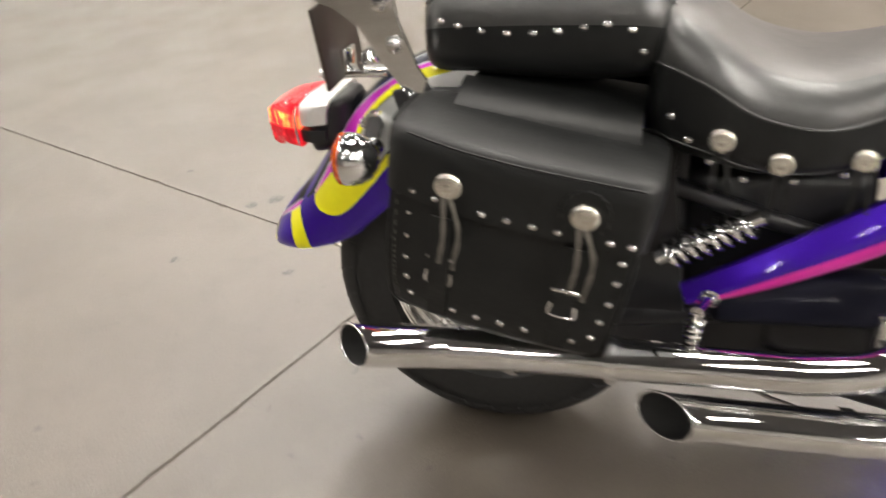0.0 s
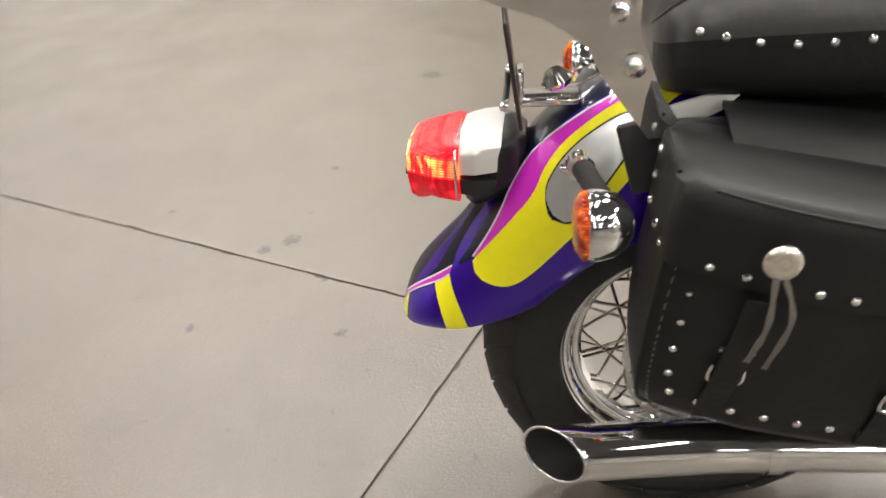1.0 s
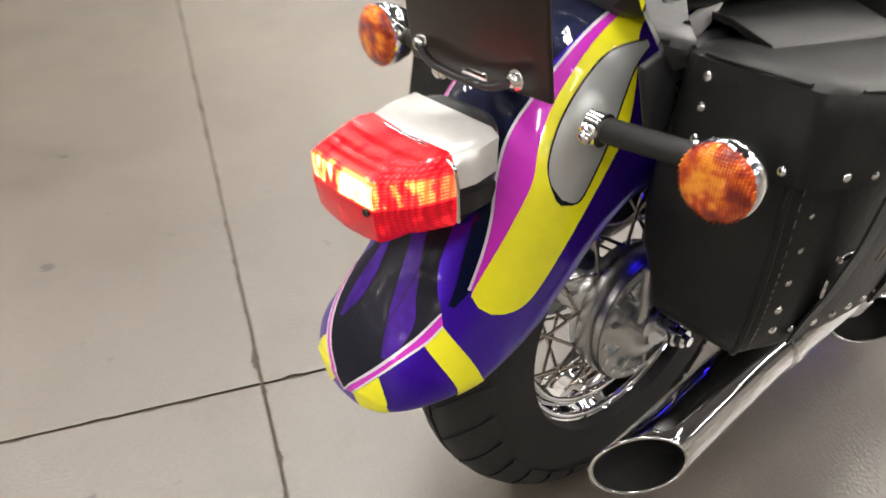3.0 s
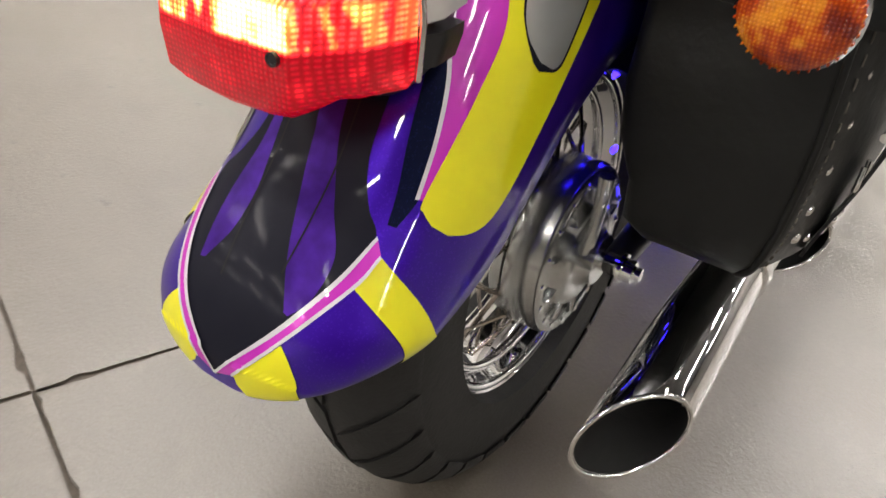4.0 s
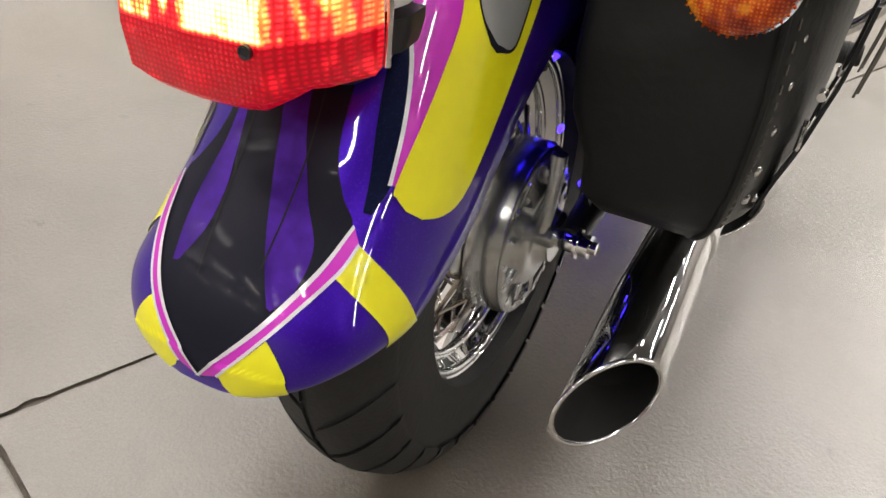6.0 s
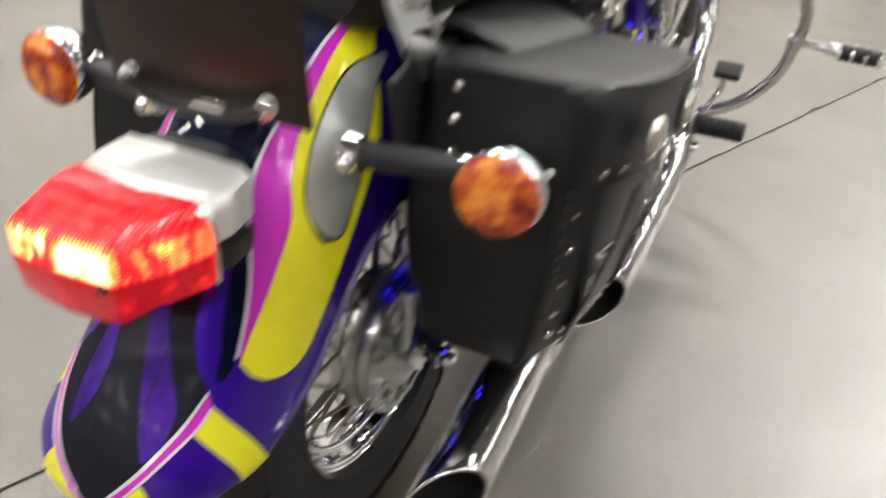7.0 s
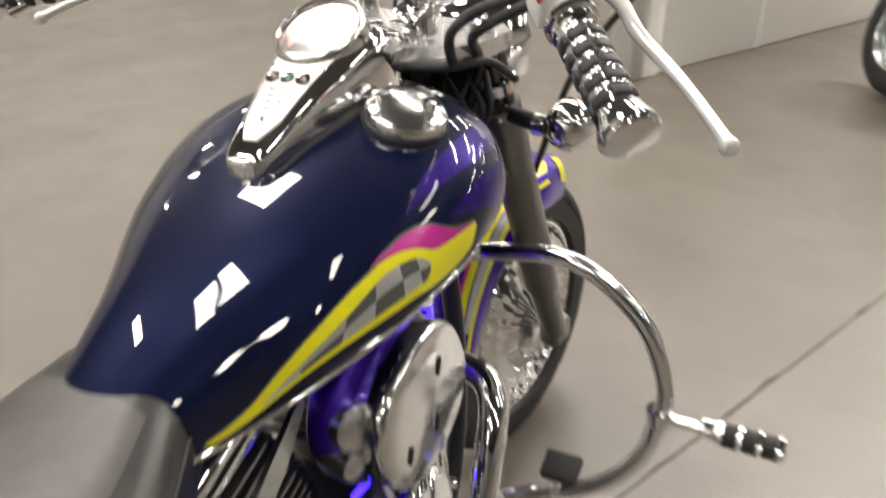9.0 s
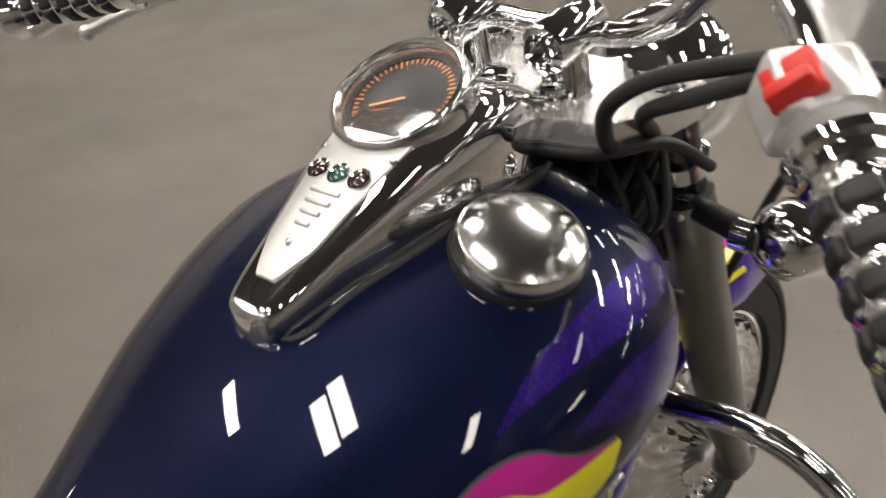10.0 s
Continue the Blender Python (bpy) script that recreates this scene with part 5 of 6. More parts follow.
part("pipe_hanger", bm, CHROME, upper, "chrome threaded pipe hanger")

# ----- console on the tank -----
bm = bmesh.new()
C_ROWS = [(0.972, 0.010, 0.968, 0.958, 0.945), (0.98, 0.026, 0.978, 0.962, 0.945), (1.005, 0.036, 0.992, 0.968, 0.94), (1.05, 0.046, 1.018, 0.98, 0.94), (1.10, 0.060, 1.046, 0.99, 0.94), (1.15, 0.073, 1.068, 1.0, 0.94), (1.20, 0.081, 1.082, 1.01, 0.94), (1.25, 0.078, 1.08, 1.01, 0.94), (1.30, 0.060, 1.06, 1.01, 0.94), (1.335, 0.03, 1.03, 0.99, 0.94), (1.345, 0.01, 1.0, 0.98, 0.95)]
body(bm, C_ROWS, 50, nu=4.2, nl=5, x0=0.008, n=48)
console = part("tank_console", bm, CHROME, bike, "teardrop chrome tank console with speedometer")
# lamp glare on the console's flat top, put into a pale satin panel
bm = bmesh.new()
rings = []
for k in range(25):
    y = 1.0 + 0.135 * k / 24
    w, zt, zm = (float(np.interp(y, [r[0] for r in C_ROWS], [r[q] for r in C_ROWS])) for q in (1, 2, 3))
    u = 0.66 * min(1.0, math.sqrt(max(0.0, (k + 1.5) / 7)))
    top = [(0.008 + w * u * f, y, zm + (zt - zm) * (1 - abs(u * f) ** 4.2) ** (1 / 4.2) + 0.0022) for f in np.linspace(-1, 1, 13)]
    rings.append(top + [(x, q, z - 0.004) for x, q, z in reversed(top)])
loft(bm, rings)
part("console_panel", bm, BRIGHT, console, "console top panel with warning lamps, pale for the lamp glare")
bm = bmesh.new()
tube(bm, [(0.008 + sx * (float(np.interp(y, [r[0] for r in C_ROWS], [r[1] for r in C_ROWS])) + 0.004), y, float(np.interp(y, [r[0] for r in T_FINE], [r[2] for r in T_FINE])) - 0.006) for sx, ys in ((-1, (1.32, 1.25, 1.15, 1.05, 0.99)), (1, (0.99, 1.05, 1.15, 1.25, 1.32))) for y in ys], 0.0055, 8, 60)
part("gasket", bm, MATT, console, "black rubber gasket")
G, GN = Vector((0.006, 1.182, 1.068)), Vector((0.04, -0.48, 0.876)).normalized()
bm = bmesh.new()
lathe(bm, [(0.060, -0.03), (0.066, -0.012), (0.066, 0.018), (0.063, 0.026), (0.059, 0.028), (0.056, 0.024), (0.055, 0.010)], G, GN, 48)
part("bezel", bm, POLISHED, console, "chrome speedometer bezel")
gm = axis_frame(G, GN)
bm = bmesh.new()
lathe(bm, [(0.056, 0.0), (0.056, 0.012), (0.0003, 0.012)], G, GN, 40)
part("dial", bm, DIAL, console, "speedometer dial, paled for the glare on its glass")
bm = bmesh.new()
lathe(bm, [(0.0555, 0.0122), (0.0555, 0.0135), (0.050, 0.0135), (0.050, 0.0122)], G, GN, 48)
part("dial_ring", bm, MATT, console, "dark outer ring of the dial")
bm = bmesh.new()
for k in range(41):
    a = radians(-40 + 260 * k / 40)
    long = k % 5 == 0
    rbox(bm, (0.010 if long else 0.005, 0.0016, 0.0006), gm @ Matrix.Rotation(a, 4, "Z") @ Matrix.Translation((0.046, 0, 0.0126)), 0.0002, 1)
rbox(bm, (0.034, 0.002, 0.001), gm @ Matrix.Rotation(radians(205), 4, "Z") @ Matrix.Translation((0.014, 0, 0.0145)), 0.0003, 1)
part("dial_marks", bm, ORANGE, console, "orange scale marks and needle")
GLASS = material("gauge_glass", (1, 1, 1), 0.08, transmission=1.0, vary=0.0, rough_vary=0.0)
bm = bmesh.new()
lathe(bm, [(0.0565, 0.0195), (0.0565, 0.0215), (0.0003, 0.0215)], G, GN, 40)
gl = part("glass", bm, GLASS, console, "clear gauge glass")
gl.visible_shadow = False
TN = Vector((0, -0.47, 0.88)).normalized()
LAMPS = [material("red_tell_tale", (0.05, 0.02, 0.022), 0.15, coat=0.6), material("green_tell_tale", (0.015, 0.09, 0.075), 0.15, coat=0.6), material("amber_tell_tale", (0.05, 0.025, 0.022), 0.15, coat=0.6)]
for k, x in enumerate((-0.016, 0.008, 0.032)):
    p = Vector((x, 1.092, 1.041))
    bm = bmesh.new()
    lathe(bm, [(0.0105, -0.003), (0.0115, 0.001), (0.0105, 0.004), (0.0082, 0.003), (0.008, 0.001)], p, TN, 20)
    lampring = part("indicator_lamp", bm, CHROME, console, "chrome-ringed indicator lamp")
    bm = bmesh.new()
    lathe(bm, [(0.0084, 0.0), (0.0075, 0.004), (0.004, 0.0055), (0.0002, 0.006)], p, TN, 16)
    part("jewel", bm, LAMPS[k], lampring)
for p in ((0.008, 1.030, 1.0075), (-0.032, 1.115, 1.051), (0.048, 1.115, 1.051)):
    bolt(console, p, TN, 0.0032, "screw")
for k in range(4):
    bm = bmesh.new()
    rbox(bm, (0.034 - 0.006 * k, 0.0045, 0.005), axis_frame((0.008, 1.074 - k * 0.0095, 1.0338 - k * 0.0053), TN), 0.0012, 2)
    part("emblem_bar", bm, BRIGHT, console, "worn maker's mark")
bm = bmesh.new()
lathe(bm, [(0.004, 0.0), (0.004, 0.014), (0.007, 0.014), (0.007, 0.022), (0.004, 0.024)], (-0.058, 1.19, 1.05), (-1, -0.1, 0.3), 12)
part("trip_knob", bm, CHROME, console)

# ----- fuel cap -----
bm = bmesh.new()
lathe(bm, [(0.045, -0.012), (0.0535, -0.008), (0.0555, 0.0), (0.0555, 0.008), (0.052, 0.014), (0.0505, 0.0135), (0.046, 0.016), (0.032, 0.021), (0.015, 0.0235), (0.0003, 0.024)], (0.142, 1.152, 0.984), (0.34, -0.12, 0.93), 48)
cap = part("fuel_cap", bm, POLISHED, bike, "round domed chrome fuel cap")
bm = bmesh.new()
lathe(bm, [(0.056, -0.014), (0.0585, -0.006), (0.056, -0.001)], (0.142, 1.152, 0.984), (0.34, -0.12, 0.93), 48)
part("cap_seal", bm, MATT, cap)

# ----- fork, yoke, bars: built straight, then turned with the steering -----
STEER = Matrix.Translation((0, 1.40, 1.0)) @ Matrix.Rotation(radians(-7), 4, Vector((0, -0.42, 0.91))) @ Matrix.Translation((0, -1.40, -1.0))


def steered(name, bm, mat, parent=bike, label=""):
    if parent is not bike and parent.name.startswith("handlebar") or name == "handlebar":
        for v in bm.verts:
            v.co.z += 0.047 * abs(v.co.x)
    bmesh.ops.transform(bm, matrix=STEER, verts=bm.verts[:])
    return part(name, bm, mat, parent, label)


bm = bmesh.new()
plate(bm, [(-0.172, 1.37), (-0.17, 1.44), (-0.13, 1.475), (-0.06, 1.46), (0, 1.455), (0.06, 1.46), (0.13, 1.475), (0.17, 1.44), (0.172, 1.37), (0.15, 1.305), (0.08, 1.275), (0.0, 1.265), (-0.08, 1.275), (-0.15, 1.305)], 1.035, 0.026, "z")
yoke_top = steered("fork_yoke", bm, HOUSING, label="polished upper fork yoke")
bm = bmesh.new()
lathe(bm, [(0.022, 0), (0.022, 0.008), (0.016, 0.009), (0.016, 0.02), (0.012, 0.022)], (0, 1.325, 1.045), (0, -0.2, 1), 6)
steered("stem_nut", bm, CHROME, yoke_top)
for x, y in ((0.075, 1.318), (-0.075, 1.318), (0.145, 1.40), (-0.145, 1.40)):
    bm = bmesh.new()
    lathe(bm, [(0.019, 0), (0.02, 0.003), (0.02, 0.008), (0.014, 0.0085), (0.014, 0.016), (0.011, 0.018), (0.008, 0.014), (0.0003, 0.014)], (x, y, 1.048), (0, 0, 1), 16)
    steered("yoke_bolt", bm, CHROME, yoke_top)
for sx in (1, -1):
    bm = bmesh.new()
    lathe(bm, [(0.024, 0), (0.024, 0.02), (0.02, 0.026), (0.001, 0.028)], (sx * 0.105, 1.435, 1.042), (0, -0.3, 1), 20)
    steered("fork_cap", bm, CHROME, yoke_top)
    bm = bmesh.new()
    tube(bm, [(sx * 0.130, 1.47, 0.92), (sx * 0.124, 1.66, 0.48)], [0.036, 0.034], 22)
    leg = steered("fork_leg", bm, FORK, label="dull satin fork leg with long cover")
    bm = bmesh.new()
    tube(bm, [(sx * 0.132, 1.43, 1.04), (sx * 0.130, 1.50, 0.86)], 0.024, 22)
    steered("fork_tube", bm, DARKCHROME, leg, "chrome upper fork tube")
    bm = bmesh.new()
    lathe(bm, [(0.024, -0.012), (0.031, -0.01), (0.031, 0.01), (0.024, 0.012)], (sx * 0.131, 1.462, 0.955), (0, -0.36, 0.93), 22)
    steered("clamp_ring", bm, CHROME, leg, "chrome clamp ring")
    bm = bmesh.new()
    tube(bm, [(sx * 0.123, 1.655, 0.49), (sx * 0.116, 1.75, 0.31)], [0.028, 0.025], 20)
    rbox(bm, (0.05, 0.07, 0.06), pose(sx * 0.112, 1.752, 0.315), 0.015, 3)
    steered("slider", bm, FORK, leg, "polished fork slider")
bm = bmesh.new()
plate(bm, [(-0.14, 1.49), (-0.14, 1.55), (0.14, 1.55), (0.14, 1.49), (0.06, 1.41), (-0.06, 1.41)], 0.84, 0.035, "z")
steered("lower_yoke", bm, BLACK, label="black lower fork yoke")
bm = bmesh.new()
tube(bm, [(0, 1.37, 1.04), (0, 1.46, 0.80)], 0.036, 18)
head = part("steering_head", bm, BLACK, bike, "black steering head")
bm = bmesh.new()
rbox(bm, (0.23, 0.05, 0.19), pose(0.0, 1.43, 0.90, -22), 0.02, 3)
part("wiring_cover", bm, MATT, head, "black wiring cover")
bm = bmesh.new()
tube(bm, [(-0.02, 1.268, 1.02), (0.07, 1.272, 1.02), (0.14, 1.298, 1.02), (0.175, 1.36, 1.02), (0.19, 1.42, 0.98)], 0.0065, 12, 50)
bmesh.ops.transform(bm, matrix=STEER, verts=bm.verts[:])
part("wire_loom", bm, MATT, head, "taped black wire loom")
rng = random.Random(11)
for k in range(7):
    bm = bmesh.new()
    tube(bm, [(-0.10 + 0.03 * k, 1.44, 0.90 + 0.012 * (k % 3)), (-0.05 + 0.02 * k, 1.37, 0.87), (-0.03 + 0.01 * k, 1.31, 0.86 + 0.01 * k)], 0.006, 7)
    part("wire", bm, MATT, head)
for k in range(9):
    bm = bmesh.new()
    rbox(bm, (rng.uniform(0.03, 0.06), rng.uniform(0.03, 0.05), rng.uniform(0.02, 0.05)), pose(rng.uniform(-0.02, 0.14), rng.uniform(1.36, 1.42), rng.uniform(0.80, 0.96), rng.uniform(-30, 30), rng.uniform(-30, 30), rng.uniform(0, 90)), 0.006, 2)
    part("connector", bm, MATT, head, "black wiring connector")
for k in range(12):
    bm = bmesh.new()
    x0, y0 = rng.uniform(-0.05, 0.15), rng.uniform(1.37, 1.42)
    tube(bm, [(x0, y0, 0.98), (x0 + rng.uniform(-0.03, 0.05), y0 - 0.03, 0.92), (x0 * 0.6, y0 - 0.02, 0.85), (x0 * 0.4, 1.34, 0.80)], 0.005, 7)
    part("wire", bm, MATT, head)

bm = bmesh.new()
half = [(0.0, 1.372, 1.100), (0.10, 1.372, 1.100), (0.17, 1.362, 1.122), (0.25, 1.33, 1.185), (0.33, 1.25, 1.17), (0.40, 1.172, 1.13), (0.53, 1.067, 1.05)]
tube(bm, [(-x, y, z) for x, y, z in half[:0:-1]] + half, 0.0125, 20, 120)
bars = steered("handlebar", bm, CHROME, label="chrome swept-back handlebar")
for sx in (1, -1):
    bm = bmesh.new()
    lathe(bm, [(0.026, 0.0), (0.0235, 0.006), (0.0225, 0.05), (0.0225, 0.062)], (sx * 0.066, 1.352, 1.047), (0, -0.15, 0.97), 30)
    lathe(bm, [(0.0005, 0.010), (0.013, 0.010), (0.0135, 0.002), (0.0185, 0.0), (0.0245, 0.003), (0.026, 0.009), (0.026, 0.070), (0.021, 0.077), (0.0005, 0.079)], (sx * 0.066, 1.312, 1.092), (0, 0.97, 0.24), 30)
    steered("riser", bm, CHROME, bars, "chrome handlebar riser")
    g0, g1 = (Vector((0.402, 1.160, 1.126)), Vector((0.518, 1.061, 1.046))) if sx > 0 else (Vector((-0.40, 1.155, 1.112)), Vector((-0.56, 1.06, 1.066)))
    d = g1 - g0
    bm = bmesh.new()
    prof = [(0.022, 0.0), (0.030, 0.003), (0.030, 0.010), (0.026, 0.013), (0.0265, 0.022), (0.0225, 0.026)]
    ln = d.length
    for k in range(5):
        h = 0.028 + k * (ln - 0.058) / 5
        prof += [(0.0225, h), (0.0245, h + 0.003), (0.0245, h + 0.006), (0.0222, h + 0.009)]
    prof += [(0.0225, ln - 0.028), (0.025, ln - 0.024), (0.027, ln - 0.014), (0.031, ln - 0.003), (0.032, ln + 0.002), (0.029, ln + 0.006), (0.001, ln + 0.007)]
    lathe(bm, prof, g0, d, 30)
    grip = steered("grip", bm, CHROME, bars, "chrome grip with black rubber pads and flared end")
    bm = bmesh.new()
    lathe(bm, [(0.028, 0.0), (0.0275, 0.003), (0.018, 0.008), (0.0003, 0.010)], g0 + d.normalized() * (ln + 0.0055), d, 28)
    steered("end_cap", bm, CHROME, bars, "polished end cap of the grip")
    lift = Vector((0, 0, 0.047))
    fm = STEER @ axis_frame(g0 + lift * abs(g0.x), d + lift * (abs(g1.x) - abs(g0.x)))
    pad = None
    for k in range(5):
        h = 0.028 + (k + 0.62) * (ln - 0.058) / 5
        for j in range(6):
            mm = fm @ Matrix.Translation((0, 0, h)) @ Matrix.Rotation(2 * math.pi * (j + 0.12 * k) / 6, 4, "Z") @ Matrix.Translation((0.0215, 0, 0))
            if pad is None:
                bm = bmesh.new()
                rbox(bm, (0.0075, 0.0215, 0.0145), None, 0.0034, 3)
                pad = part("grip_pad", bm, MATT, grip, "black rubber pad")
                pad.matrix_local = mm
            else:
                again("grip_pad", pad, mm, grip)
    # switch housing, master cylinder, lever
    bm = bmesh.new()
    lathe(bm, [(0.024, -0.022), (0.028, -0.018), (0.028, 0.018), (0.024, 0.022)], g0 - d.normalized() * 0.03, d, 24)
    rbox(bm, (0.054, 0.046, 0.05), Matrix.Translation(g0 - d.normalized() * 0.03 + Vector((-0.005, 0.0, 0.003))) @ d.to_track_quat("Z", "Y").to_matrix().to_4x4(), 0.009, 3)
    housing = steered("switch_housing", bm, BRIGHT, bars, "polished switch housing")
    bm = bmesh.new()
    rbox(bm, (0.075, 0.05, 0.04), pose(sx * 0.362, 1.26, 1.17, -10, 0, sx * -38), 0.008, 3)
    rbox(bm, (0.068, 0.044, 0.008), pose(sx * 0.362, 1.257, 1.194, -10, 0, sx * -38), 0.003, 2)
    steered("fluid_reservoir" if sx > 0 else "clutch_perch", bm, BRIGHT, bars, "polished lever perch")
    bm = bmesh.new()
    tube(bm, [(sx * 0.375, 1.275, 1.145), (sx * 0.41, 1.275, 1.122), (sx * 0.439, 1.266, 1.09), (sx * 0.503, 1.222, 1.06), (sx * 0.555, 1.178, 1.035), (sx * 0.588, 1.150, 1.016)], [0.012, 0.0095, 0.009, 0.0075, 0.007, 0.008], 12, 40)
    lathe(bm, [(0.0005, -0.011), (0.008, -0.008), (0.0115, 0.0), (0.008, 0.008), (0.0005, 0.011)], (sx * 0.59, 1.148, 1.014), (1, 0, 0), 14)
    steered("lever", bm, BRIGHT, bars, "polished hand lever with a ball end")
bm = bmesh.new()
along = Vector((0.116, -0.099, -0.08)).normalized()
face = Vector((-0.35, -0.62, 0.70))
face = (face - along * face.dot(along)).normalized()
km = Matrix.Translation(Vector((0.402, 1.160, 1.126)) - along * 0.032 + face * 0.028) @ Matrix((along, face.cross(along), face)).transposed().to_4x4()
rbox(bm, (0.030, 0.030, 0.012), km, 0.003, 2)
steered("kill_switch", bm, SWITCHRED, bars, "red engine stop switch")
bm = bmesh.new()
rbox(bm, (0.012, 0.026, 0.014), km @ Matrix.Translation((0.010, 0, 0.009)) @ pose(0, 0, 0, 0, -18, 0), 0.003, 2)
steered("switch_rocker", bm, SWITCHRED, bars, "raised red rocker")
bm = bmesh.new()
tube(bm, [(0.35, 1.25, 1.145), (0.28, 1.265, 1.125), (0.21, 1.272, 1.10), (0.165, 1.282, 1.065), (0.15, 1.31, 1.02), (0.09, 1.42, 1.0)], 0.0075, 14, 60)
tube(bm, [(0.35, 1.26, 1.14), (0.26, 1.26, 1.10), (0.19, 1.30, 1.06), (0.15, 1.38, 1.0), (0.08, 1.44, 0.9)], 0.0075, 14, 60)
tube(bm, [(0.38, 1.29, 1.16), (0.42, 1.38, 1.19), (0.36, 1.50, 1.12), (0.22, 1.56, 0.95), (0.14, 1.58, 0.75)], 0.006, 12, 60)
tube(bm, [(-0.36, 1.28, 1.16), (-0.32, 1.42, 1.14), (-0.2, 1.46, 1.05), (-0.08, 1.44, 0.9)], 0.006, 12, 60)
steered("control_cable", bm, MATT, bars, "black control cables")

# ----- headlight and front signals -----
bm = bmesh.new()
lathe(bm, [(0.092, 0.0), (0.098, -0.004), (0.098, -0.022), (0.09, -0.05), (0.07, -0.085), (0.04, -0.108), (0.001, -0.115)], (0, 1.64, 0.97), (0, 1, -0.05), 40)
tube(bm, [(0.10, 1.50, 0.96), (0.085, 1.60, 0.965)], 0.014, 10)
tube(bm, [(-0.10, 1.50, 0.96), (-0.085, 1.60, 0.965)], 0.014, 10)
headlight = steered("headlight", bm, CHROME, label="chrome headlight shell")
bm = bmesh.new()
lathe(bm, [(0.091, -0.004), (0.08, 0.01), (0.04, 0.017), (0.0003, 0.018)], (0, 1.64, 0.97), (0, 1, -0.05), 32)
steered("lens", bm, CLEAR, headlight)
for sx in (1, -1):
    sg = signal(STEER @ Vector((sx * 0.262, 1.475, 0.905)), STEER.to_3x3() @ Vector((sx * 0.05, 1, 0)), STEER @ Vector((sx * 0.14, 1.47, 0.905)), "turn_signal", 0.85)

# ----- front wheel and fender -----
FC = (0, 1.75, 0.318)
front = wheel((0, 0, 0), 0.318, 0.108, 0.235, Matrix.Identity(4), "front_wheel", "chrome wire-spoked front wheel", 64)
front.matrix_local = STEER @ Matrix.Translation(FC)
bm = bmesh.new()
lathe(bm, [(0.06, -0.066), (0.135, -0.067), (0.137, -0.069), (0.135, -0.071), (0.06, -0.072)], (0, 0, 0), (1, 0, 0), 48)
part("brake_disc", bm, SATIN, front, "steel brake disc")
bm = bmesh.new()
C_PROF = [(0.214, 0.030), (0.211, 0.037), (0.196, 0.047), (0.190, 0.043), (0.172, 0.052), (0.166, 0.047), (0.146, 0.057), (0.140, 0.052), (0.118, 0.062), (0.112, 0.057), (0.085, 0.068), (0.078, 0.063), (0.045, 0.072), (0.02, 0.074), (0.002, 0.074)]
loft(bm, [[(h + 0.0032 * math.sin(30 * 2 * math.pi * j / 240) * math.sin(r * 2 * math.pi / 0.036) * min(1.0, r / 0.08), r * math.cos(2 * math.pi * j / 240), r * math.sin(2 * math.pi * j / 240)) for j in range(240)] for r, h in C_PROF], cap=True)
part("wheel_cover", bm, CHROME, front, "ribbed chrome wheel cover")


def front_fender_at(th, v, lift=0.0):
    v = min(1.0, max(-1.0, v))
    rr, w = 0.372, 0.082
    ph = abs(v) * math.pi / 2
    x = math.copysign(math.sin(ph) ** 0.8, v) * w if v else 0.0
    edge = 0.285
    taper = min(1.0, max(0.02, (th - 60) / 26)) * min(1.0, max(0.02, (188 - th) / 28))
    r = edge + (rr - edge) * math.cos(ph) ** 0.8 + lift
    if taper < 1:
        x *= 0.5 + 0.5 * taper ** 0.5
    a = radians(th)
    return STEER @ Vector((x * (1 + lift * 8), FC[1] + r * math.cos(a), FC[2] + r * math.sin(a)))


bm = bmesh.new()
ths2 = np.linspace(66, 178, 60)
o1 = [[front_fender_at(t, 2 * j / 24 - 1) for j in range(25)] for t in ths2]
vo = loft(bm, o1, cap=False, closed=False)
i1 = [[front_fender_at(t, 2 * j / 24 - 1, -0.004) for j in range(25)] for t in ths2]
vi = loft(bm, i1, cap=False, closed=False)
for i in range(59):
    for j in (0, 24):
        bm.faces.new((vo[i][j], vo[i + 1][j], vi[i + 1][j], vi[i][j]))
for i in (0, 59):
    for j in range(24):
        bm.faces.new((vo[i][j], vo[i][j + 1], vi[i][j + 1], vi[i][j]))
ffender = part("front_fender", bm, PURPLE, bike, "purple front fender with yellow and magenta flames", sharp=60)
both(front_fender_at, "yellow_flame", [(80, 0.30), (110, 0.32), (140, 0.42), (165, 0.58), (176, 0.66)], [(84, 0.50), (110, 0.46), (140, 0.54), (165, 0.70), (176, 0.78)], YELLOW, ffender, "yellow flame", lift=0.001)
both(front_fender_at, "magenta_flame", [(80, 0.20), (110, 0.24), (140, 0.36), (165, 0.52)], [(80, 0.30), (110, 0.32), (140, 0.42), (165, 0.58)], MAGENTA, ffender, "magenta flame", lift=0.001)
both(front_fender_at, "silver_oval", [(108, 0.48), (130, 0.53), (155, 0.65)], [(108, 0.60), (130, 0.70), (155, 0.76)], SILVER, ffender, lift=0.001)
both(front_fender_at, "yellow_flame", [(86, 0.62), (110, 0.62), (140, 0.72), (168, 0.80)], [(86, 0.70), (110, 0.70), (140, 0.78), (168, 0.86)], YELLOW, ffender, "yellow flame", lift=0.0012)

both(front_fender_at, "yellow_tip", [(67, 0.25), (74, 0.25)], [(67, 0.8), (74, 0.8)], YELLOW, ffender, "yellow fender tip", lift=0.001)

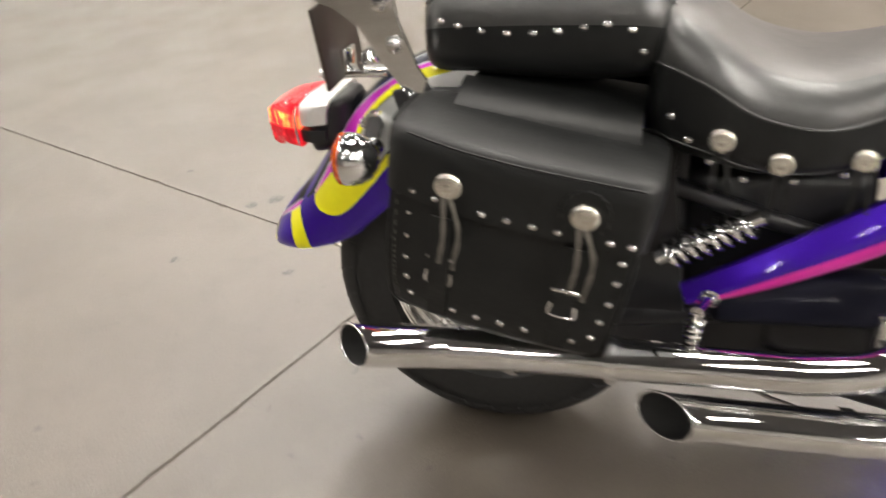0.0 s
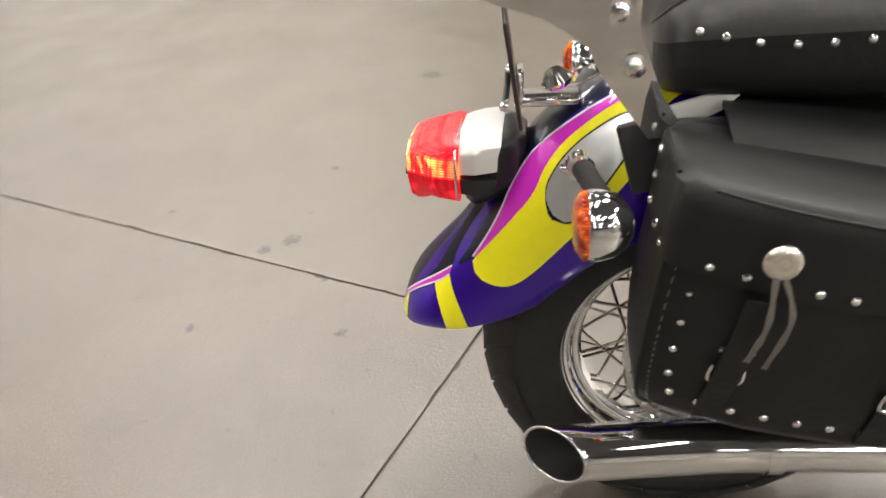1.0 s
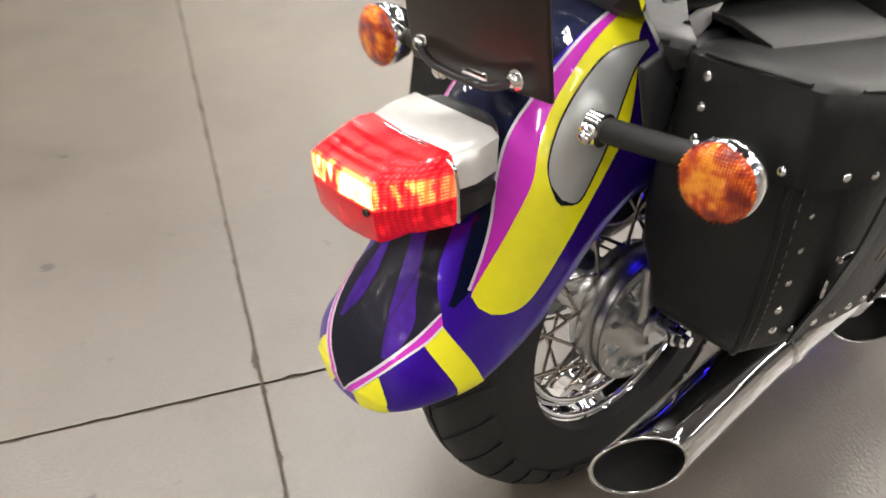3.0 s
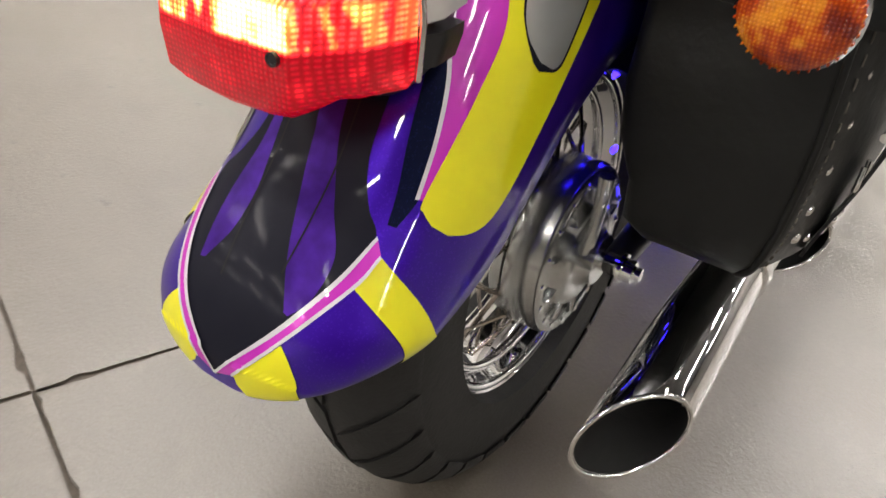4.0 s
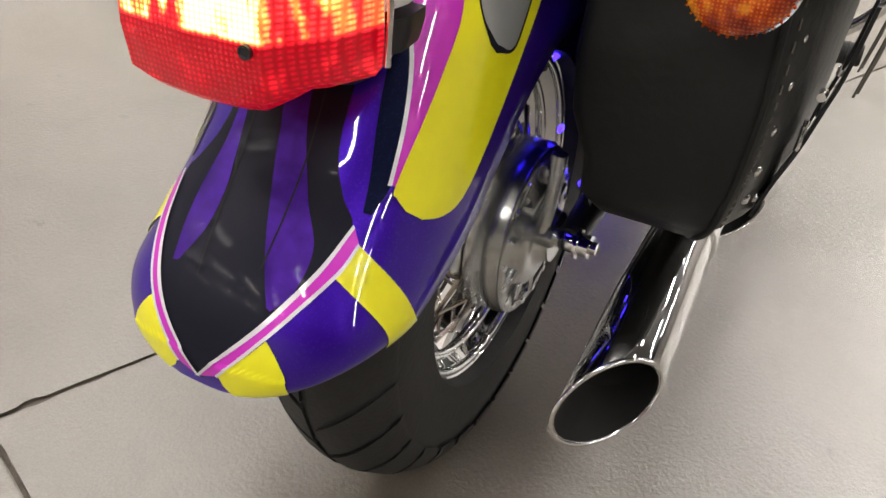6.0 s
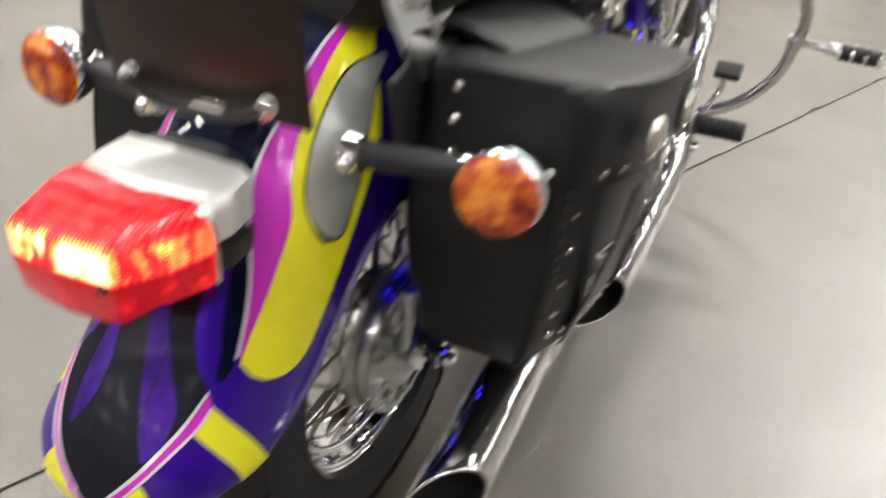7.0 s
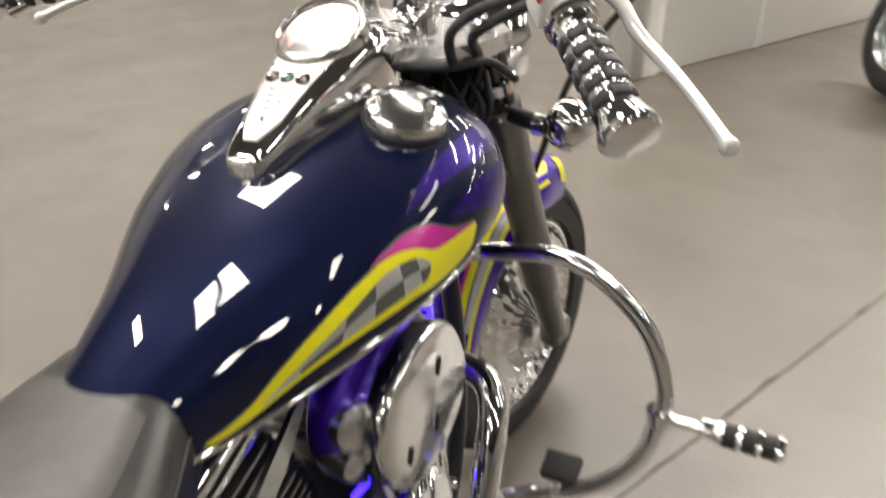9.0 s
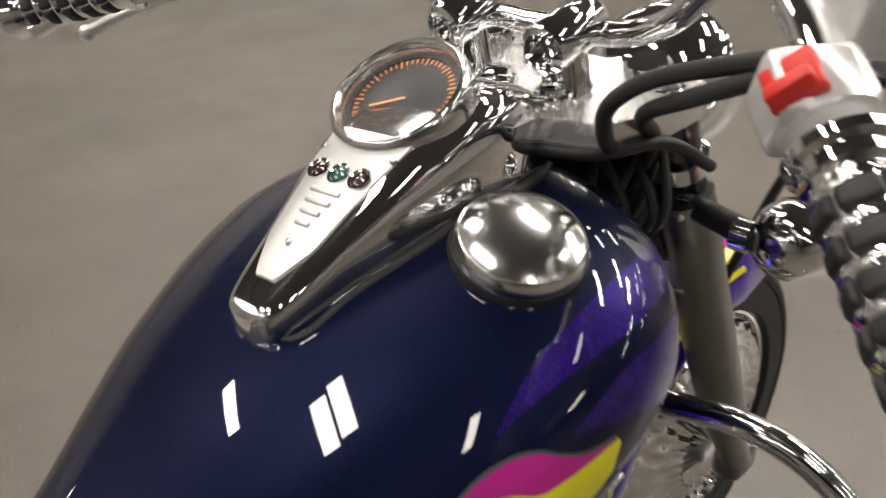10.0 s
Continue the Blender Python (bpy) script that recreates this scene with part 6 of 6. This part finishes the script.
# ----- highway bar, pegs, pedal -----
bm = bmesh.new()
HB = [(0.10, 1.372, 0.672), (0.15, 1.385, 0.676), (0.251, 1.388, 0.686), (0.33, 1.388, 0.661), (0.409, 1.388, 0.584), (0.445, 1.388, 0.479), (0.437, 1.386, 0.42), (0.41, 1.384, 0.325), (0.328, 1.38, 0.234), (0.186, 1.36, 0.178), (0.11, 1.30, 0.175)]
tube(bm, HB, 0.0155, 16, 90)
tube(bm, [(-x, y, z) for x, y, z in HB], 0.0155, 16, 90)
hwbar = part("highway_bar", bm, CHROME, bike, "chrome engine guard bar with highway pegs")
for sx in (1, -1):
    bm = bmesh.new()
    tube(bm, [(sx * 0.43, 1.386, 0.42), (sx * 0.52, 1.386, 0.416)], 0.009, 12)
    lathe(bm, [(0.021, -0.014), (0.0215, 0.014)], (sx * 0.437, 1.386, 0.42), (0, 0, 1), 20)
    lathe(bm, [(0.012, 0.0), (0.017, 0.004), (0.017, 0.03), (0.013, 0.034)], (sx * 0.505, 1.386, 0.417), (sx, 0, -0.03), 18)
    peg = part("highway_peg", bm, CHROME, hwbar, "chrome and rubber highway peg")
    bm = bmesh.new()
    lathe(bm, [(0.018, 0.0), (0.0195, 0.002), (0.0195, 0.086), (0.018, 0.088)], (sx * 0.538, 1.386, 0.414), (sx, 0, -0.03), 20)
    part("peg_rubber", bm, RUBBER, hwbar, "black ribbed peg rubber")
    for q in (0.0, 0.03, 0.06):
        bm = bmesh.new()
        lathe(bm, [(0.018, -0.005), (0.0215, -0.004), (0.0215, 0.004), (0.018, 0.005)], (sx * (0.538 + q), 1.386, 0.414 - 0.03 * q), (sx, 0, -0.03), 20)
        part("peg_ring", bm, CHROME, hwbar)
    bm = bmesh.new()
    lathe(bm, [(0.018, -0.006), (0.0215, -0.004), (0.0215, 0.006), (0.017, 0.010), (0.0003, 0.011)], (sx * 0.628, 1.386, 0.411), (sx, 0, -0.03), 20)
    part("peg_cap", bm, CHROME, hwbar, "chrome peg end cap")
    bm = bmesh.new()
    tube(bm, [(sx * 0.12, 1.17, 0.255), (sx * 0.245, 1.172, 0.248)], 0.012, 10)
    rbox(bm, (0.05, 0.06, 0.07), pose(sx * 0.225, 1.172, 0.25), 0.012, 3)
    fp = part("footpeg", bm, BLACK, bike, "rubber-covered rider footpeg")
    bm = bmesh.new()
    lathe(bm, [(0.02, 0.0), (0.024, 0.003), (0.024, 0.132), (0.021, 0.137)], (sx * 0.248, 1.172, 0.248), (sx, 0, 0), 20)
    part("peg_rubber", bm, RUBBER, fp, "black peg rubber")
    bm = bmesh.new()
    for k in range(9):
        lathe(bm, [(0.0238, -0.003), (0.0255, -0.002), (0.0255, 0.002), (0.0238, 0.003)], (sx * (0.262 + k * 0.013), 1.172, 0.248), (sx, 0, 0), 20)
    part("rubber_ribs", bm, RUBBER, fp)
bm = bmesh.new()
tube(bm, [(0.22, 1.14, 0.225), (0.26, 1.20, 0.235), (0.295, 1.255, 0.30), (0.306, 1.268, 0.345)], 0.007, 10)
lathe(bm, [(0.012, -0.02), (0.012, 0.02)], (0.27, 1.13, 0.205), (1, 0.2, 0), 12)
pedal = part("brake_pedal", bm, CHROME, bike, "foot brake pedal with black rubber pad")
bm = bmesh.new()
rbox(bm, (0.062, 0.05, 0.02), pose(0.308, 1.272, 0.356, 25), 0.006, 3)
part("pad", bm, RUBBER, pedal, "black rubber pedal pad")

# ----- side stand -----
bm = bmesh.new()
tube(bm, [(-0.12, 0.95, 0.20), (-0.20, 0.99, 0.10), (-0.275, 1.02, -0.012)], 0.011, 10)
rbox(bm, (0.05, 0.04, 0.012), pose(-0.285, 1.02, -0.014, 0, LEAN, 0), 0.004, 2)
part("side_stand", bm, CHROME, bike, "chrome side stand, folded out")

# ----- blue accent LEDs -----
for p, size in (((0.06, 0.15, 0.50), (0.004, 0.12, 0.01)), ((0.075, 0.80, 0.70), (0.006, 0.06, 0.008)), ((0.06, 0.98, 0.735), (0.006, 0.03, 0.008)), ((0.10, 0.68, 0.44), (0.01, 0.05, 0.008)),
                ((0.075, 1.28, 0.62), (0.008, 0.01, 0.10)), ((0.10, 1.0, 0.46), (0.01, 0.04, 0.008)), ((0.0, 0.86, 0.185), (0.02, 0.22, 0.006)), ((-0.075, 0.85, 0.70), (0.006, 0.12, 0.01)),
                ((0.112, 0.12, 0.345), (0.005, 0.04, 0.006)), ((0.09, 0.06, 0.43), (0.005, 0.012, 0.008)), ((0.085, 0.0, 0.565), (0.005, 0.05, 0.006))):
    bm = bmesh.new()
    rbox(bm, size, Matrix.Translation(p), 0.0015, 1)
    part("accent_led", bm, BLUELED, bike, "glowing blue LED strip")



# ---------- room ----------
# two saw joints cross behind the machine; the slabs are laid along them
CROSS = Vector((-0.441, -0.363, 0)) * SIZE
YAW = -21.3


def concrete():
    m = bpy.data.materials.new("worn_concrete")
    m.use_nodes = True
    nt = m.node_tree
    b = nt.nodes["Principled BSDF"]
    co = nt.nodes.new("ShaderNodeTexCoord")

    def noise_tex(scale, detail=6, rough=0.55):
        n = nt.nodes.new("ShaderNodeTexNoise")
        n.inputs["Scale"].default_value, n.inputs["Detail"].default_value, n.inputs["Roughness"].default_value = scale, detail, rough
        nt.links.new(co.outputs["Object"], n.inputs["Vector"])
        return n.outputs["Fac"]

    def mapped(v, a, c, lo, hi):
        r = nt.nodes.new("ShaderNodeMapRange")
        for k, q in zip(("From Min", "From Max", "To Min", "To Max"), (a, c, lo, hi)):
            r.inputs[k].default_value = q
        nt.links.new(v, r.inputs["Value"])
        return r.outputs[0]

    def mix(f, a, c):
        x = nt.nodes.new("ShaderNodeMix")
        x.data_type = "RGBA"
        nt.links.new(f, x.inputs[0])
        for s, q in ((6, a), (7, c)):
            if isinstance(q, tuple):
                x.inputs[s].default_value = (*q, 1)
            else:
                nt.links.new(q, x.inputs[s])
        return x.outputs[2]
    broad = mapped(noise_tex(0.8, 5), 0.3, 0.7, 0, 1)
    c0 = mix(broad, (0.068, 0.057, 0.042), (0.127, 0.106, 0.082))
    smudge = mapped(noise_tex(2.2, 3, 0.5), 0.42, 0.78, 0, 0.5)
    c0 = mix(smudge, c0, (0.065, 0.052, 0.039))
    wipe = mapped(noise_tex(4.1, 3, 0.5), 0.5, 0.85, 0, 0.35)
    c1 = mix(wipe, c0, (0.129, 0.109, 0.086))
    fine = mapped(noise_tex(90, 8, 0.7), 0.35, 0.7, 0, 0.5)
    c2 = mix(fine, c1, (0.065, 0.053, 0.041))
    speckle = mapped(noise_tex(320, 4, 0.8), 0.42, 0.64, 0, 0.5)
    c2 = mix(speckle, c2, (0.14, 0.122, 0.104))
    spots = mapped(noise_tex(6.5, 2, 0.5), 0.52, 0.85, 0, 0.35)
    c3 = mix(spots, c2, (0.039, 0.031, 0.024))
    dots = mapped(noise_tex(23, 3, 0.5), 0.69, 0.74, 0, 0.55)
    c4 = mix(dots, c3, (0.029, 0.023, 0.018))
    pale = mapped(noise_tex(12, 2, 0.5), 0.55, 0.9, 0, 0.4)
    c5 = mix(pale, c4, (0.135, 0.115, 0.089))
    # pale crumbled edges along the saw joints
    parts = nt.nodes.new("ShaderNodeSeparateXYZ")
    nt.links.new(co.outputs["Object"], parts.inputs[0])
    chips = mapped(noise_tex(46, 7, 0.7), 0.5, 0.66, 0, 0.6)
    for k in (0, 1):
        away = nt.nodes.new("ShaderNodeMath")
        away.operation = "ABSOLUTE"
        nt.links.new(parts.outputs[k], away.inputs[0])
        near = nt.nodes.new("ShaderNodeMath")
        near.operation = "MULTIPLY"
        nt.links.new(mapped(away.outputs[0], 0.006, 0.032, 1, 0), near.inputs[0])
        nt.links.new(chips, near.inputs[1])
        c5 = mix(near.outputs[0], c5, (0.148, 0.127, 0.101))
    # oil drips with ragged edges
    wobble = noise_tex(60, 5, 0.7)
    turn = Matrix.Rotation(radians(-YAW), 4, "Z")
    for (x, y), r in (((-0.386, -0.711), 0.02), ((-0.783, -0.936), 0.032), ((-0.405, -1.089), 0.018), ((-1.93, -0.68), 0.05), ((-0.74, -1.0), 0.024), ((-0.60, -0.80), 0.012), ((-1.2, -0.9), 0.016), ((-1.05, -0.55), 0.02), ((-1.5, -0.35), 0.015), ((-0.95, -1.35), 0.014)):
        q = turn @ (Vector((x, y, 0)) * SIZE - CROSS)
        dist = nt.nodes.new("ShaderNodeVectorMath")
        dist.operation = "DISTANCE"
        nt.links.new(co.outputs["Object"], dist.inputs[0])
        dist.inputs[1].default_value = q
        rag = nt.nodes.new("ShaderNodeMath")
        rag.operation = "MULTIPLY_ADD"
        nt.links.new(wobble, rag.inputs[0])
        rag.inputs[1].default_value = r * 2.6
        nt.links.new(dist.outputs["Value"], rag.inputs[2])
        c5 = mix(mapped(rag.outputs[0], r * 1.75, r * 2.1, 0.97, 0.0), c5, (0.021, 0.015, 0.012))
    nt.links.new(c5, b.inputs["Base Color"])
    nt.links.new(mapped(noise_tex(3.0, 6), 0.3, 0.7, 0.33, 0.46), b.inputs["Roughness"])
    b.inputs["IOR"].default_value, b.inputs["Specular IOR Level"].default_value = 1.6, 0.8
    bp = nt.nodes.new("ShaderNodeBump")
    bp.inputs["Strength"].default_value, bp.inputs["Distance"].default_value = 0.6, 0.002
    nt.links.new(noise_tex(150, 4, 0.65), bp.inputs["Height"])
    nt.links.new(bp.outputs[0], b.inputs["Normal"])
    return m


CONCRETE = concrete()
JOINT = material("dirt_filled_joint", (0.075, 0.062, 0.05), 0.9, vary=0.5, grain=60, bump=0.5)
bm = bmesh.new()
rbox(bm, (44, 44, 0.2), pose(0, 0, -0.104), 0.01, 1)
floor = part("floor", bm, JOINT)
floor.matrix_world = Matrix.Translation(CROSS) @ pose(0, 0, 0, 0, 0, YAW)
tagged(floor, "worn grey concrete warehouse floor with crossing saw joints", "floor", kind="structure")
rnd = random.Random(5)
for ax, ay in ((1, 1), (1, -1), (-1, 1), (-1, -1)):
    n = 260
    far = 21.0

    def edge(k, seed):
        s = far * (k / n) ** 1.7
        return s, 0.0030 + 0.0016 * noise.noise(Vector((s * 9, seed, 0.5))) + max(0, noise.noise(Vector((s * 31, seed, 7.7))) - 0.25) * 0.018
    A = [edge(k, ax * 3.1 + ay) for k in range(n + 1)]
    B = [edge(k, ax * 1.7 + ay * 5) for k in range(n + 1)]
    outline = [(ax * s, ay * g) for s, g in A] + [(ax * far, ay * far)] + [(ax * g, ay * s) for s, g in B[:0:-1]]
    bm = bmesh.new()
    top = [bm.verts.new((x, y, 0.0)) for x, y in outline]
    low = [bm.verts.new((x, y, -0.006)) for x, y in outline]
    bm.faces.new(top)
    for k in range(len(top)):
        bm.faces.new((top[k], top[(k + 1) % len(top)], low[(k + 1) % len(top)], low[k]))
    slab = part("slab", bm, CONCRETE, floor, "concrete slab")
    for p in slab.data.polygons:
        p.use_smooth = False

# walls, ceiling
def wall(name, size, m, mat, label):
    bm = bmesh.new()
    rbox(bm, size, None, 0.01, 1)
    o = part(name, bm, mat)
    o.matrix_world = m
    return tagged(o, label, "wall", kind="structure")


wall("wall_north", (27.4, 0.2, 5.3), pose(0, 14.1, 2.6), GREYWALL, "grey painted warehouse wall")
wall("wall_south", (27.4, 0.2, 5.3), pose(0, -11.5, 2.6), GREYWALL, "grey painted warehouse wall")
wall("wall_east", (0.2, 25.4, 5.3), pose(13.6, 1.3, 2.6), GREYWALL, "grey painted warehouse wall")
wall("wall_west", (0.2, 25.4, 5.3), pose(-13.6, 1.3, 2.6), GREYWALL, "grey painted warehouse wall")
bm = bmesh.new()
rbox(bm, (27.6, 26, 0.15), pose(0, 1.3, CEILING_Z + 0.12), 0.01, 1)
for x in np.arange(-13, 13.1, 1.0):
    rbox(bm, (0.12, 25, 0.16), pose(float(x) + 0.25, 1.3, CEILING_Z + 0.06), 0.01, 1)
ceiling = part("ceiling", bm, CEIL)
tagged(ceiling, "dark steel roof deck with joists", "ceiling", kind="structure")
# white partition wall ahead of the machine
CORNER = Matrix.Translation(Vector((-0.50, 4.665, 0)) * SIZE) @ pose(0, 0, 0, 0, 0, 63.5)
wall("wall_partition", (3.4, 0.12, 2.6), CORNER @ pose(1.7, 0.06, 1.3), WHITEWALL, "white painted partition wall")
wall("wall_partition_end", (0.1, 0.16, 2.6), CORNER @ pose(-0.052, 0.06, 1.3), GREYWALL, "grey steel end post of the partition")
for x in (0.06, 0.93):
    bm = bmesh.new()
    rbox(bm, (0.115 if x < 0.5 else 0.02, 0.012, 2.6), None, 0.004, 2)
    strip = part("trim", bm, WHITEWALL)
    strip.matrix_world = CORNER @ pose(x, -0.006, 1.3)
    tagged(strip, "white painted trim strip on the partition", "trim", kind="structure")
for fx, fy, fl, fw, share in FIXTURES:
    fixture = thing("ceiling_light", "white rectangular ceiling light fixture, switched on", "ceiling light", pose(fx, fy, CEILING_Z - 0.06, 0, 0, BAY), "ceiling lights")
    bm = bmesh.new()
    rbox(bm, (fl + 0.06, fw + 0.04, 0.05), None, 0.01, 2)
    part("frame", bm, WHITEWALL, fixture)
case, glow = bmesh.new(), bmesh.new()
rbox(case, (1.71, 0.18, 0.05), None, 0.01, 2)
rbox(glow, (1.65, 0.13, 0.012), pose(0, 0, -0.029), 0.004, 1)
first = None
for fx, fy in FAR_FIXTURES:
    m = pose(fx, fy, CEILING_Z - 0.06, 0, 0, BAY)
    fixture = thing("ceiling_light", "white rectangular ceiling light fixture, switched on", "ceiling light", m, "ceiling lights")
    if first is None:
        first = part("frame", case, WHITEWALL, fixture), part("diffuser", glow, TUBES, fixture, "glowing white diffuser")
    else:
        for name, source in zip(("frame", "diffuser"), first):
            again(name, source, Matrix.Identity(4), fixture)

# wheel of another motorcycle parked by the partition
other = thing("parked_motorcycle", "black cast front wheel of another parked motorcycle", "motorcycle", Matrix.Translation(Vector((0.68, 4.90, 0)) * SIZE) @ pose(0, 0, 0.012, 0, 0, 33) @ pose(0, 0, 0, 0, 15, 0))
bm = bmesh.new()
R0, W0 = 0.31, 0.065
prof = [(0.205 + (R0 - 0.205) * math.sin(math.pi * k / 16) ** 0.6, -W0 * math.cos(math.pi * k / 16)) for k in range(17)]
loft(bm, [[(h, r * math.cos(2 * math.pi * j / 64), R0 + r * math.sin(2 * math.pi * j / 64)) for r, h in prof] for j in range(64)], loop=True)
ow = part("tyre", bm, RUBBER, other, "black rubber tyre")
bm = bmesh.new()
prof = [(0.215, -0.045), (0.20, -0.05), (0.19, -0.04), (0.19, 0.04), (0.20, 0.05), (0.215, 0.045)]
loft(bm, [[(h, r * math.cos(2 * math.pi * j / 64), R0 + r * math.sin(2 * math.pi * j / 64)) for r, h in prof] for j in range(64)], loop=True)
part("rim", bm, SATIN, other, "silver rim edge")
for k in range(6):
    bm = bmesh.new()
    a = 2 * math.pi * k / 6 + 0.2
    tube(bm, [(0, 0.03 * math.cos(a), R0 + 0.03 * math.sin(a)), (0, 0.195 * math.cos(a), R0 + 0.195 * math.sin(a))], [0.022, 0.014], 10)
    part("cast_spoke", bm, BLACK, other)
bm = bmesh.new()
lathe(bm, [(0.04, -0.06), (0.05, -0.05), (0.05, 0.05), (0.04, 0.06)], (0, 0, R0), (1, 0, 0), 24)
part("hub", bm, SATIN, other)
for sx in (1, -1):
    bm = bmesh.new()
    tube(bm, [(sx * 0.09, 0.0, R0), (sx * 0.095, 0.18, R0 + 0.45)], 0.026, 14)
    part("fork_leg", bm, BLACK, other)
bm = bmesh.new()
prof = [(R0 + 0.03, -0.07), (R0 + 0.05, -0.03), (R0 + 0.055, 0.0), (R0 + 0.05, 0.03), (R0 + 0.03, 0.07), (R0 + 0.025, 0.065), (R0 + 0.045, 0.0), (R0 + 0.025, -0.065)]
loft(bm, [[(h, r * math.cos(a), R0 + r * math.sin(a)) for r, h in prof] for a in np.linspace(radians(40), radians(165), 30)])
part("fender", bm, BLACK, other)
